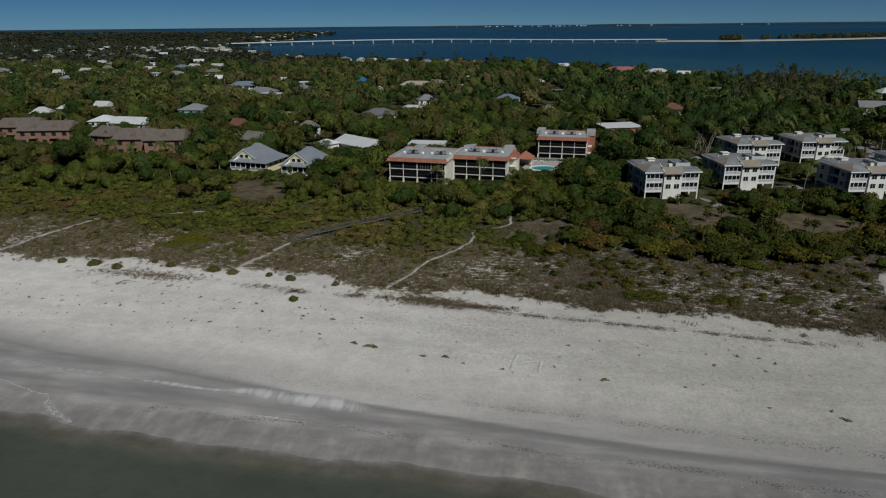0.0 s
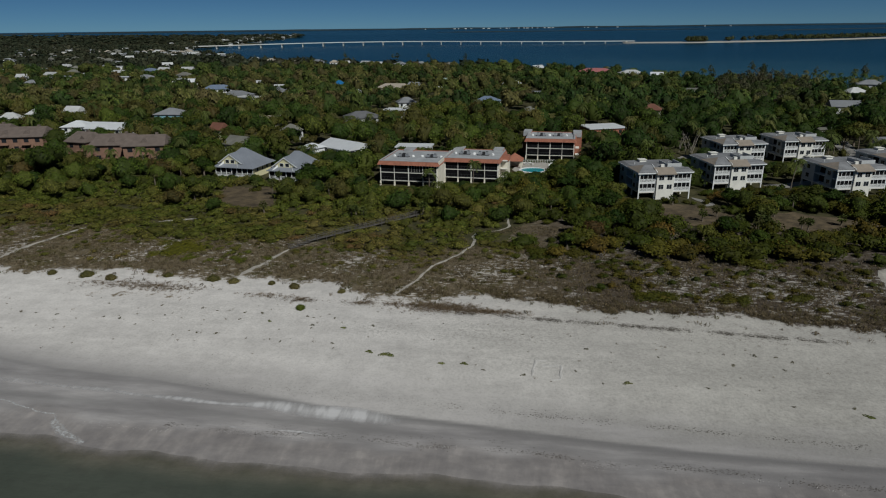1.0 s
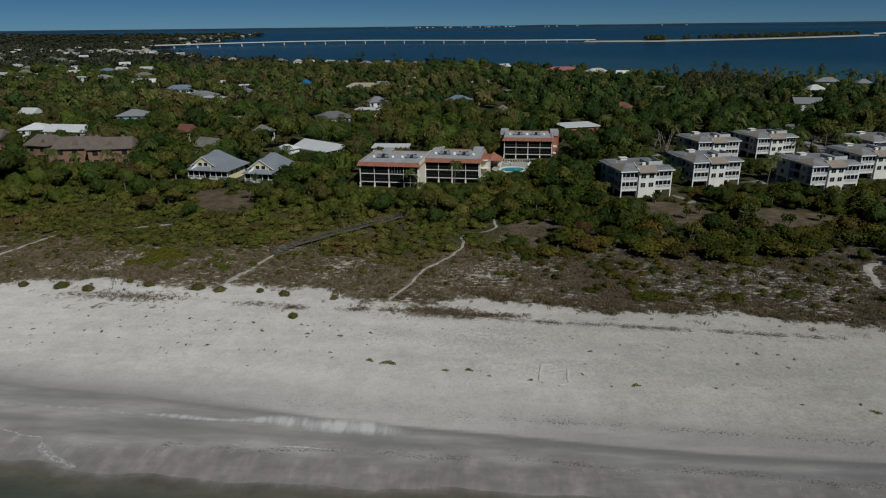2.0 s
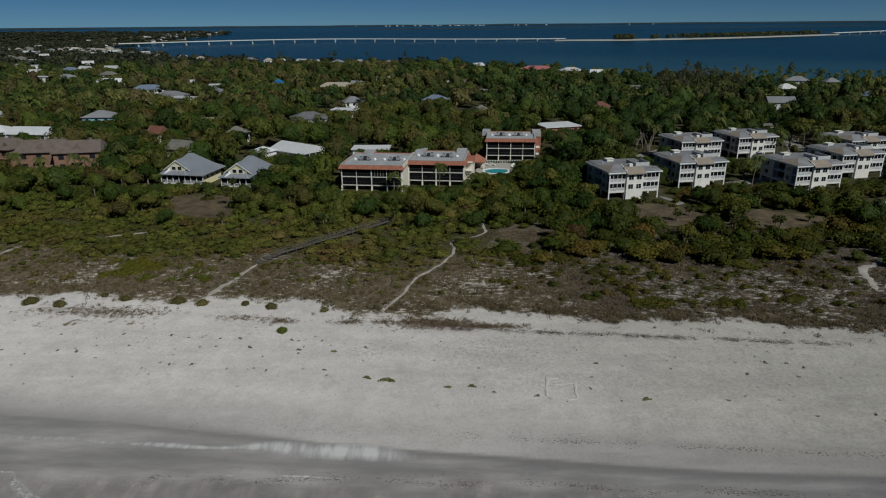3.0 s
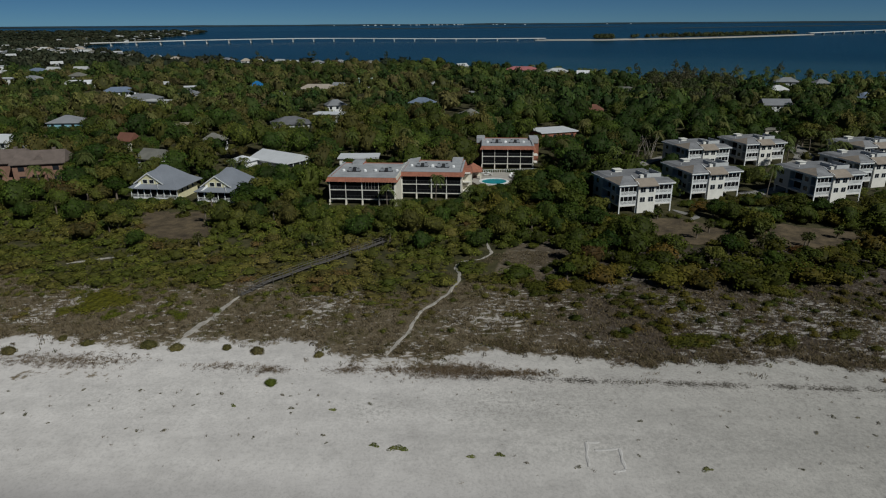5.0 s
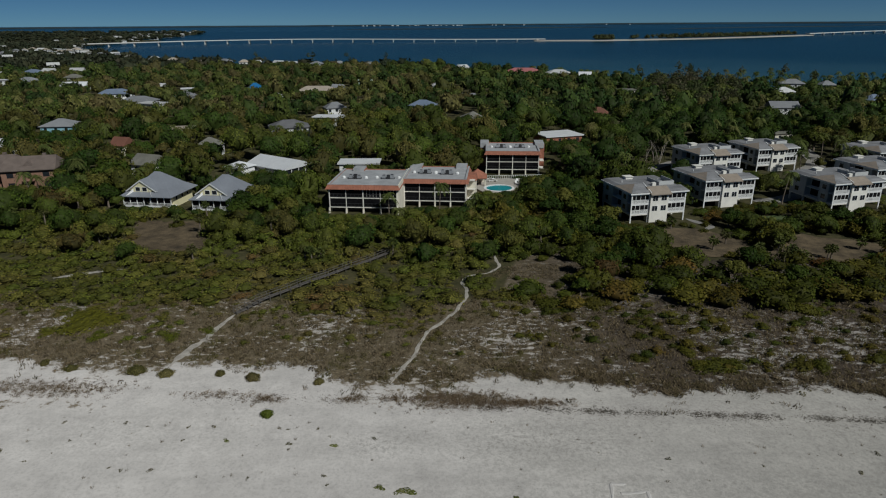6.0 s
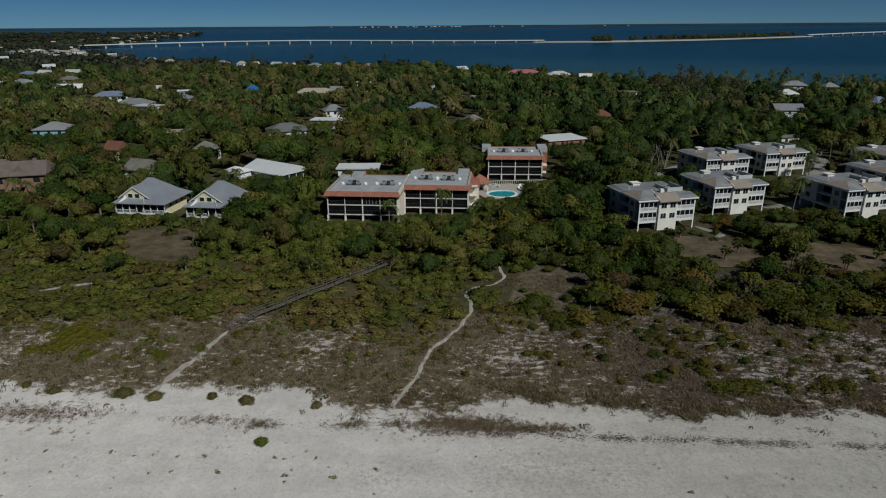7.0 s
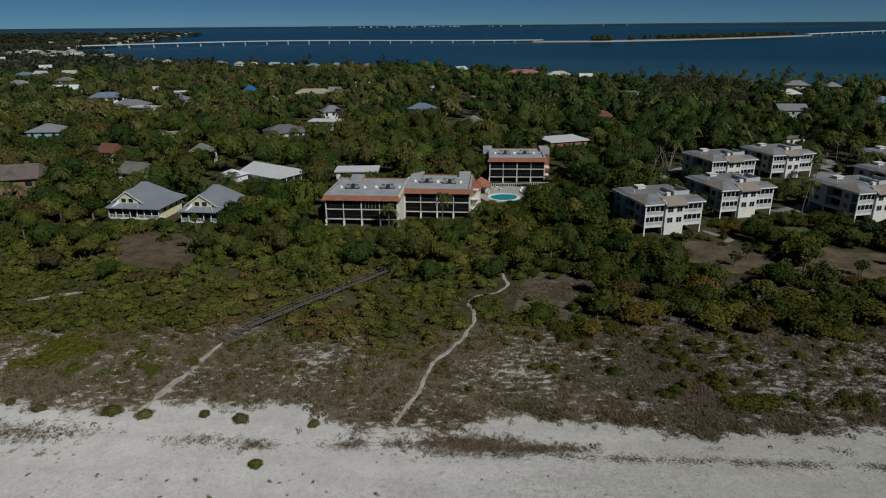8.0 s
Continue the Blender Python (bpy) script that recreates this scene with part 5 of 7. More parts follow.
HOUSES = [
    (-353, 601, 19, 12, "hip", "grey", "white"), (-286, 550, 18, 10, "gable", "white", "white"), (-411, 706, 18, 12, "hip", "slate", "white"),
    (-227, 491, 22, 12, "hip", "slate", "white"), (-190, 444, 20, 12, "hip", "grey", "white"), (-176, 430, 15, 9, "flat", "pale", "white"),
    (-215, 531, 12, 10, "gable", "pale", "white"), (-170, 469, 11, 9, "hip", "grey", "white"), (-188, 520, 9, 8, "flat", "white", "white"),
    (-181, 342, 14, 12, "hip", "grey", "cyan"), (-129, 291, 6, 6, "gable", "red", "cream"), (-121, 331, 10, 7, "flat", "tan", "cream"),
    (-94, 289, 8, 7, "hip", "olive", "white"), (-103, 255, 9, 8, "gable", "olive", "white"), (-138, 517, 11, 9, "hip", "blue", "white"),
    (-108, 458, 7, 6, "hip", "pale", "white"), (-73, 333, 17, 12, "hip", "dusk", "white"), (-90, 501, 26, 11, "hip", "tan", "cream"),
    (-77, 512, 8, 7, "gable", "grey", "white"), (-62, 552, 10, 9, "gable", "mint", "white"), (-59, 365, 16, 8, "flat", "white", "white"),
    (-63, 404, 11, 8, "hip", "grey", "white"), (-2.5, 540, 14, 12, "hip", "pale", "white"), (-14, 415, 14, 10, "hip", "slate", "white")] + [
    (12, 361, 10, 9, "hip", "olive", "white"), (15, 467, 8, 7, "flat", "grey", "white"), (72, 638, 30, 14, "hip", "pink", "white"),
    (103, 634, 20, 12, "hip", "pale", "white"), (121, 606, 10, 8, "gable", "white", "white"), (44, 304, 16, 12, "flat", "white", "brick-red"),
    (-32, 256, 13, 7, "flat", "white", "white"), (254, 520, 16, 11, "hip", "grey", "white"), (220, 466, 12, 9, "hip", "pale", "white"),
    (181, 390, 14, 10, "gable", "grey", "white"), (250, 421, 13, 10, "hip", "slate", "white"), (123, 486, 11, 8, "flat", "olive", "cream"),
    (77, 372, 9, 7, "hip", "red", "cream"), (137, 307, 10, 8, "flat", "olive", "cream"), (275, 512, 10, 8, "hip", "grey", "white"),
    (-476, 568, 14, 10, "hip", "white", "white"), (-425, 543, 16, 11, "hip", "grey", "white"), (-428, 590, 19, 10, "hip", "grey", "white"),
    (-515, 777, 15, 10, "hip", "grey", "white"), (-427, 672, 16, 11, "gable", "pale", "white"), (-336, 453, 9, 9, "flat", "white", "white"),
    (-261, 341, 8, 7, "hip", "pale", "white"), (-246, 352, 9, 7, "gable", "pale", "white"), (-262, 323, 10, 7, "hip", "pale", "white"),
]
for n, row in enumerate(HOUSES):
    x, y, w, d, style, rc, wc = row
    cottage(x, y - 1.5, w, d, style, rc, wc, {9: 4.5, 16: 4.6, 44: 5.0, 29: 4.4, 26: 6.4, 27: 5.0, 28: 5.0, 31: 4.8, 32: 4.4}.get(n, 4.2), {29: 0.4, 30: 0.4, 20: 1.5, 14: 4.0}.get(n, 2.9), ((n * 37) % 60 - 30) * (0.3 if n == 26 else 0.8), {9: 2.9, 29: 3.4, 10: 4.6, 26: 5.8, 27: 4.4, 28: 4.4, 13: 4.9, 12: 4.9, 11: 4.6, 24: 4.6, 16: 3.4}.get(n, 3.6))
# white-roofed houses nearer the beach
porch = cottage(-58.6, 251.5, 18, 12.5, "gable", "white", "white", 4.0, 2.3, -36, 3.3)
part("screen_porch", Shape().add([(9.06, -5.6, 0.5), (9.06, 5.6, 0.5), (9.06, 5.6, 3.9), (9.06, 0, 5.7), (9.06, -5.6, 3.9), (9.0, -5.6, 0.5), (9.0, 5.6, 0.5), (9.0, 5.6, 3.9), (9.0, 0, 5.7), (9.0, -5.6, 3.9)],
                                 [(0, 1, 2, 3, 4), (9, 8, 7, 6, 5), (0, 4, 9, 5), (1, 6, 7, 2), (2, 7, 8, 3), (3, 8, 9, 4), (0, 5, 6, 1)]), M_GLASSD, porch, "dark glazed gable porch")
for py in (-5.9, -3.0, 0.0, 3.0, 5.9):
    part("porch_post", box_of(9.08, 9.24, py - 0.1, py + 0.1, 0, 5.9 - 0.32 * abs(py)), M_WHITE, porch)
cottage(-70.8, 247.5, 6.5, 6.5, "hip", "white", "white", 4.2, 1.6, -30, 2.6)
cottage(-181.5, 288, 19, 12, "gable", "white", "white", 4.8, 2.4, -6, 4.6)
cottage(-200, 291, 12, 10, "hip", "white", "white", 5.2, 2.4, 10, 3.5)

# hotels and houses on the mainland shore
def shore_block(a, r, w, h):
    x, y = r * math.sin(a), r * math.cos(a)
    ob = thing("shore_building", "far white waterfront building across the bay", "building", pose(x, y, float(far_rise(x, y)), 0, 0, -math.degrees(a)), "waterfront buildings")
    part("wall", box_of(-w / 2, w / 2, -6, 6, -1, h), M_WHITE, ob)
    part("roof", box_of(-w / 2 - 0.5, w / 2 + 0.5, -6.5, 6.5, h + 0.002, h + 0.8), ROOF_COLS["pale"], ob)


sb_rng = np.random.default_rng(17)
for k in range(34):
    shore_block(radians(sb_rng.uniform(-6.5, 6.5) if k < 26 else sb_rng.uniform(-25, 20)), 4440, sb_rng.uniform(5, 13), sb_rng.uniform(2, 4.5))

# the small town by the bridge head and scattered far houses
far_rng = np.random.default_rng(11)
far_kinds = []
for k, (rc, st, w, d) in enumerate([("pale", "gable", 12, 8), ("grey", "hip", 14, 10), ("white", "flat", 13, 7), ("olive", "hip", 13, 9), ("tan", "hip", 12, 9)]):
    far_kinds.append(cottage(-700 - 40 * k, 1205 + 22 * k, w, d, st, rc, "white", 6.0, 2.8, 8 * k, 6.0))
far_spots = []
for k in range(70):       # town
    far_spots.append((-690 + far_rng.normal(0, 95), 1235 + far_rng.normal(0, 75)))
for k in range(26):       # bay shore
    x = far_rng.uniform(-520, 30)
    far_spots.append((x, coast(x) - far_rng.uniform(18, 40)))
for k in range(120):      # among the far woods
    y = far_rng.uniform(560, 1650)
    far_spots.append((far_rng.uniform(-1.05 * y, -0.42 * y - 60), y))
for k in range(34):       # along the peninsula
    y = far_rng.uniform(1900, 3300)
    far_spots.append((float(np.interp(y, COAST_Y[4:0:-1], COAST_X[4:0:-1])) - far_rng.uniform(15, 220), y))
for k, (x, y) in enumerate(far_spots):
    if coast(x) - y < 12 or min(math.hypot(x - fx, y - fy) for fx, fy, *_ in FOOT) < 16:
        continue
    z = at(x, y) + float(far_rise(x, y))
    copy_thing(far_kinds[int(far_rng.integers(0, 5)) if k < 96 else int(far_rng.integers(0, 4))], pose(x, y, z, 0, 0, far_rng.uniform(-40, 40)))
    if y < 1500:
        footprint(x, y, 16, 12, 0, 4.5 if k < 70 else 5.2)

# ---- boardwalk ----
def boardwalk():
    b = thing("boardwalk", "weathered grey wooden boardwalk with handrails over the dune scrub", "boardwalk")
    a, c = np.array([-40.6, 140.4]), np.array([-15.6, 173.0])
    d = (c - a) / np.hypot(*(c - a))
    n = np.array([-d[1], d[0]])
    length = float(np.hypot(*(c - a)))
    count = int(length / 1.2)
    for k in range(count):
        s0, s1 = k * 1.2, k * 1.2 + 1.12
        z = at(*(a + d * s0)) + 0.22 + 0.52 * float(ease(0, 6, s0))
        pts = [a + d * s0 - n * 0.42, a + d * s1 - n * 0.42, a + d * s1 + n * 0.42, a + d * s0 + n * 0.42]
        part("deck_board", Shape().prism([tuple(p) for p in pts], z - 0.06, z), M_WOOD, b)
        if k % 2 == 0:
            for side in (-0.46, 0.46):
                p = a + d * s0 + n * side
                part("post", box_of(p[0] - 0.05, p[0] + 0.05, p[1] - 0.05, p[1] + 0.05, at(*p) - 0.2, z + 1.0), M_WOOD, b)
    for side in (-0.46, 0.46):
        for lift in (0.5, 1.0):
            pts = [(*(a + d * s + n * side), at(*(a + d * s)) + 0.22 + 0.52 * float(ease(0, 6, s)) + lift) for s in np.linspace(0, length, 18)]
            part("handrail", Shape().tube(pts, [0.04] * 18, 4), M_WOOD, b)


boardwalk()


# ---- causeway bridge over the bay ----
def causeway(name, pts, hump_at, label, step=56.0, deck=8.5):
    b = thing(name, label, "bridge")
    pts = np.array(pts, float)
    seg = np.r_[0, np.cumsum(np.hypot(*np.diff(pts, axis=0).T))]
    s = np.linspace(0, seg[-1], 60)
    x, y = np.interp(s, seg, pts[:, 0]), np.interp(s, seg, pts[:, 1])
    k = np.ones(9) / 9
    x[4:-4], y[4:-4] = np.convolve(x, k, "valid"), np.convolve(y, k, "valid")
    z = far_rise(x, y) + 4.0 + (deck - 4.0) * np.exp(-((s - hump_at) / 520) ** 2)
    tx, ty = np.gradient(x), np.gradient(y)
    ln = np.hypot(tx, ty)
    px, py = -ty / ln, tx / ln
    v, f = [], []
    for i in range(len(s)):
        for w, dz in ((-7, 0), (7, 0), (7, 1.9), (-7, 1.9)):
            v.append((x[i] + w * px[i], y[i] + w * py[i], z[i] + dz))
    for i in range(len(s) - 1):
        f += [(4 * i + k, 4 * i + (k + 1) % 4, 4 * i + 4 + (k + 1) % 4, 4 * i + 4 + k) for k in range(4)]
    part("deck", Shape().add(v, f), M_BRIDGE, b)
    for q in np.arange(step / 2, seg[-1], step):
        cx, cy, cz = np.interp(q, s, x), np.interp(q, s, y), np.interp(q, s, z)
        part("pier", Shape().box(cx - 1.0, cx + 1.0, cy - 6, cy + 6, -2.5, cz).box(cx - 2.0, cx + 2.0, cy - 7, cy + 7, cz - 1.5, cz - 0.2), M_BRIDGE, b)


causeway("bridge", [(-905, 1560), (-800, 1620), (-640, 1740), (-480, 1830), (-330, 1880), (-100, 1850), (50, 1840), (285, 1860)], 480, "long low pale concrete bridge over the bay")
causeway("bridge", [(1170, 2170), (1400, 2300), (1800, 2480), (2300, 2700)], 500, "pale concrete bridge on the causeway's far side", deck=6)
isle_x = np.linspace(255, 1190, 70)
isle = Shape()
iv, jf = [], []
for i, x in enumerate(isle_x):
    yc = float(np.interp(x, [255, 430, 705, 1190], [1858, 1838, 1940, 2180]))
    w = 10 + 22 * math.sin(math.pi * i / 69) ** 0.6
    zf = float(far_rise(x, yc))
    iv += [(x, yc - w - 5, zf - 1.0), (x, yc - w, zf + 1.6), (x, yc + w, zf + 2.4), (x, yc + w + 5, zf - 1.0)]
for i in range(69):
    jf += [(4 * i + k, 4 * i + 4 + k, 4 * i + 5 + k, 4 * i + 1 + k) for k in range(3)]
isle.add(iv, jf)
single("causeway_island", isle, M_SANDPATH, "narrow pale sandy causeway island in the bay", "island", kind="structure")

# ---- plants ----
def tri(f):
    """Quads split into triangles."""
    return f if f.shape[1] == 3 else np.concatenate([f[:, [0, 1, 2]], f[:, [0, 2, 3]]])


def foliage_shell(rng, n, lumps, leaf, squash=0.85, flat=0.2, fray=0.10):
    """Small bent leaf sprays over the outside of a cluster of rounded lumps, none buried inside another lump."""
    L = np.array(lumps, float)                            # x, y, z, radius
    m = n * 4
    pick = rng.choice(len(L), m, p=L[:, 3] ** 2 / (L[:, 3] ** 2).sum())
    d = rng.normal(size=(m, 3))
    d[:, 2] = np.abs(d[:, 2]) * 0.85 + rng.normal(0, 0.35, m)
    d /= np.linalg.norm(d, axis=1)[:, None]
    c = L[pick, :3] + d * (L[pick, 3] * rng.normal(0.97, fray, m))[:, None] * np.array([1, 1, squash])
    buried = np.zeros(m, bool)
    for k, (x, y, z, r) in enumerate(L):
        q = (c - (x, y, z)) / (1, 1, squash)
        buried |= (np.einsum("ij,ij->i", q, q) < (0.80 * r) ** 2) & (pick != k)
    ok = np.nonzero(~buried & (c[:, 2] > 0.02))[0][:n]
    c, d = c[ok], d[ok]
    n = len(ok)
    nrm = d + rng.normal(0, 0.36, (n, 3)) + np.array([0, 0, flat])
    nrm /= np.linalg.norm(nrm, axis=1)[:, None]
    t = np.cross(nrm, rng.normal(size=(n, 3)))
    t /= np.linalg.norm(t, axis=1)[:, None]
    u = np.cross(nrm, t)
    s = leaf * rng.uniform(0.65, 1.45, (n, 1))
    q = np.stack([c - t * s * 0.9 - u * s * 0.6, c + t * s * 0.9 - u * s * 0.6 - nrm * s * 0.2, c + u * s * 1.25 - nrm * s * 0.3], 1)
    return q.reshape(-1, 3), np.arange(3 * n).reshape(-1, 3)


def crown_body(lumps, rings, seg, squash=0.85, shrink=0.74):
    """The twiggy mass under the leaves, coloured for the crown's inner shade: a dome that swells over each lump."""
    L = np.array(lumps, float)
    mid = np.array([L[:, 0].mean(), L[:, 1].mean(), L[:, 2].min() - 0.1 * L[:, 3].mean()])
    verts = []
    for k in range(rings):
        el = math.radians(-28 + 100 * k / (rings - 1))
        for j in range(seg):
            az = 2 * math.pi * (j + 0.5 * (k % 2)) / seg
            d = np.array([math.cos(az) * math.cos(el), math.sin(az) * math.cos(el), math.sin(el)])
            best = 0.25
            for cx, cy, cz, r in L:
                m = (np.array([cx, cy, cz]) - mid) / (1, 1, squash)
                e = d / (1, 1, squash)
                e = e / np.linalg.norm(e)
                bq = e @ m
                disc = bq * bq - m @ m + r * r
                if disc > 0:
                    best = max(best, bq + math.sqrt(disc))
            verts.append(mid + d * best * shrink)
    quads = [(k * seg + j, k * seg + (j + 1) % seg, (k + 1) * seg + (j + 1) % seg, (k + 1) * seg + j) for k in range(rings - 1) for j in range(seg)]
    top = (rings - 1) * seg
    faces = tri(np.array(quads)).tolist() + [(top, top + j, top + j + 1) for j in range(1, seg - 1)]
    return np.array(verts), np.array(faces)


def template(rng, n, lumps, leaf, squash=0.85, rings=4, seg=8, flat=0.2, fray=0.10, shrink=0.74):
    """Corners, triangles, and the number of corners that belong to leaves (the rest is the shade-coloured twiggy mass).
    """
    v, f = foliage_shell(rng, n, lumps, leaf, squash, flat, fray)
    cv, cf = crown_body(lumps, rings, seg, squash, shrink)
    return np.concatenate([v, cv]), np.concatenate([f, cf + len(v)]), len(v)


def dome_lumps(rng, k, low=0.25, top=0.74, small=0.24, large=0.44, uneven=0.10):
    """Lumps spread over a dome of unit radius, higher towards its middle."""
    out = []
    for i in range(k):
        a, r = 2.4 * i + rng.uniform(-0.5, 0.5), 0.72 * math.sqrt((i + 0.4) / k)
        out.append((r * math.cos(a), r * math.sin(a), low + (top - low) * math.sqrt(max(0.0, 1 - (r / 0.8) ** 2)) + rng.normal(0, uneven), rng.uniform(small, large)))
    return out


def spire_lumps(rng, k):
    """A tall ragged feathery crown."""
    out = []
    for i in range(k):
        h = (i + 0.5) / k
        w = 0.55 * (1 - h) ** 0.7 + 0.05
        a = rng.uniform(0, 6.28)
        out.append((w * math.cos(a), w * math.sin(a), 0.12 + 0.85 * h, rng.uniform(0.14, 0.24) * (1.25 - 0.6 * h)))
    return out


T_RNG = np.random.default_rng(5)
# unit sizes: crowns about one metre in radius, one metre high; scaled when planted
BROAD = [template(T_RNG, 150, dome_lumps(T_RNG, 10, 0.22, 0.78, 0.24, 0.46, 0.11), 0.084, rings=4, seg=8, fray=0.06, shrink=0.84) for _ in range(6)] + [template(T_RNG, 120, dome_lumps(T_RNG, 8, 0.3, 0.72, 0.18, 0.40, 0.16), 0.072, rings=4, seg=8, fray=0.13, shrink=0.74) for _ in range(4)]
FINE = [template(T_RNG, 540, dome_lumps(T_RNG, 13, 0.20, 0.80, 0.20, 0.46, 0.13), 0.046, rings=5, seg=11, fray=0.06, shrink=0.84) for _ in range(7)]
LOOSE = [template(T_RNG, 430, dome_lumps(T_RNG, 10, 0.28, 0.76, 0.16, 0.38, 0.17), 0.044, rings=5, seg=10, fray=0.13, shrink=0.74) for _ in range(6)]
UNDER = [template(T_RNG, 70, dome_lumps(T_RNG, 5, 0.25, 0.7, 0.3, 0.5, 0.1), 0.10, rings=3, seg=6, fray=0.08, shrink=0.80) for _ in range(6)]
ROUGH = [template(T_RNG, 22, dome_lumps(T_RNG, 4, 0.35, 0.7, 0.35, 0.5), 0.22, rings=3, seg=6) for _ in range(6)]
BUSH = [template(T_RNG, 150, dome_lumps(T_RNG, 9, 0.12, 0.58, 0.26, 0.44, 0.07), 0.066, rings=3, seg=7, flat=0.3, fray=0.12) for _ in range(8)]
GRAPE = [template(T_RNG, 380, dome_lumps(T_RNG, 13, 0.15, 0.66, 0.22, 0.42, 0.10), 0.054, rings=4, seg=9, flat=0.3, fray=0.10, shrink=0.78) for _ in range(6)]
SPIRE = [template(T_RNG, 200, spire_lumps(T_RNG, 15), 0.062, 1.2, rings=5, seg=7, flat=-0.2, fray=0.25, shrink=0.5) for _ in range(5)]


def palm_template(rng, fronds, droop, length, width):
    """Crown of arched fronds, each a spine with hanging leaflets on both sides."""
    v, f = [], []
    for k in range(fronds):
        a = 2 * math.pi * (k + rng.uniform(-0.3, 0.3)) / fronds
        up = rng.uniform(-0.25, 1.0)
        ca, sa = math.cos(a), math.sin(a)

        def spine(s):
            r = length * s * (0.95 - 0.2 * up * s)
            return np.array([r * ca, r * sa, length * (up * 0.75 * s - droop * s * s)])
        for i in range(9):
            s0, s1 = 0.04 + 0.105 * i, 0.04 + 0.105 * (i + 0.95)
            p, q = spine(s0), spine(s1)
            w = width * (0.35 + 2.2 * s1 * (1.08 - s1))
            for side in (-1, 1):
                tip = spine(min(1.02, s1 + 0.05)) + np.array([-side * sa * w, side * ca * w, -0.55 * w * rng.uniform(0.5, 1.5)])
                n = len(v)
                v += [p, q, tip]
                f.append((n, n + 1, n + 2))
    return np.array(v), np.array(f)


def fan_template(rng, fans):
    """Shaggy round head of fan leaves."""
    v, f = [], []
    for k in range(fans):
        d = rng.normal(size=3)
        d[2] = d[2] * 0.75 + 0.12
        d /= np.linalg.norm(d)
        side = np.cross(d, (0, 0, 1.0))
        side /= np.linalg.norm(side) + 1e-6
        c = d * rng.uniform(0.45, 0.8) * (1, 1, 0.85)
        for j in range(6):
            a = -1.25 + 0.5 * j
            tip = c + 0.72 * (d * math.cos(a) + side * math.sin(a)) * rng.uniform(0.8, 1.15) - np.array([0, 0, 0.22 * abs(a) + 0.1])
            b = np.cross(tip - c, d + rng.normal(0, 0.4, 3))
            b = b / (np.linalg.norm(b) + 1e-6) * 0.11
            n = len(v)
            v += [c, (c + tip) / 2 + b, tip, (c + tip) / 2 - b]
            f += [(n, n + 1, n + 2), (n, n + 2, n + 3)]
    return np.array(v) + (0, 0, 0.15), np.array(f)


PALM_CROWNS = [palm_template(T_RNG, 17, 0.85, 2.9, 0.62) for _ in range(4)]


def with_trunk(crown, length):
    """The same crown on a thin leaning stem."""
    v, f = crown
    n = len(v)
    stem = [(0.14 * math.cos(a) + 0.5 * (z / length) ** 2, 0.14 * math.sin(a), z) for z in (0.1, -length / 2, -length) for a in (0.4, 2.5, 4.6)]
    sf = [(n + 3 * k + i, n + 3 * k + (i + 1) % 3, n + 3 * k + 3 + (i + 1) % 3, n + 3 * k + 3 + i) for k in range(2) for i in range(3)]
    return np.concatenate([v, np.array(stem)]), np.concatenate([f, tri(np.array(sf))])


TALL_PALMS = [with_trunk(c, 9.0) for c in PALM_CROWNS]
FAN_CROWNS = [fan_template(T_RNG, 34) for _ in range(3)]


def joined(name, plants, material, label, category):
    """Very many plants as one mesh. plants: template, x, y, z, radius, height, turn, tint."""
    vs, fs, ts, ks, n, split = [], [], [], [], 0, {}
    for (v, f, *leaf), x, y, z, r, h, a, tint in plants:
        if id(f) not in split:
            split[id(f)] = tri(f)
        c, s = math.cos(a), math.sin(a)
        w = np.empty_like(v)
        w[:, 0] = x + r * (v[:, 0] * c - v[:, 1] * s)
        w[:, 1] = y + r * (v[:, 0] * s + v[:, 1] * c)
        s = min(h, 1.35 * r)
        w[:, 2] = z + (h - s) + s * v[:, 2]
        vs.append(w)
        fs.append(split[id(f)] + n)
        ts.append(np.full(len(v), tint))
        ks.append(np.arange(len(v)) >= (leaf[0] if leaf else len(v)))
        n += len(v)
    v, f, t, k = np.concatenate(vs), np.concatenate(fs), np.concatenate(ts), np.concatenate(ks)
    me = bpy.data.meshes.new(name)
    me.vertices.add(len(v))
    me.vertices.foreach_set("co", v.astype(np.float32).ravel())
    me.loops.add(f.size)
    me.loops.foreach_set("vertex_index", f.astype(np.int32).ravel())
    me.polygons.add(len(f))
    me.polygons.foreach_set("loop_start", np.arange(0, f.size, 3, dtype=np.int32))
    me.attributes.new("tint", "FLOAT", "POINT").data.foreach_set("value", t.astype(np.float32))
    me.attributes.new("inner_shade", "FLOAT", "POINT").data.foreach_set("value", k.astype(np.float32))
    me.materials.append(material)
    me.polygons.foreach_set("use_smooth", np.ones(len(f), bool))
    me.update(calc_edges=True)
    return tagged(new(name, me), label, category, kind="stuff")


def mesh_of(name, plant_template, material, tint):
    v, f, *leaf = plant_template
    f = tri(f)
    me = bpy.data.meshes.new(name)
    me.from_pydata(v.tolist(), [], f.tolist())
    me.polygons.foreach_set("use_smooth", np.ones(len(f), bool))
    me.attributes.new("tint", "FLOAT", "POINT").data.foreach_set("value", np.full(len(v), tint, np.float32))
    me.attributes.new("inner_shade", "FLOAT", "POINT").data.foreach_set("value", (np.arange(len(v)) >= (leaf[0] if leaf else len(v))).astype(np.float32))
    me.materials.append(material)
    me.update()
    return me


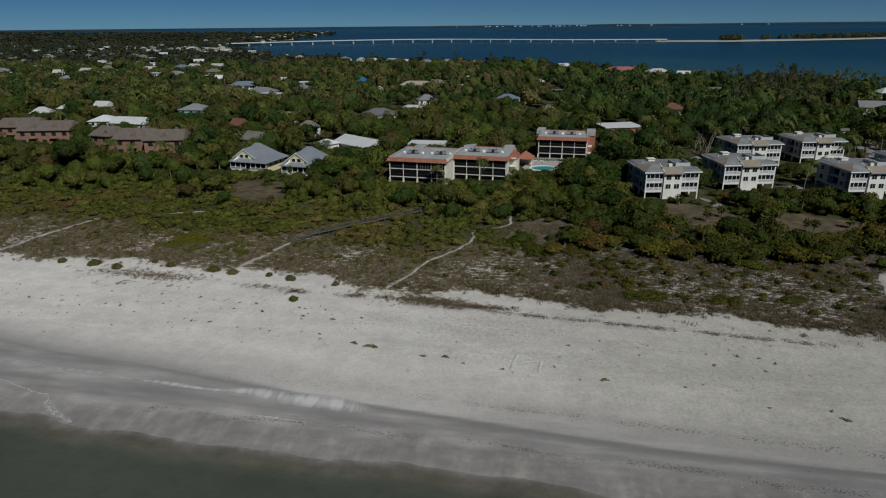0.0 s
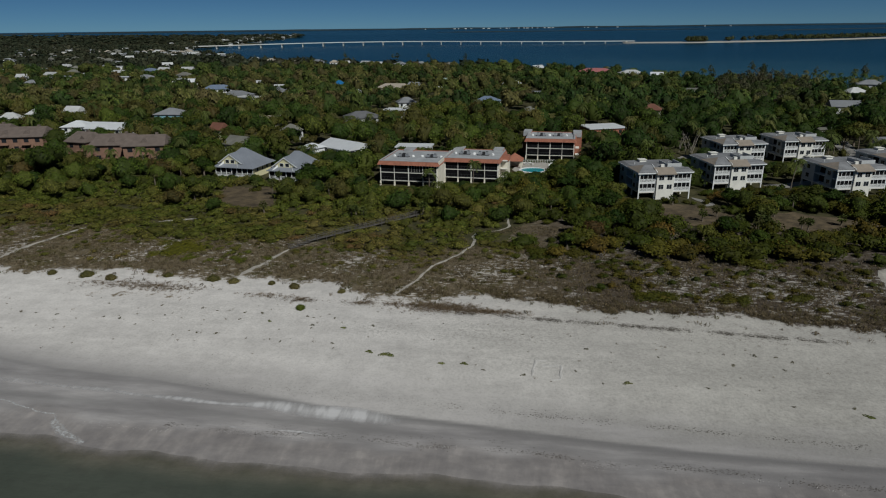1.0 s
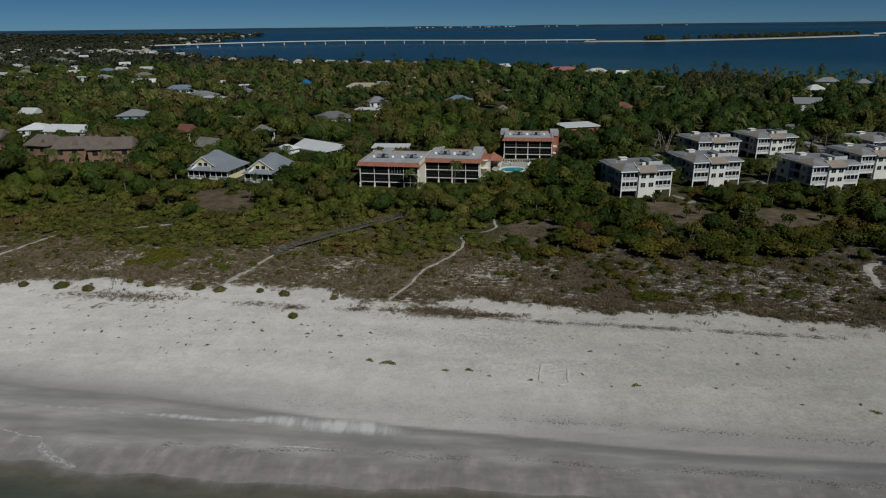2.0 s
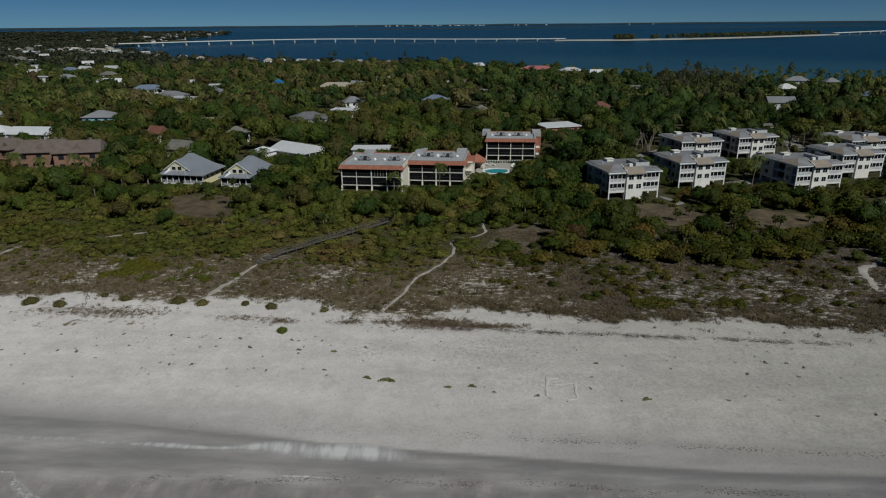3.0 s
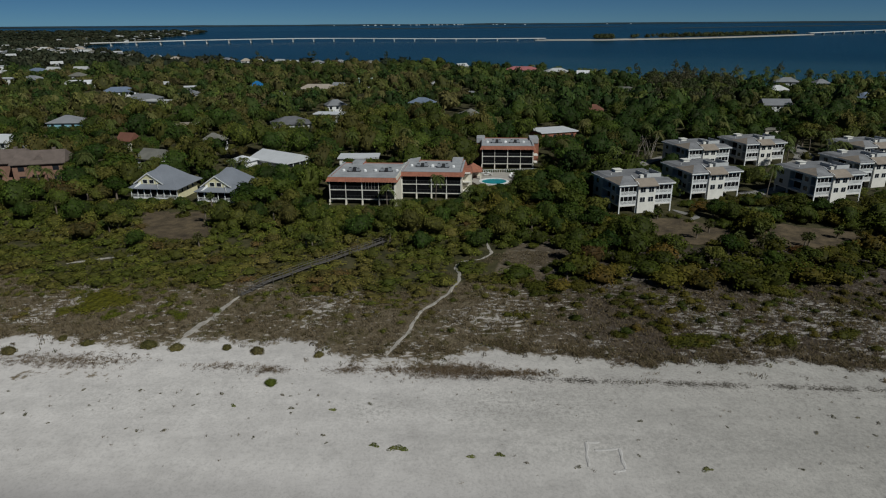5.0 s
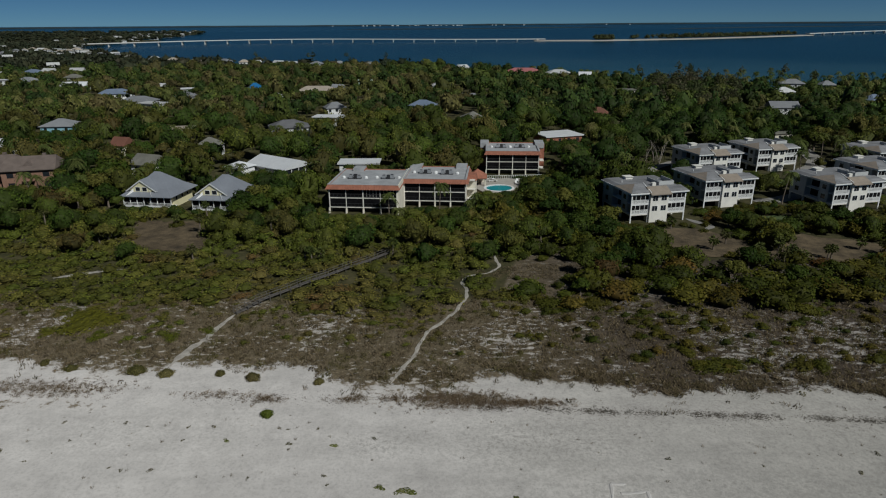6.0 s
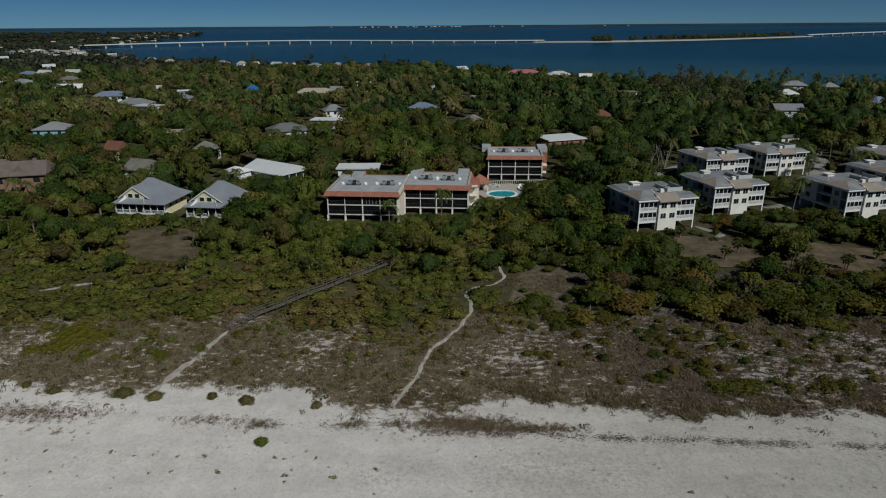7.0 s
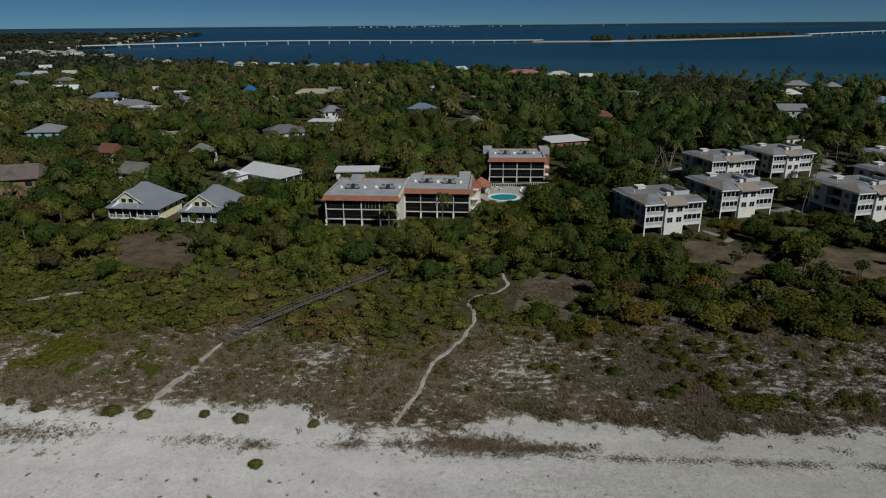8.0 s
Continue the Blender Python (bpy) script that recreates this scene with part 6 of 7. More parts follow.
# open ground: lawns, roads, paths, terrace
def inside(x, y, outline):
    hit = np.zeros(np.shape(x), bool)
    pts = list(outline)
    for (ax, ay), (bx, by) in zip(pts, pts[1:] + pts[:1]):
        cross = (ay > y) != (by > y)
        with np.errstate(divide="ignore", invalid="ignore"):
            hit ^= cross & (x < (bx - ax) * (y - ay) / (by - ay + 1e-12) + ax)
    return hit


def near_line(x, y, pts, w):
    d = np.full(np.shape(x), 1e9)
    for (ax, ay), (bx, by) in zip(pts, pts[1:]):
        ex, ey = bx - ax, by - ay
        t = np.clip(((x - ax) * ex + (y - ay) * ey) / (ex * ex + ey * ey), 0, 1)
        d = np.minimum(d, np.hypot(x - ax - t * ex, y - ay - t * ey))
    return d < w


def open_to(x, y, r):
    """How high a plant of radius r may stand here: nought on open ground, low where a house looks out over it."""
    h = np.full(np.shape(x), 99.0)
    for pts, *_ in LAWNS:
        h = np.where(inside(x, y + 4.0, pts), np.minimum(h, 1.4), h)
        h = np.where(inside(x, y, pts), 0, h)
    h = np.where(inside(x, y, deck_outline), 0, h)
    for pts, w in PATHS:
        h = np.where(near_line(x, y, pts, w / 2 + 0.45 * r), 0, h)
        h = np.where(near_line(x, y - 2.0, pts, w / 2 + 0.3), np.minimum(h, 1.0), h)
    for pts, w in ROADS:
        if pts[0][0] != 118:
            h = np.where(near_line(x, y + 7.0, pts, w / 2 + 5.0), np.minimum(h, 2.0), h)
        h = np.where(near_line(x, y + 4.0, pts, w / 2 + 2.0), np.minimum(h, 2.6), h)
        h = np.where(near_line(x, y, pts, w / 2 + 0.7 * r), 0, h)
    for pts in HOLLOWS:
        h = np.where(inside(x, y, pts), 0.25, h)
    bw = [(-40.6, 140.4), (-15.6, 173.0)]
    h = np.where(near_line(x, y, bw, 0.7 + 0.35 * r), 0, h)
    h = np.where(near_line(x, y + 2.5, bw, 2.2), np.minimum(h, 1.55), h)
    for cx, cy, hw, hd, a, allow in FOOT:
        c, s = math.cos(a), math.sin(a)
        u, v = (x - cx) * c + (y - cy) * s, -(x - cx) * s + (y - cy) * c
        h = np.where((np.abs(u) < hw + 0.6 * r) & (np.abs(v) < hd + 0.6 * r), 0, h)
        # glade towards the water
        k = (cy - hd - 30) / np.maximum(y - 30, 1)
        gap = cy - hd - y
        front = (np.abs((x * k - cx)) < hw + 0.3 + 0.45 * r) & (gap > 0) & (gap < 45)
        h = np.where(front, np.minimum(h, allow + 0.26 * gap * (130 / np.maximum(cy - 40, 130))), h)
    return h


def scatter(rng, x0, x1, y0, y1, step, jitter=0.5):
    X, Y = np.meshgrid(np.arange(x0, x1, step), np.arange(y0, y1, step))
    x = X.ravel() + rng.uniform(-jitter, jitter, X.size) * step
    y = Y.ravel() + rng.uniform(-jitter, jitter, X.size) * step
    keep = (x > -1.06 * y - 10) & (x < 0.80 * y + 30)
    return x[keep], y[keep]


def plant(rng, kinds, x, y, radius, tall, tint, low=0.5):
    """Rows for joined(): heights cut down to what the place allows, none where it is open."""
    cap = open_to(x, y, radius)
    hh = np.minimum(tall, cap)
    z = height(x, y) + np.where(y > 1000, far_rise(x, y), 0)
    out = []
    for i in np.nonzero((hh > low) & (coast(x) - y > 4))[0]:
        r = radius[i] * min(1.0, 0.55 + 0.45 * hh[i] / tall[i])
        out.append((kinds[int(rng.integers(len(kinds)))], x[i], y[i], z[i] - 0.08 * hh[i], r, hh[i] * 1.12, rng.uniform(0, 6.28), tint[i]))
    return out


def stand(rng, x0, x1, y0, y1, n, sizes, share, gap=0.74):
    """Crowns of very different size side by side: large ones first, small ones in what is left between them."""
    x, y = rng.uniform(x0, x1, n), rng.uniform(y0, y1, n)
    keep = (x > -1.06 * y - 10) & (x < 0.80 * y + 30)
    x, y = x[keep], y[keep]
    kind = rng.choice(len(sizes), len(x), p=share)
    lo, hi = np.array(sizes, float).T
    r = rng.uniform(lo[kind], hi[kind])
    order = np.argsort(-r)
    cell, cells, kept = 2 * r.max(), {}, []
    for i in order:
        cx, cy = int(x[i] // cell), int(y[i] // cell)
        near = [j for a in (-1, 0, 1) for b in (-1, 0, 1) for j in cells.get((cx + a, cy + b), ())]
        if near:
            j = np.array(near)
            if np.any((x[j] - x[i]) ** 2 + (y[j] - y[i]) ** 2 < (gap * (r[j] + r[i])) ** 2):
                continue
        cells.setdefault((cx, cy), []).append(i)
        kept.append(i)
    k = np.array(sorted(kept))
    return x[k], y[k], r[k]


P_RNG = np.random.default_rng(21)


def colony(x, y, s):
    """Plants of one kind grow in uneven patches: one number from 0 to 1 for each patch of about s metres."""
    i = np.floor(x / s + 0.6 * np.sin(y / s * 1.1) + 0.25 * np.sin(y / s * 3.7))
    j = np.floor(y / s * 1.2 + 0.6 * np.sin(x / s * 0.9) + 0.25 * np.sin(x / s * 4.1))
    h = np.sin(i * 127.1 + j * 311.7) * 43758.5453
    return h - np.floor(h)


# dune grass and dry tufts between beach and shrubs
x, y = scatter(P_RNG, -135, 120, 104, 165, 0.66)
grow = (ease(-1.5, 4.0, y - dune_edge(x) + 1.5 * waves(x, y, 0.6, 9)) + 0.04 * ease(-6, -1, y - dune_edge(x))) * ease(12, -1, y - shrub_edge(x))
bare = 0.5 + 0.5 * waves(x, y, 0.42, 5) + 0.35 * waves(x, y, 1.3, 7)
keep = (P_RNG.uniform(0, 1, len(x)) < grow * 0.85) & (bare + P_RNG.normal(0, 0.18, len(x)) < 0.76 + 0.2 * ease(5, 0, y - dune_edge(x)))
x, y = x[keep], y[keep]
TUFT, CUSHION = [], []
for k in range(6):
    v, f = [], []
    for b in range(15):
        a, lean = T_RNG.uniform(0, 6.28), T_RNG.uniform(0.2, 0.9)
        cx, cy, h = T_RNG.normal(0, 0.42), T_RNG.normal(0, 0.42), T_RNG.uniform(0.4, 1.1)
        dx, dy, w = math.cos(a), math.sin(a), T_RNG.uniform(0.03, 0.07)
        n = len(v)
        v += [(cx - dy * w, cy + dx * w, 0), (cx + dy * w, cy - dx * w, 0), (cx + dx * lean * h + dy * w * 0.6, cy + dy * lean * h - dx * w * 0.6, h * 0.75), (cx + dx * lean * h - dy * w * 0.6, cy + dy * lean * h + dx * w * 0.6, h * 0.75)]
        f.append((n, n + 1, n + 2, n + 3))
    TUFT.append((np.array(v), np.array(f)))
for k in range(10):
    CUSHION.append(foliage_shell(T_RNG, 26, [(T_RNG.normal(0, 0.2), T_RNG.normal(0, 0.2), 0.2, 0.6), (T_RNG.normal(0, 0.4), T_RNG.normal(0, 0.4), 0.15, 0.4)], 0.15, 0.8, 0.1))
size = P_RNG.uniform(0.42, 0.85, len(x))
joined("dune_grass", plant(P_RNG, TUFT + CUSHION[:2], x, y, size, size * P_RNG.uniform(0.5, 0.95, len(x)), np.where(colony(x, y, 3.1) > 0.78, P_RNG.uniform(0, 1, len(x)) ** 4 * 0.3, P_RNG.uniform(0.25, 0.85, len(x))), 0.12), M_DRY, "dry grey-brown dune grass with bare sand between", "dune grass")

# olive grass along the dune's seaward edge
rows = []
for k in range(1900):
    a = P_RNG.uniform(-14, 75)
    b = float(dune_edge(a)) + 0.4 + abs(P_RNG.normal(0, 2.2))
    if colony(a, b, 2.6) > 0.42 and not near_line(np.array([a]), np.array([b]), PATHS[1][0], 0.7)[0]:
        s = P_RNG.uniform(0.4, 1.0)
        rows.append((TUFT[int(P_RNG.integers(6))], a, b, at(a, b), s, s * 0.55, P_RNG.uniform(0, 6), P_RNG.uniform(0.1, 0.8)))
joined("fringe_grass", rows, M_DRY, "olive-brown grass along the seaward dune edge", "dune grass")

# dry grass of the open hollows
rows = []
for pts in HOLLOWS:
    x, y = scatter(P_RNG, 0, 66, 150, 168, 0.7)
    for a, b in zip(x, y):
        if inside(a, b, pts) and P_RNG.uniform() < 0.75 and not near_line(np.array([a]), np.array([b]), PATHS[1][0], 0.6)[0]:
            s = P_RNG.uniform(0.4, 0.8)
            rows.append((TUFT[int(P_RNG.integers(6))], a, b, at(a, b), s, s * 0.7, P_RNG.uniform(0, 6), P_RNG.uniform(0.2, 0.9)))
joined("hollow_grass", rows, M_DRY, "dry brown grass in the open dune hollows", "dune grass")

# green low mounds in the dune grass
x, y = scatter(P_RNG, -130, 115, 112, 165, 1.7)
grow = ease(3, 9, y - dune_edge(x)) * ease(8, 0, y - shrub_edge(x))
keep = P_RNG.uniform(0, 1, len(x)) < grow * (0.05 + 0.4 * ease(0.0, 0.7, waves(x, y, 0.16, 3)) + 0.5 * ease(-12, 2, y - shrub_edge(x)) * (1 - 0.5 * ease(0, 15, x)) + 0.04 * ease(0, 15, x))
x, y = x[keep], y[keep]
size = P_RNG.uniform(0.5, 1.3, len(x)) * (1 + 0.35 * ease(0, 15, x))
low_mounds = plant(P_RNG, BUSH, x, y, size, size * P_RNG.uniform(0.4, 0.75, len(x)), P_RNG.uniform(0.25, 0.8, len(x)) - 0.12 * ease(0, 15, x), 0.2)
joined("dune_shrubs", [r for r in low_mounds if r[1] < 6], M_SHRUB, "low green and olive dune shrubs", "shrubs")

joined("heath_shrubs", [r for r in low_mounds if r[1] >= 6], M_GRAPE, "low dark olive shrubs in the grey dune heath", "shrubs")

# closed coastal shrubs: a fine low mass in the west, larger sea-grape clumps with bare ground between in the east
x, y, size = stand(P_RNG, -190, 16, 122, 206, 30000, [(1.9, 2.7), (1.2, 1.9), (0.7, 1.2)], [0.2, 0.4, 0.4], 0.56)
keep = P_RNG.uniform(0, 1, len(x)) < ease(-2, 5, y - shrub_edge(x)) * (0.97 - 0.25 * (colony(x, y, 8.0) < 0.12)) * ease(16, 8, x)
x, y, size = x[keep], y[keep], size[keep]
deep = ease(12, 40, y - shrub_edge(x))
tall = size * P_RNG.uniform(0.55, 0.9, len(x)) * (0.72 + 0.55 * deep) * (0.8 + 0.5 * colony(x + 15, y, 6.5))
tint = np.clip(0.48 + 0.34 * (colony(x, y, 5.5) - 0.5) + 0.16 * waves(x, y, 0.07, 8) + P_RNG.normal(0, 0.09, len(x)) - 0.16 * deep + 0.3 * (colony(x, y + 9, 4.0) > 0.93), 0, 0.9)
joined("coastal_shrubs", plant(P_RNG, BUSH, x, y, size, tall, tint, 0.3), M_SHRUB, "dense green and olive coastal shrubs behind the dune", "shrubs")
x, y, size = stand(P_RNG, 4, 140, 124, 246, 9000, [(2.8, 4.2), (1.7, 2.8), (0.8, 1.6)], [0.25, 0.4, 0.35], 0.62)
keep = ((y < 206) | (x < 62)) & (P_RNG.uniform(0, 1, len(x)) < ease(-1, 5, y - shrub_edge(x) - 0.8 * size) * ease(4, 12, x) * (1 - 0.75 * (colony(x, y, 7.5) < 0.24) * ease(55, 35, y - shrub_edge(x))))
x, y, size = x[keep], y[keep], size[keep]
tall = size * P_RNG.uniform(0.7, 1.05, len(x)) * (0.9 + 0.3 * ease(6, 30, y - shrub_edge(x)))
tint = np.clip(0.36 + 0.34 * (colony(x, y, 6.0) - 0.5) + P_RNG.normal(0, 0.10, len(x)) + 0.32 * (colony(x, y + 9, 6.5) > 0.86), 0, 0.9)
joined("sea_grape", plant(P_RNG, GRAPE, x, y, size, tall, tint, 0.35), M_GRAPE, "rounded sea-grape clumps with bare ground between", "shrubs")

# taller thicket before the houses
x, y, size = stand(P_RNG, -190, 150, 150, 240, 5000, [(2.6, 3.8), (1.6, 2.6)], [0.45, 0.55], 0.80)
keep = P_RNG.uniform(0, 1, len(x)) < 0.9 * ease(20, 40, y - shrub_edge(x)) * (0.45 + 0.55 * (colony(x, y, 11.0) > 0.35)) + 0.3 * ease(0.2, 0.8, waves(x, y, 0.08, 6)) * ease(12, 25, y - shrub_edge(x))
x, y, size = x[keep], y[keep], size[keep]
tall = size * P_RNG.uniform(1.1, 1.6, len(x))
tint = np.clip(0.30 + 0.5 * (colony(x, y, 7.0) - 0.5) + P_RNG.normal(0, 0.12, len(x)) + 0.08 * ease(0, -60, x), 0, 0.9)
joined("thicket", plant(P_RNG, FINE, x, y, size, tall, tint, 0.8), M_LEAF, "dense sea-grape and palmetto thicket before the buildings", "thicket")

# woods of the island: broad evergreens, looser brownish trees and undergrowth
x, y, size = stand(P_RNG, -330, 300, 202, 350, 22000, [(4.4, 6.6), (2.9, 4.4), (1.7, 2.9), (1.0, 1.7)], [0.10, 0.22, 0.28, 0.40], 0.78)
low = size < 1.7
joined("undergrowth", plant(P_RNG, UNDER, x[low], y[low], size[low] * 1.25, size[low] * P_RNG.uniform(1.3, 2.2, int(low.sum())), np.clip(P_RNG.uniform(0.05, 0.6, int(low.sum())) - 0.12 * ease(-30, 60, x[low]), 0, 1), 0.5), M_LEAF, "green and olive undergrowth between the trees", "undergrowth")
x, y, size = x[~low], y[~low], size[~low]
tall = 2.0 + 1.2 * size + P_RNG.uniform(-0.6, 1.8, len(x)) + 1.2 * waves(x, y, 0.05, 2)
kind = P_RNG.uniform(0, 1, len(x)) + 0.5 * (colony(x, y, 26.0) - 0.5) + 0.14 * ease(40, -60, x)
tint = np.clip(np.where(kind < 0.62, P_RNG.uniform(0.0, 0.46, len(x)), P_RNG.choice([0.42, 0.50, 0.58, 0.66, 0.74], len(x))) + P_RNG.normal(0, 0.05, len(x)) - 0.16 * ease(-30, 60, x), 0, 0.97)
green = kind < 0.62
joined("near_woods", plant(P_RNG, FINE, x[green], y[green], size[green], tall[green], tint[green], 0.9), M_LEAF, "dense dark green broad-leaved trees round the houses", "woods")
joined("near_brown_woods", plant(P_RNG, LOOSE, x[~green], y[~green], size[~green], tall[~green], tint[~green], 0.9), M_LEAF, "loose olive and brownish trees round the houses", "woods")
x, y, size = stand(P_RNG, -780, 560, 350, 720, 20000, [(5.6, 8.2), (3.8, 5.6), (2.3, 3.8)], [0.14, 0.36, 0.50], 0.74)
tall = (2.2 + 1.1 * size + P_RNG.uniform(-0.6, 1.6, len(x)) + 1.6 * waves(x, y, 0.035, 2)) * (1 - 0.4 * ease(30, 170, x) * ease(430, 520, y))
kind = P_RNG.uniform(0, 1, len(x)) + 0.6 * (colony(x, y, 40.0) - 0.5) + 0.12 * ease(60, -100, x)
tint = np.clip(np.where(kind < 0.64, P_RNG.uniform(0.0, 0.40, len(x)), P_RNG.choice([0.42, 0.50, 0.58, 0.66, 0.72], len(x))) + P_RNG.normal(0, 0.05, len(x)) - 0.18 * ease(-60, 80, x), 0, 0.97)
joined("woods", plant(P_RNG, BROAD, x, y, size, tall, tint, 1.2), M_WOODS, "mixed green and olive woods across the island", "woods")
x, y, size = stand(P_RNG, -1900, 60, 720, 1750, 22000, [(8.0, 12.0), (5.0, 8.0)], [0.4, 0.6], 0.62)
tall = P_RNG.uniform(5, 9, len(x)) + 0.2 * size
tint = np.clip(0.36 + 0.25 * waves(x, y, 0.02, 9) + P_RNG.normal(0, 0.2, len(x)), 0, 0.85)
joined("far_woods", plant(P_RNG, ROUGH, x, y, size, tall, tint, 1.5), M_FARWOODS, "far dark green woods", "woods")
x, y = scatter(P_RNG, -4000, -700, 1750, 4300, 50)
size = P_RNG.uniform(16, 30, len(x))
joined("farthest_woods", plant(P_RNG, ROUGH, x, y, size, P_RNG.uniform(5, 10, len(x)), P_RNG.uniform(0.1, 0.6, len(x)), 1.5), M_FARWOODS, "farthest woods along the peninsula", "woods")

# casuarina grove by the bay
x, y, size = stand(P_RNG, 60, 215, 370, 560, 700, [(4.0, 6.0)], [1.0], 0.55)
keep = (y < coast(x) - 8) & (x > 0.315 * y - 12) & (x < 0.435 * y - 10) & (colony(x, y, 16.0) > 0.25)
x, y, size = x[keep], y[keep], size[keep]
rows = plant(P_RNG, SPIRE, x, y, size, P_RNG.uniform(8, 14, len(x)), P_RNG.uniform(0, 1, len(x)), 3)
x = np.r_[P_RNG.uniform(-235, -60, 16), P_RNG.uniform(150, 280, 10)]
y = coast(x) - P_RNG.uniform(10, 60, 26)
rows += plant(P_RNG, SPIRE, x, y, P_RNG.uniform(3.0, 5.0, 26), P_RNG.uniform(12, 19, 26), P_RNG.uniform(0, 0.6, 26), 3)
joined("casuarina_grove", rows, M_PINE, "tall feathery grey-green casuarinas by the bay", "woods")
isl = np.random.default_rng(8)
rows = []
for k in range(420):
    x = isl.choice([isl.uniform(420, 470), isl.uniform(520, 1130), isl.uniform(640, 1000)])
    yc = float(np.interp(x, [255, 430, 705, 1190], [1858, 1838, 1940, 2180])) + isl.uniform(6, 26)
    rows.append((ROUGH[int(isl.integers(6))], x, yc, 1.5 + float(far_rise(x, yc)), isl.uniform(5, 10), isl.uniform(7, 14), isl.uniform(0, 6), isl.uniform(0, 0.5)))
joined("island_trees", rows, M_PINE, "dark trees along the causeway island", "trees")


# ---- single trees and palms ----
def palm_thing(name, crown, kind_mesh, trunk_h, lean, label, group, x, y, turn=0.0, r=0.17):
    z = at(x, y)
    p = thing(name, label, "palm", pose(x, y, z, 0, 0, turn), group)
    pts = [(lean * (s ** 1.6), 0, trunk_h * s) for s in np.linspace(0, 1, 6)]
    part("trunk", Shape().tube(pts, [r * 1.35, r * 1.1, r, r * 0.95, r * 0.9, r * 0.95], 7), M_BARK, p)
    c = new("crown", kind_mesh)
    c.parent = p
    c.location = (lean, 0, trunk_h)
    return p


fan_meshes = [mesh_of("fan_crown", c, M_PALM, 0.35 + 0.2 * k) for k, c in enumerate(FAN_CROWNS)]
palm_meshes = [mesh_of("frond_crown", c, M_PALM, 0.3 + 0.15 * k) for k, c in enumerate(PALM_CROWNS)]
SABALS = [(-31.9, 165.8, 3.2), (-30.2, 166.5, 2.6), (-33.6, 167.2, 2.9), (-15.2, 170.5, 3.6), (68, 168, 3.4), (65.5, 160.5, 3.6), (67.2, 161.2, 4.0), (69.3, 160.2, 3.2), (75.7, 162.7, 3.6), (78.5, 166, 2.6), (63.0, 165.5, 3.0),
          (-63.0, 187, 4.3), (-64.8, 197.5, 4.6), (-71.4, 193.4, 2.6), (-82, 183.5, 3.6), (-84, 180.0, 3.0), (56.0, 172.5, 2.4)] + [
    (60.5, 176.5, 2.2), (51.8, 187.8, 2.2), (88.5, 172.0, 2.0), (92.0, 169.0, 2.4), (82.5, 186.5, 3.0),
          (-100, 196, 4.0), (-104, 193, 4.4), (-109, 199, 4.2), (-113, 196, 3.6), (-58, 168, 3.0), (18.5, 178, 3.4), (30.5, 172, 3.0), (24, 189, 3.6), (40.2, 163, 2.6), (46.5, 158, 2.4), (-45.5, 186.5, 4.4), (-43.8, 188, 3.8)]
for n, (x, y, h) in enumerate(SABALS):
    palm_thing("cabbage_palm", None, fan_meshes[n % 3], h, 0.3 * ((n * 7) % 5 - 2) / 2, "cabbage palm with a shaggy round grey-green crown", "cabbage palms", x, y, n * 73)
COCOS = [(-4.9, 203.6, 8.4), (-18.2, 201.2, 6.2), (-14.2, 201.0, 2.6), (5.0, 209.5, 4.0), (3.2, 208.0, 2.4), (33.0, 247.5, 4.6), (114.5, 246.0, 8.0), (-112, 226, 6.2), (-106, 229, 5.6), (-117.5, 222, 6.4), (-139.5, 226, 6.0),
         (-70, 241.5, 6.0), (-73.5, 243.5, 5.0), (-66, 325, 6.5), (-75, 322, 6.2), (-79, 324, 5.6), (-58, 323, 6.0), (-49, 229, 5.6), (-45, 231, 5.0), (-100, 236, 5.6)] + [
    (-97, 240, 6.4), (80.5, 226, 6.4), (90.5, 210, 9.0), (132, 246, 8.5), (128.5, 244, 8.0), (-150, 229, 7.0), (-155, 231, 6.5), (-160, 228, 6.0), (-129, 228, 6.4), (-126.5, 228.5, 5.8), (5.0, 266, 6.0), (-1.5, 262, 6.5), (-120, 320, 7), (-113, 318, 7), (122, 262, 8), (133.0, 253.6, 9.5), (134.6, 248.0, 8.0), (137.1, 266.5, 9.0), (137.8, 274.0, 8.5), (126.1, 267.0, 7.0)]
for n, (x, y, h) in enumerate(COCOS):
    palm_thing("coconut_palm", None, palm_meshes[n % 3], h, 0.5 + 0.4 * (n % 3), "tall palm with arched green fronds", "frond palms", x, y, n * 97, 0.14)

# palm heads that stand out of the woods
x, y = scatter(P_RNG, -420, 380, 236, 660, 15)
keep = P_RNG.uniform(0, 1, len(x)) < 0.25 + 0.5 * (colony(x, y, 45.0) > 0.45) - 0.2 * ease(430, 560, y)
x, y = x[keep], y[keep]
rows = [(TALL_PALMS[int(P_RNG.integers(4))], a, b, float(height(a, b)) + h, 1.1, 1.1, P_RNG.uniform(0, 6), P_RNG.uniform(0, 1))
        for a, b, h in zip(x, y, P_RNG.uniform(8.0, 12.5, len(x))) if open_to(np.array([a]), np.array([b]), np.array([2.0]))[0] > h]
x = P_RNG.uniform(-70, 330, 70)
y = coast(x) - P_RNG.uniform(6, 30, 70)
rows += [(TALL_PALMS[int(P_RNG.integers(4))], a, b, float(height(a, b)) + h, 1.15, 1.15, P_RNG.uniform(0, 6), P_RNG.uniform(0, 0.5)) for a, b, h in zip(x, y, P_RNG.uniform(5.0, 9.0, 70)) if open_to(np.array([a]), np.array([b]), np.array([2.0]))[0] > h]
joined("woodland_palm_heads", rows, M_PALM, "scattered palm heads rising from the woods", "palms")


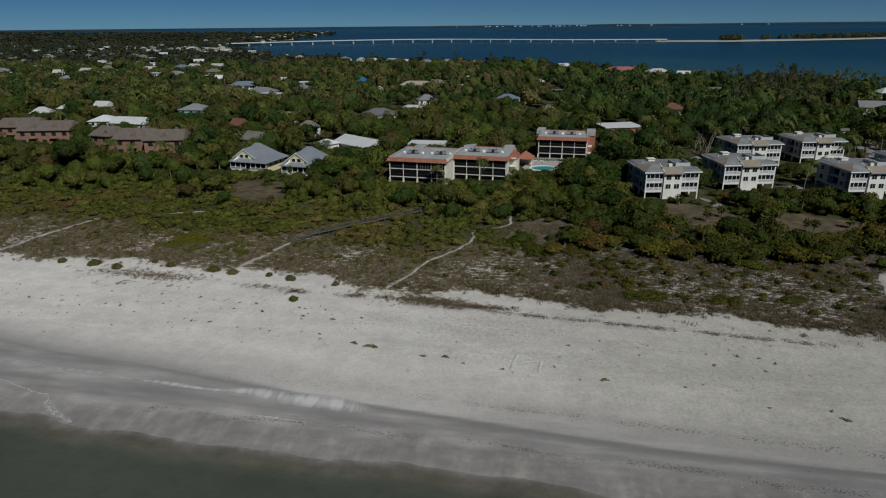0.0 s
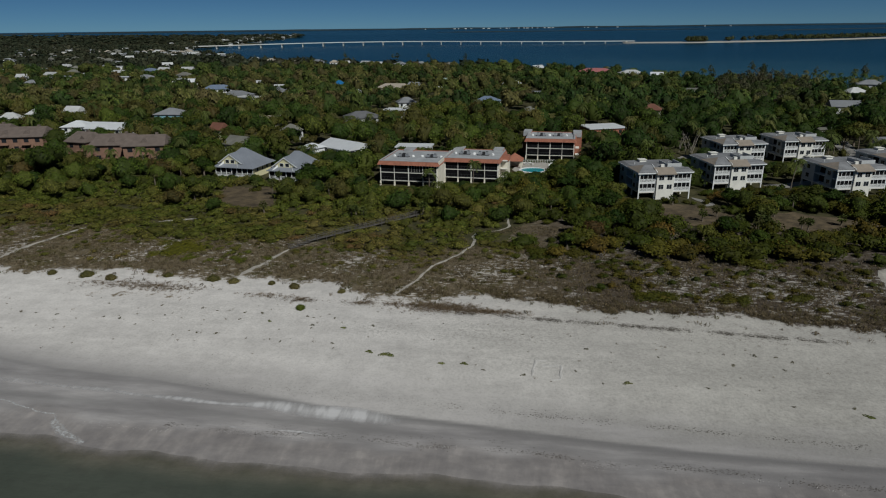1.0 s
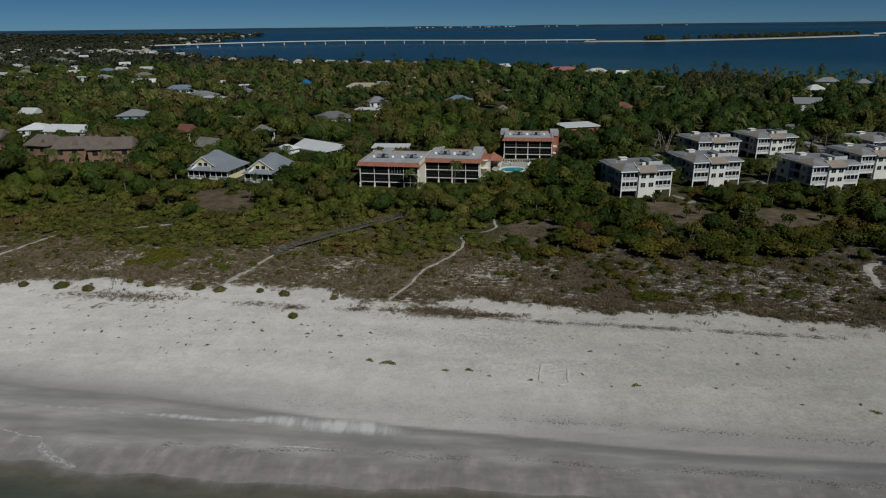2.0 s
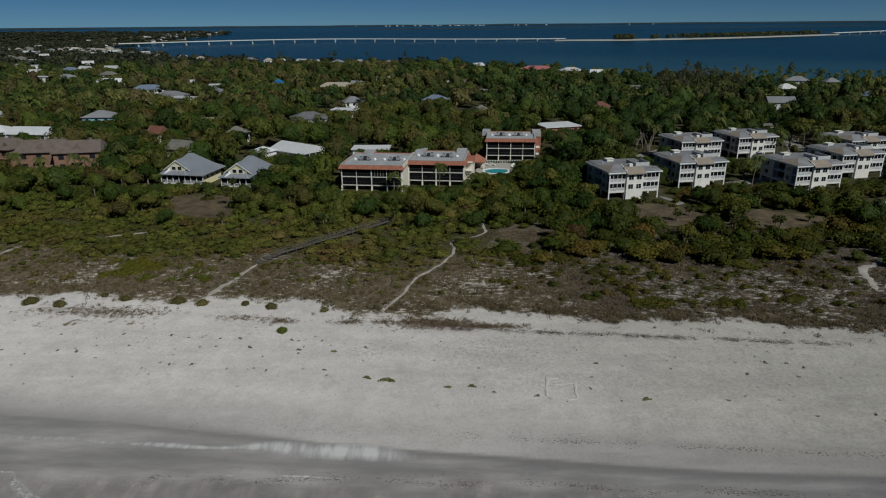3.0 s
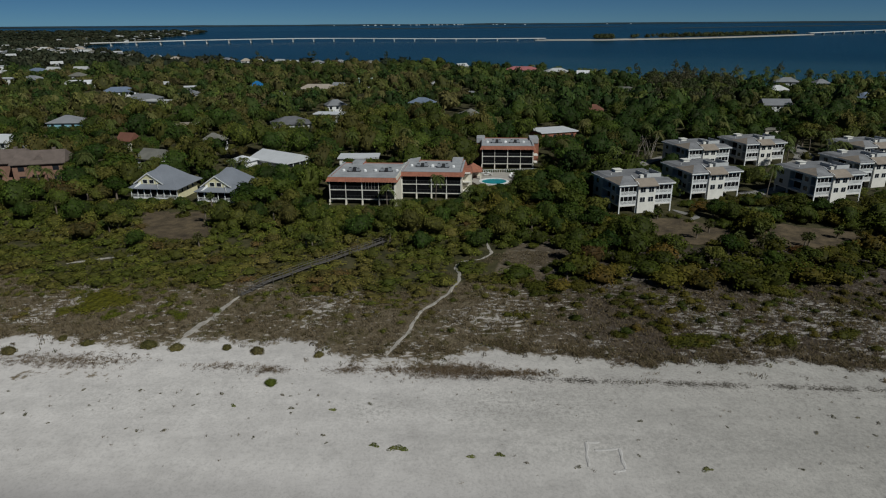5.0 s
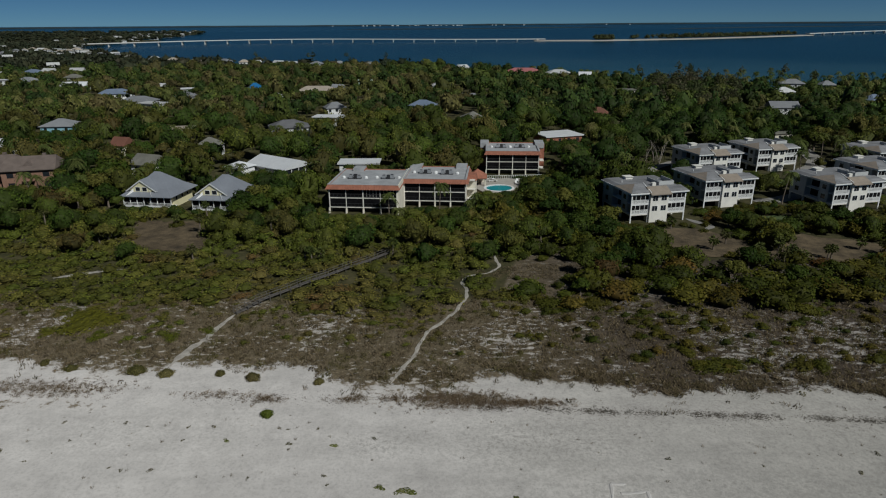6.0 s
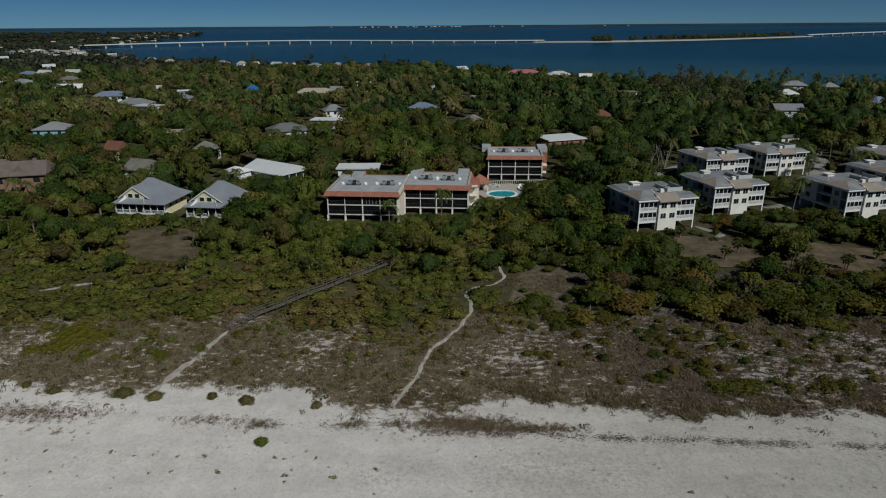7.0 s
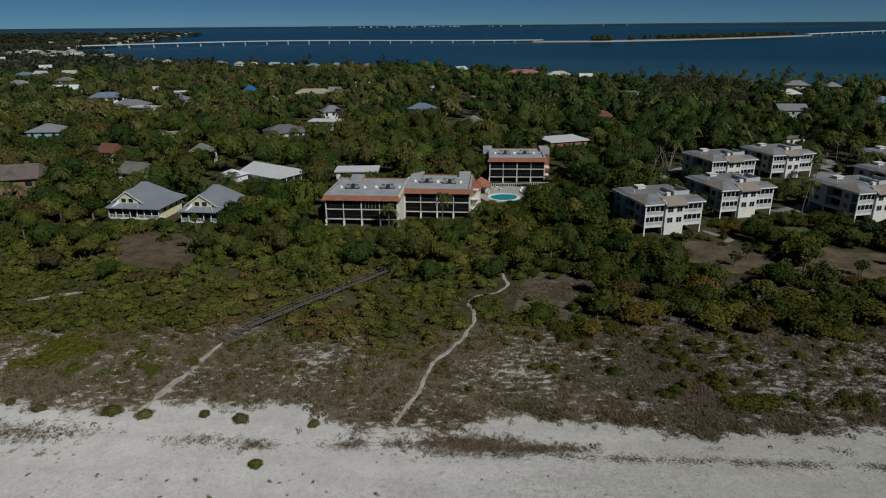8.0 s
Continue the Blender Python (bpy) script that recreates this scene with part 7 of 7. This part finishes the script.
def tree_mesh_pair(rng, k):
    """Trunk with limbs, and a crown, for a broad tree of about five metres."""
    s = Shape()
    s.tube([(0, 0, -0.1), (0.05, 0, 0.8), (0.0, 0.08, 1.7)], [0.24, 0.18, 0.15], 7)
    lumps = []
    for i in range(6):
        a = i * 1.05 + rng.uniform(-0.3, 0.3)
        r, h = rng.uniform(0.9, 1.7), rng.uniform(2.6, 3.9)
        s.tube([(0, 0.05, 1.5), (0.5 * r * math.cos(a), 0.5 * r * math.sin(a), 0.62 * h), (r * math.cos(a), r * math.sin(a), h)], [0.12, 0.09, 0.04], 5)
        lumps.append((r * math.cos(a), r * math.sin(a), h, rng.uniform(0.85, 1.25)))
    lumps.append((0, 0, 3.9, 1.2))
    return s.mesh("trunk", M_BARK), mesh_of("crown", template(rng, 800, lumps, 0.17, 0.85, 5, 12), M_LEAF, [0.25, 0.4, 0.1, 0.55][k])


TREE_PAIRS = [tree_mesh_pair(T_RNG, k) for k in range(4)]
TREES = [(-103.5, 227, 2.3), (132.6, 274.3, 2.1), (138.5, 290.6, 2.2), (141.6, 286.1, 2.0), (130.1, 300.3, 1.9), (128.0, 307.8, 1.8), (139.4, 307.2, 1.9), (-82, 180.5, 1.1), (29, 158, 1.05), (24, 158.5, 0.95), (33, 163, 1.1), (26, 149, 0.8), (21, 147, 0.75), (38, 170, 1.3), (33, 178, 1.4), (35, 186, 1.4), (29, 184, 1.3), (31, 193, 1.5), (24, 196, 1.4),
         (28, 203, 1.5), (34, 203, 1.5), (21, 206, 1.4), (31, 213, 1.6), (24, 216, 1.5), (30, 222, 1.5), (35, 212, 1.5)] + [
    (67, 190, 1.0), (71, 175, 1.15), (75, 178, 1.2), (70.5, 171, 1.1), (92, 186, 1.2), (96, 183, 1.25), (99, 188, 1.1), (90, 192, 1.1),
         (58, 160, 1.0), (52, 152, 1.0), (62, 150, 0.95), (70, 152, 1.0), (-57.2, 202.0, 1.5), (-54.5, 206, 1.6), (-52, 201, 1.4), (-47, 206, 1.5), (-50, 213, 1.6), (-44, 199, 1.3), (-56, 196, 1.2), (-40, 206, 1.3), (-98, 213, 1.4), (-102, 220, 1.7), (-106, 212, 1.5), (-8, 236, 1.5), (-14, 240, 1.5), (-2, 244, 1.6)]
for n, (x, y, s) in enumerate(TREES):
    t = thing("tree", "broad-leaved coastal tree with dense uneven green crown", "tree", None, "single trees")
    for nm, me in zip(("trunk", "crown"), TREE_PAIRS[n % 4]):
        o = new(nm, me)
        o.parent = t
    t.matrix_world = pose(x, y, at(x, y), 0, 0, n * 61)
    t.scale = (s, s, s)

# bleached bare limbs in the wood behind the condominiums
b_rng = np.random.default_rng(4)
for k in range(12):
    x, y = 58 + b_rng.uniform(-10, 18), 262 + b_rng.uniform(-8, 14)
    t = thing("bare_tree", "bleached leafless tree with crooked pale limbs", "tree", pose(x, y, at(x, y), 0, 0, 360 * b_rng.uniform()), "bare trees")
    for i in range(3):
        s = Shape()
        a, l = b_rng.uniform(0, 6.28), b_rng.uniform(1.8, 4.6)
        s.tube([(0, 0, 0), (0.3 * l * math.cos(a), 0.3 * l * math.sin(a), 3.5), (0.7 * l * math.cos(a + 0.3), 0.7 * l * math.sin(a + 0.3), 6.0), (l * math.cos(a), l * math.sin(a), b_rng.uniform(7.5, 9.5))], [0.10, 0.085, 0.06, 0.02], 5)
        part("limb", s, M_DEADWOOD, t)

# ---- beach plants and wrack ----
clump_mesh, mound_mesh, creep_mesh, dry_mesh = [], [], [], []
for k in range(4):
    lumps = [(0, 0, 0.10, 0.62)] + [(0.55 * math.cos(1.26 * j + k), 0.55 * math.sin(1.26 * j + k), T_RNG.uniform(0.02, 0.10), T_RNG.uniform(0.30, 0.46)) for j in range(5)]
    clump_mesh.append(mesh_of("grass_clump", template(T_RNG, 700, lumps, 0.045, 0.85, 5, 12, 0.0, 0.10, 0.86), M_CLUMP, [0.2, 0.5, 0.35, 0.7][k]))
    lumps = [(T_RNG.uniform(-0.62, 0.62), T_RNG.uniform(-0.62, 0.62), T_RNG.uniform(0.05, 0.2), T_RNG.uniform(0.25, 0.42)) for _ in range(13)]
    mound_mesh.append(mesh_of("shrub_mound", template(T_RNG, 750, lumps, 0.045, 0.9, 5, 14, 0.2), M_MOUND, [0.2, 0.5, 0.35, 0.65][k]))
    lumps = [(0, 0, 0.04, 0.34)] + [(T_RNG.uniform(-0.5, 0.5), T_RNG.uniform(-0.32, 0.32), 0.05, T_RNG.uniform(0.2, 0.36)) for _ in range(6)]
    dry_mesh.append(mesh_of("dry_creeper", foliage_shell(T_RNG, 120, lumps, 0.06, 0.6, 0.2, 0.2), M_BEACHTUFT, [0.2, 0.5, 0.35, 0.7][k]))
    creep_mesh.append(mesh_of("creeper", foliage_shell(T_RNG, 170, lumps, 0.07, 0.45, 0.5), M_CREEP, [0.2, 0.5, 0.35, 0.7][k]))
sunny_mesh = []
for k in range(2):
    lumps = [(T_RNG.uniform(-0.7, 0.7), T_RNG.uniform(-0.7, 0.7), T_RNG.uniform(0.02, 0.15), T_RNG.uniform(0.25, 0.42)) for _ in range(14)]
    sunny_mesh.append(mesh_of("sunny_mound", template(T_RNG, 900, lumps, 0.042, 0.9, 5, 14, 0.3), M_SUNNY, 0.2 + 0.5 * k))


def clump(name, me, x, y, sx, sy, sz, label, category, group, turn=0.0):
    ob = new(name, me)
    ob.matrix_world = pose(x, y, at(x, y) - 0.03, 0, 0, turn)
    ob.scale = (sx, sy, sz)
    return tagged(ob, label, category, group)


clump("beach_bush", mesh_of("round_bush", template(T_RNG, 600, [(0, 0, 0.2, 0.8), (0.3, 0.2, 0.2, 0.6), (-0.3, 0.1, 0.2, 0.62), (0.1, -0.3, 0.2, 0.6)], 0.06, 0.85, 6, 14, 0.2, shrink=0.8), M_SHRUB, 0.12), -27.5, 110.2, 0.98, 0.85, 1.1, "round dark green bush alone on the white sand", "bush", "")
for n, (x, y, s) in enumerate([(-49.2, 120.9, 1.69), (-44.4, 120.0, 1.51), (-36.6, 119.9, 1.07), (-31.7, 118.8, 1.51), (-59.1, 121.8, 1.25), (-64.1, 124.1, 0.64), (-64, 123.4, 1.0), (-70, 119.5, 1.6), (-76, 120.5, 1.8), (-22, 117.6, 1.1), (-84, 121, 1.4)]):
    clump("dune_clump", clump_mesh[n % 4], x, y, s * 1.0, s * 0.85, s * 1.0, "olive-brown grass clump at the dune's foot", "bush", "dune foot clumps", n * 50)
for n, (x, y, sx, sy, sz) in enumerate([(35.2, 120.4, 4.4, 2.7, 1.7), (33.4, 120.6, 2.8, 2.0, 1.5), (37.4, 120.2, 2.6, 2.0, 1.4), (47.6, 120.6, 3.8, 2.0, 1.6), (50.5, 120.2, 2.8, 1.8, 1.5), (-66.5, 139.5, 4.6, 3.2, 1.1), (-60.3, 131.6, 2.4, 1.8, 0.9), (-65.0, 136.0, 5.6, 3.0, 1.3), (-71.5, 141.5, 2.6, 2.0, 0.8), (-61.0, 137.6, 3.4, 2.4, 1.1)] + [
    (-48.5, 131.5, 2.4, 1.7, 0.8), (-69.5, 134.0, 2.2, 1.6, 0.8), (-43.2, 133.8, 1.8, 1.3, 0.7),
                                       (32.4, 125, 2.4, 1.8, 1.2), (25, 123, 1.8, 1.4, 1.2), (11.5, 147, 4.8, 3.6, 2.2), (15.0, 143.5, 3.6, 3.0, 1.9), (57.5, 139.5, 4.0, 3.0, 2.0), (61, 122.5, 3.2, 2.0, 1.4), (22.9, 142.6, 3.0, 2.4, 2.0)]):
    clump("dune_mound", mound_mesh[n % 4] if x > 0 else sunny_mesh[n % 2], x, y, sx * 0.95, sy * 0.95, sz * 1.35, "spreading dark olive shrub mound in the dune grass" if x > 0 else "spreading yellow-green shrub mound in the dune grass", "bush", "dune mounds", n * 11)
GREEN_SPOTS = [(-31.2, 105.2, 0.75), (-17.8, 104.1, 0.85), (-11.7, 96.8, 0.9), (-9.4, 96.1, 1.15), (-8.2, 96.1, 1.15), (-0.1, 94.7, 0.85), (3.3, 94.9, 0.85), (26.6, 92.0, 1.0), (56.3, 87.4, 1.0)]
DRY_SPOTS = [(-63.7, 109.2), (-53.4, 109.3), (-50.6, 105.5), (-61.1, 103.8), (-57.9, 103.6), (-54.0, 101.8), (-45.3, 108.9), (-42.2, 108.2), (-36.9, 108.0), (-33.7, 108.1), (-36.7, 105.3), (-25.3, 107.6), (-24.1, 107.3), (-20.3, 107.4), (-23.4, 104.4), (-23.2, 103.3), (-13.1, 105.2), (-43.3, 100.4), (-41.8, 100.0), (-38.3, 99.9), (-26.8, 98.4), (-18.2, 98.6), (-17.6, 97.3), (6.3, 93.4), (12.1, 92.7), (19.6, 94.4), (21.7, 100.9), (23.3, 91.6), (37.5, 91.9), (42.5, 98.2), (49.5, 97.6), (51.4, 100.0), (32.2, 99.6), (49.4, 101.2), (46.5, 101.4), (47.5, 88.5), (55.2, 89.0), (-65.7, 102.9), (-70.2, 103.9), (-77.5, 104.3), (-74.3, 104.0)]
for n, (x, y, k) in enumerate(GREEN_SPOTS):
    clump("beach_plant", creep_mesh[n % 4], x, y, k * 1.1, k * 0.85, k * 0.9, "small green creeping beach plant on pale sand", "plant", "beach plants", n * 77 % 50 - 25)
for n, (x, y) in enumerate(DRY_SPOTS):
    k = [0.55, 0.7, 0.5, 0.62, 0.8][n % 5]
    clump("beach_tuft", dry_mesh[n % 4], x, y, k * 0.9, k * 0.7, k * 0.9, "small dry grey-green tuft on pale sand", "plant", "beach tufts", n * 77)
for n, (x, y, r, h) in enumerate([(-71.5, 194.0, 1.9, 1.8), (-76.5, 202.9, 1.5, 1.6), (-74.5, 204.5, 1.6, 1.5), (-66.7, 197.5, 1.5, 1.3), (-62.9, 200.8, 1.6, 1.7), (-82.1, 198.3, 1.4, 1.2), (-79.5, 203.5, 1.3, 1.3), (-86, 204.5, 1.5, 1.4), (-70, 201.5, 1.5, 1.3), (-66.5, 200.8, 1.3, 1.2), (-59, 200, 1.6, 1.5), (-91, 206, 1.4, 1.4),
                                  (50.5, 191.5, 1.4, 1.5), (53.0, 191.0, 1.3, 1.2), (43.5, 187.5, 1.6, 1.7)] + [
    (40.5, 188.5, 1.6, 1.8), (46.5, 188.0, 1.3, 1.4), (61.5, 190.5, 1.5, 1.3), (58.8, 185.5, 1.3, 1.0),
                                  (66.5, 203.0, 1.6, 1.4), (69.3, 203.3, 1.7, 1.5), (75.5, 205.2, 1.5, 1.4), (78.5, 205.8, 1.8, 1.5), (81.5, 206.5, 1.8, 1.5), (84.0, 207.6, 1.6, 1.4), (63.3, 200.2, 1.4, 1.3), (95.5, 197.5, 1.6, 1.4), (99.5, 198.0, 1.6, 1.5), (104.5, 198.8, 1.5, 1.4), (109, 199.8, 1.6, 1.4), (113.5, 200.8, 1.6, 1.4)]):
    clump("garden_bush", mound_mesh[n % 4], x, y, r * 1.05, r * 0.95, h * 1.9, "clipped dark green garden bush beside the buildings", "bush", "garden bushes", n * 39)
clump("autumn_bush", mesh_of("autumn_crown", FINE[2], M_LEAF, 0.97), 27.4, 154.0, 3.4, 2.8, 4.4, "tall bush with rust-red leaves in the green scrub", "bush", "")
clump("autumn_bush", mesh_of("autumn_crown", FINE[4], M_LEAF, 0.95), 57.5, 226.0, 3.4, 2.2, 3.0, "spreading bush with orange-brown leaves behind the condominium", "bush", "")
for n, (x, y, r, h, tint) in enumerate([(45.0, 147.0, 4.2, 2.4, 0.55), (40.0, 146.0, 3.4, 2.2, 0.48), (50.0, 145.5, 3.2, 2.2, 0.62), (66.5, 144.5, 4.4, 2.8, 0.60), (71.5, 143.5, 3.8, 2.6, 0.55), (18.3, 141.6, 3.2, 1.7, 0.66), (57.5, 148.5, 3.8, 2.6, 0.30), (61.5, 146.0, 3.2, 2.2, 0.24), (11.0, 147.5, 4.2, 2.2, 0.12), (53.5, 143.8, 2.6, 1.9, 0.80), (33.2, 126.6, 1.6, 1.2, 0.55), (26.0, 123.6, 1.2, 1.1, 0.0)]):
    clump("sea_grape_bush", mesh_of("sea_grape_crown", GRAPE[n % 6], M_GRAPE, tint), x, y, r, r * 0.85, h * 1.25, "spreading sea-grape bush with ochre and olive leaves" if tint > 0.4 else "spreading dark green sea-grape bush", "bush", "sea-grape bushes", n * 47)
s_rng = np.random.default_rng(31)
rows = []
for k in range(320):
    x, y = s_rng.uniform(-85, 60), s_rng.uniform(90, 114)
    if s_rng.uniform() < 0.3 + 0.7 * (y - 90) / 24:
        h = s_rng.uniform(0.12, 0.3)
        rows.append((TUFT[int(s_rng.integers(6))], x, y, at(x, y), h * 1.1, h, s_rng.uniform(0, 6), s_rng.uniform(0, 1)))
joined("beach_sprigs", rows, M_DRY, "sparse small dry sprigs on the sand", "plants")

# brown dead creepers at the dune's foot
rows = []
for cx, cy, wx, wy, n in [(-58, 116.8, 8, 1.8, 560), (-68, 117.5, 7, 1.4, 260), (-28.5, 113.8, 2.2, 0.8, 130), (-17, 113.6, 2.2, 0.7, 110), (-11.5, 113.7, 1.8, 0.7, 90), (-2.5, 113.2, 7.0, 1.5, 1100), (6.5, 112.3, 6.0, 0.8, 420), (-35, 115, 5, 0.8, 120)]:
    for k in range(n):
        x, y = s_rng.normal(cx, wx * 0.55), s_rng.normal(cy, wy * 0.6)
        h = s_rng.uniform(0.07, 0.2)
        rows.append((TUFT[int(s_rng.integers(6))], x, y, at(x, y), h * 2.4, h, s_rng.uniform(0, 6), s_rng.uniform(0, 1)))
joined("dead_creepers", rows, M_BROWN, "brown dead creeping plants at the foot of the dune", "plants")

# seaweed lines
flake = (np.array([(-0.5, -0.18, 0.02), (0.4, -0.24, 0.08), (0.55, 0.16, 0.03), (-0.35, 0.22, 0.12)]), np.array([(0, 1, 2, 3)]))
rows = []
def weed_line(fun, x0, x1, n, spread, size):
    for k in range(n):
        x = s_rng.uniform(x0, x1)
        if math.sin(x * 0.9) + math.sin(x * 0.37 + 2) + 0.6 * math.sin(x * 2.3) + s_rng.normal(0, 0.9) < -0.3:
            continue
        y = fun(x) + s_rng.normal(0, spread)
        r = size * s_rng.uniform(0.4, 1.3)
        rows.append((flake, x, y, at(x, y) + 0.02, r, r, s_rng.uniform(-0.6, 0.6), 0.5))


weed_line(lambda x: 111.4 - 0.075 * (x - 2), 0, 62, 6500, 0.38, 0.17)
weed_line(lambda x: 110.2 - 0.075 * (x - 2), -4, 62, 1500, 1.2, 0.10)
weed_line(lambda x: 83.4 - 0.06 * (x - 10), 2, 62, 900, 0.32, 0.15)
weed_line(lambda x: 84.6 - 0.05 * (x + 10), -34, 20, 700, 0.8, 0.10)
weed_line(lambda x: 75.4 - 0.05 * max(0, x - 4) + 0.7 * abs(math.sin(x * 0.14)), -34, 62, 2600, 0.28, 0.13)
weed_line(lambda x: 77.0 + 0.4 * math.sin(x * 0.2), -24, 10, 260, 0.25, 0.10)
weed_line(lambda x: 113.4 + 0.02 * abs(x), -40, 0, 900, 0.8, 0.15)
shells = []
for k in range(900):
    x = s_rng.uniform(-46, 62)
    y = 75.2 - 0.055 * max(0.0, x - 4) + 0.35 * math.sin(x * 0.23) + s_rng.normal(0, 0.28)
    if math.sin(x * 0.7) + math.sin(x * 0.31 + 1) + s_rng.normal(0, 0.6) > (-0.2 if x < -15 else 0.9):
        r = s_rng.uniform(0.05, 0.16)
        shells.append((flake, x, y, at(x, y) + 0.02, r, r, s_rng.uniform(0, 6), 0.5))
joined("shell_line", shells, M_SHELL, "broken line of pale shells at the top of the swash", "shells")
joined("seaweed_line", rows, M_WRACK, "broken dark lines of dry seaweed on the beach", "seaweed")

# square drawn in the sand
M_SANDRIDGE = plain("turned_sand", (0.50, 0.475, 0.445), 0.95, 0.12, 0.8, 6, 0.02)
sq = thing("sand_square", "low square ridge scraped up in the sand", "sand mark")
for (ax, ay), (bx, by) in [((14.7, 95.5), (17.6, 95.7)), ((17.6, 95.7), (17.4, 92.1)), ((17.4, 92.1), (16.0, 91.8)), ((13.9, 96.9), (13.3, 92.6)), ((14.0, 97.0), (15.6, 96.9))]:
    dx, dy = bx - ax, by - ay
    ln = math.hypot(dx, dy)
    px, py = -dy / ln, dx / ln
    ring = []
    for t in np.linspace(0, 1, 9):
        x, y, w = ax + dx * t + 0.06 * math.sin(9 * t), ay + dy * t + 0.06 * math.cos(7 * t), 0.26 + 0.08 * math.sin(11 * t)
        ring += [(x - w * px, y - w * py, at(x, y) - 0.04), (x - 0.35 * w * px, y - 0.35 * w * py, at(x, y) + 0.07), (x + 0.35 * w * px, y + 0.35 * w * py, at(x, y) + 0.07), (x + w * px, y + w * py, at(x, y) - 0.04)]
    part("ridge", Shape().add(ring, [(4 * i + k, 4 * i + k + 1, 4 * i + k + 5, 4 * i + k + 4) for i in range(8) for k in range(3)]), M_SANDRIDGE, sq)
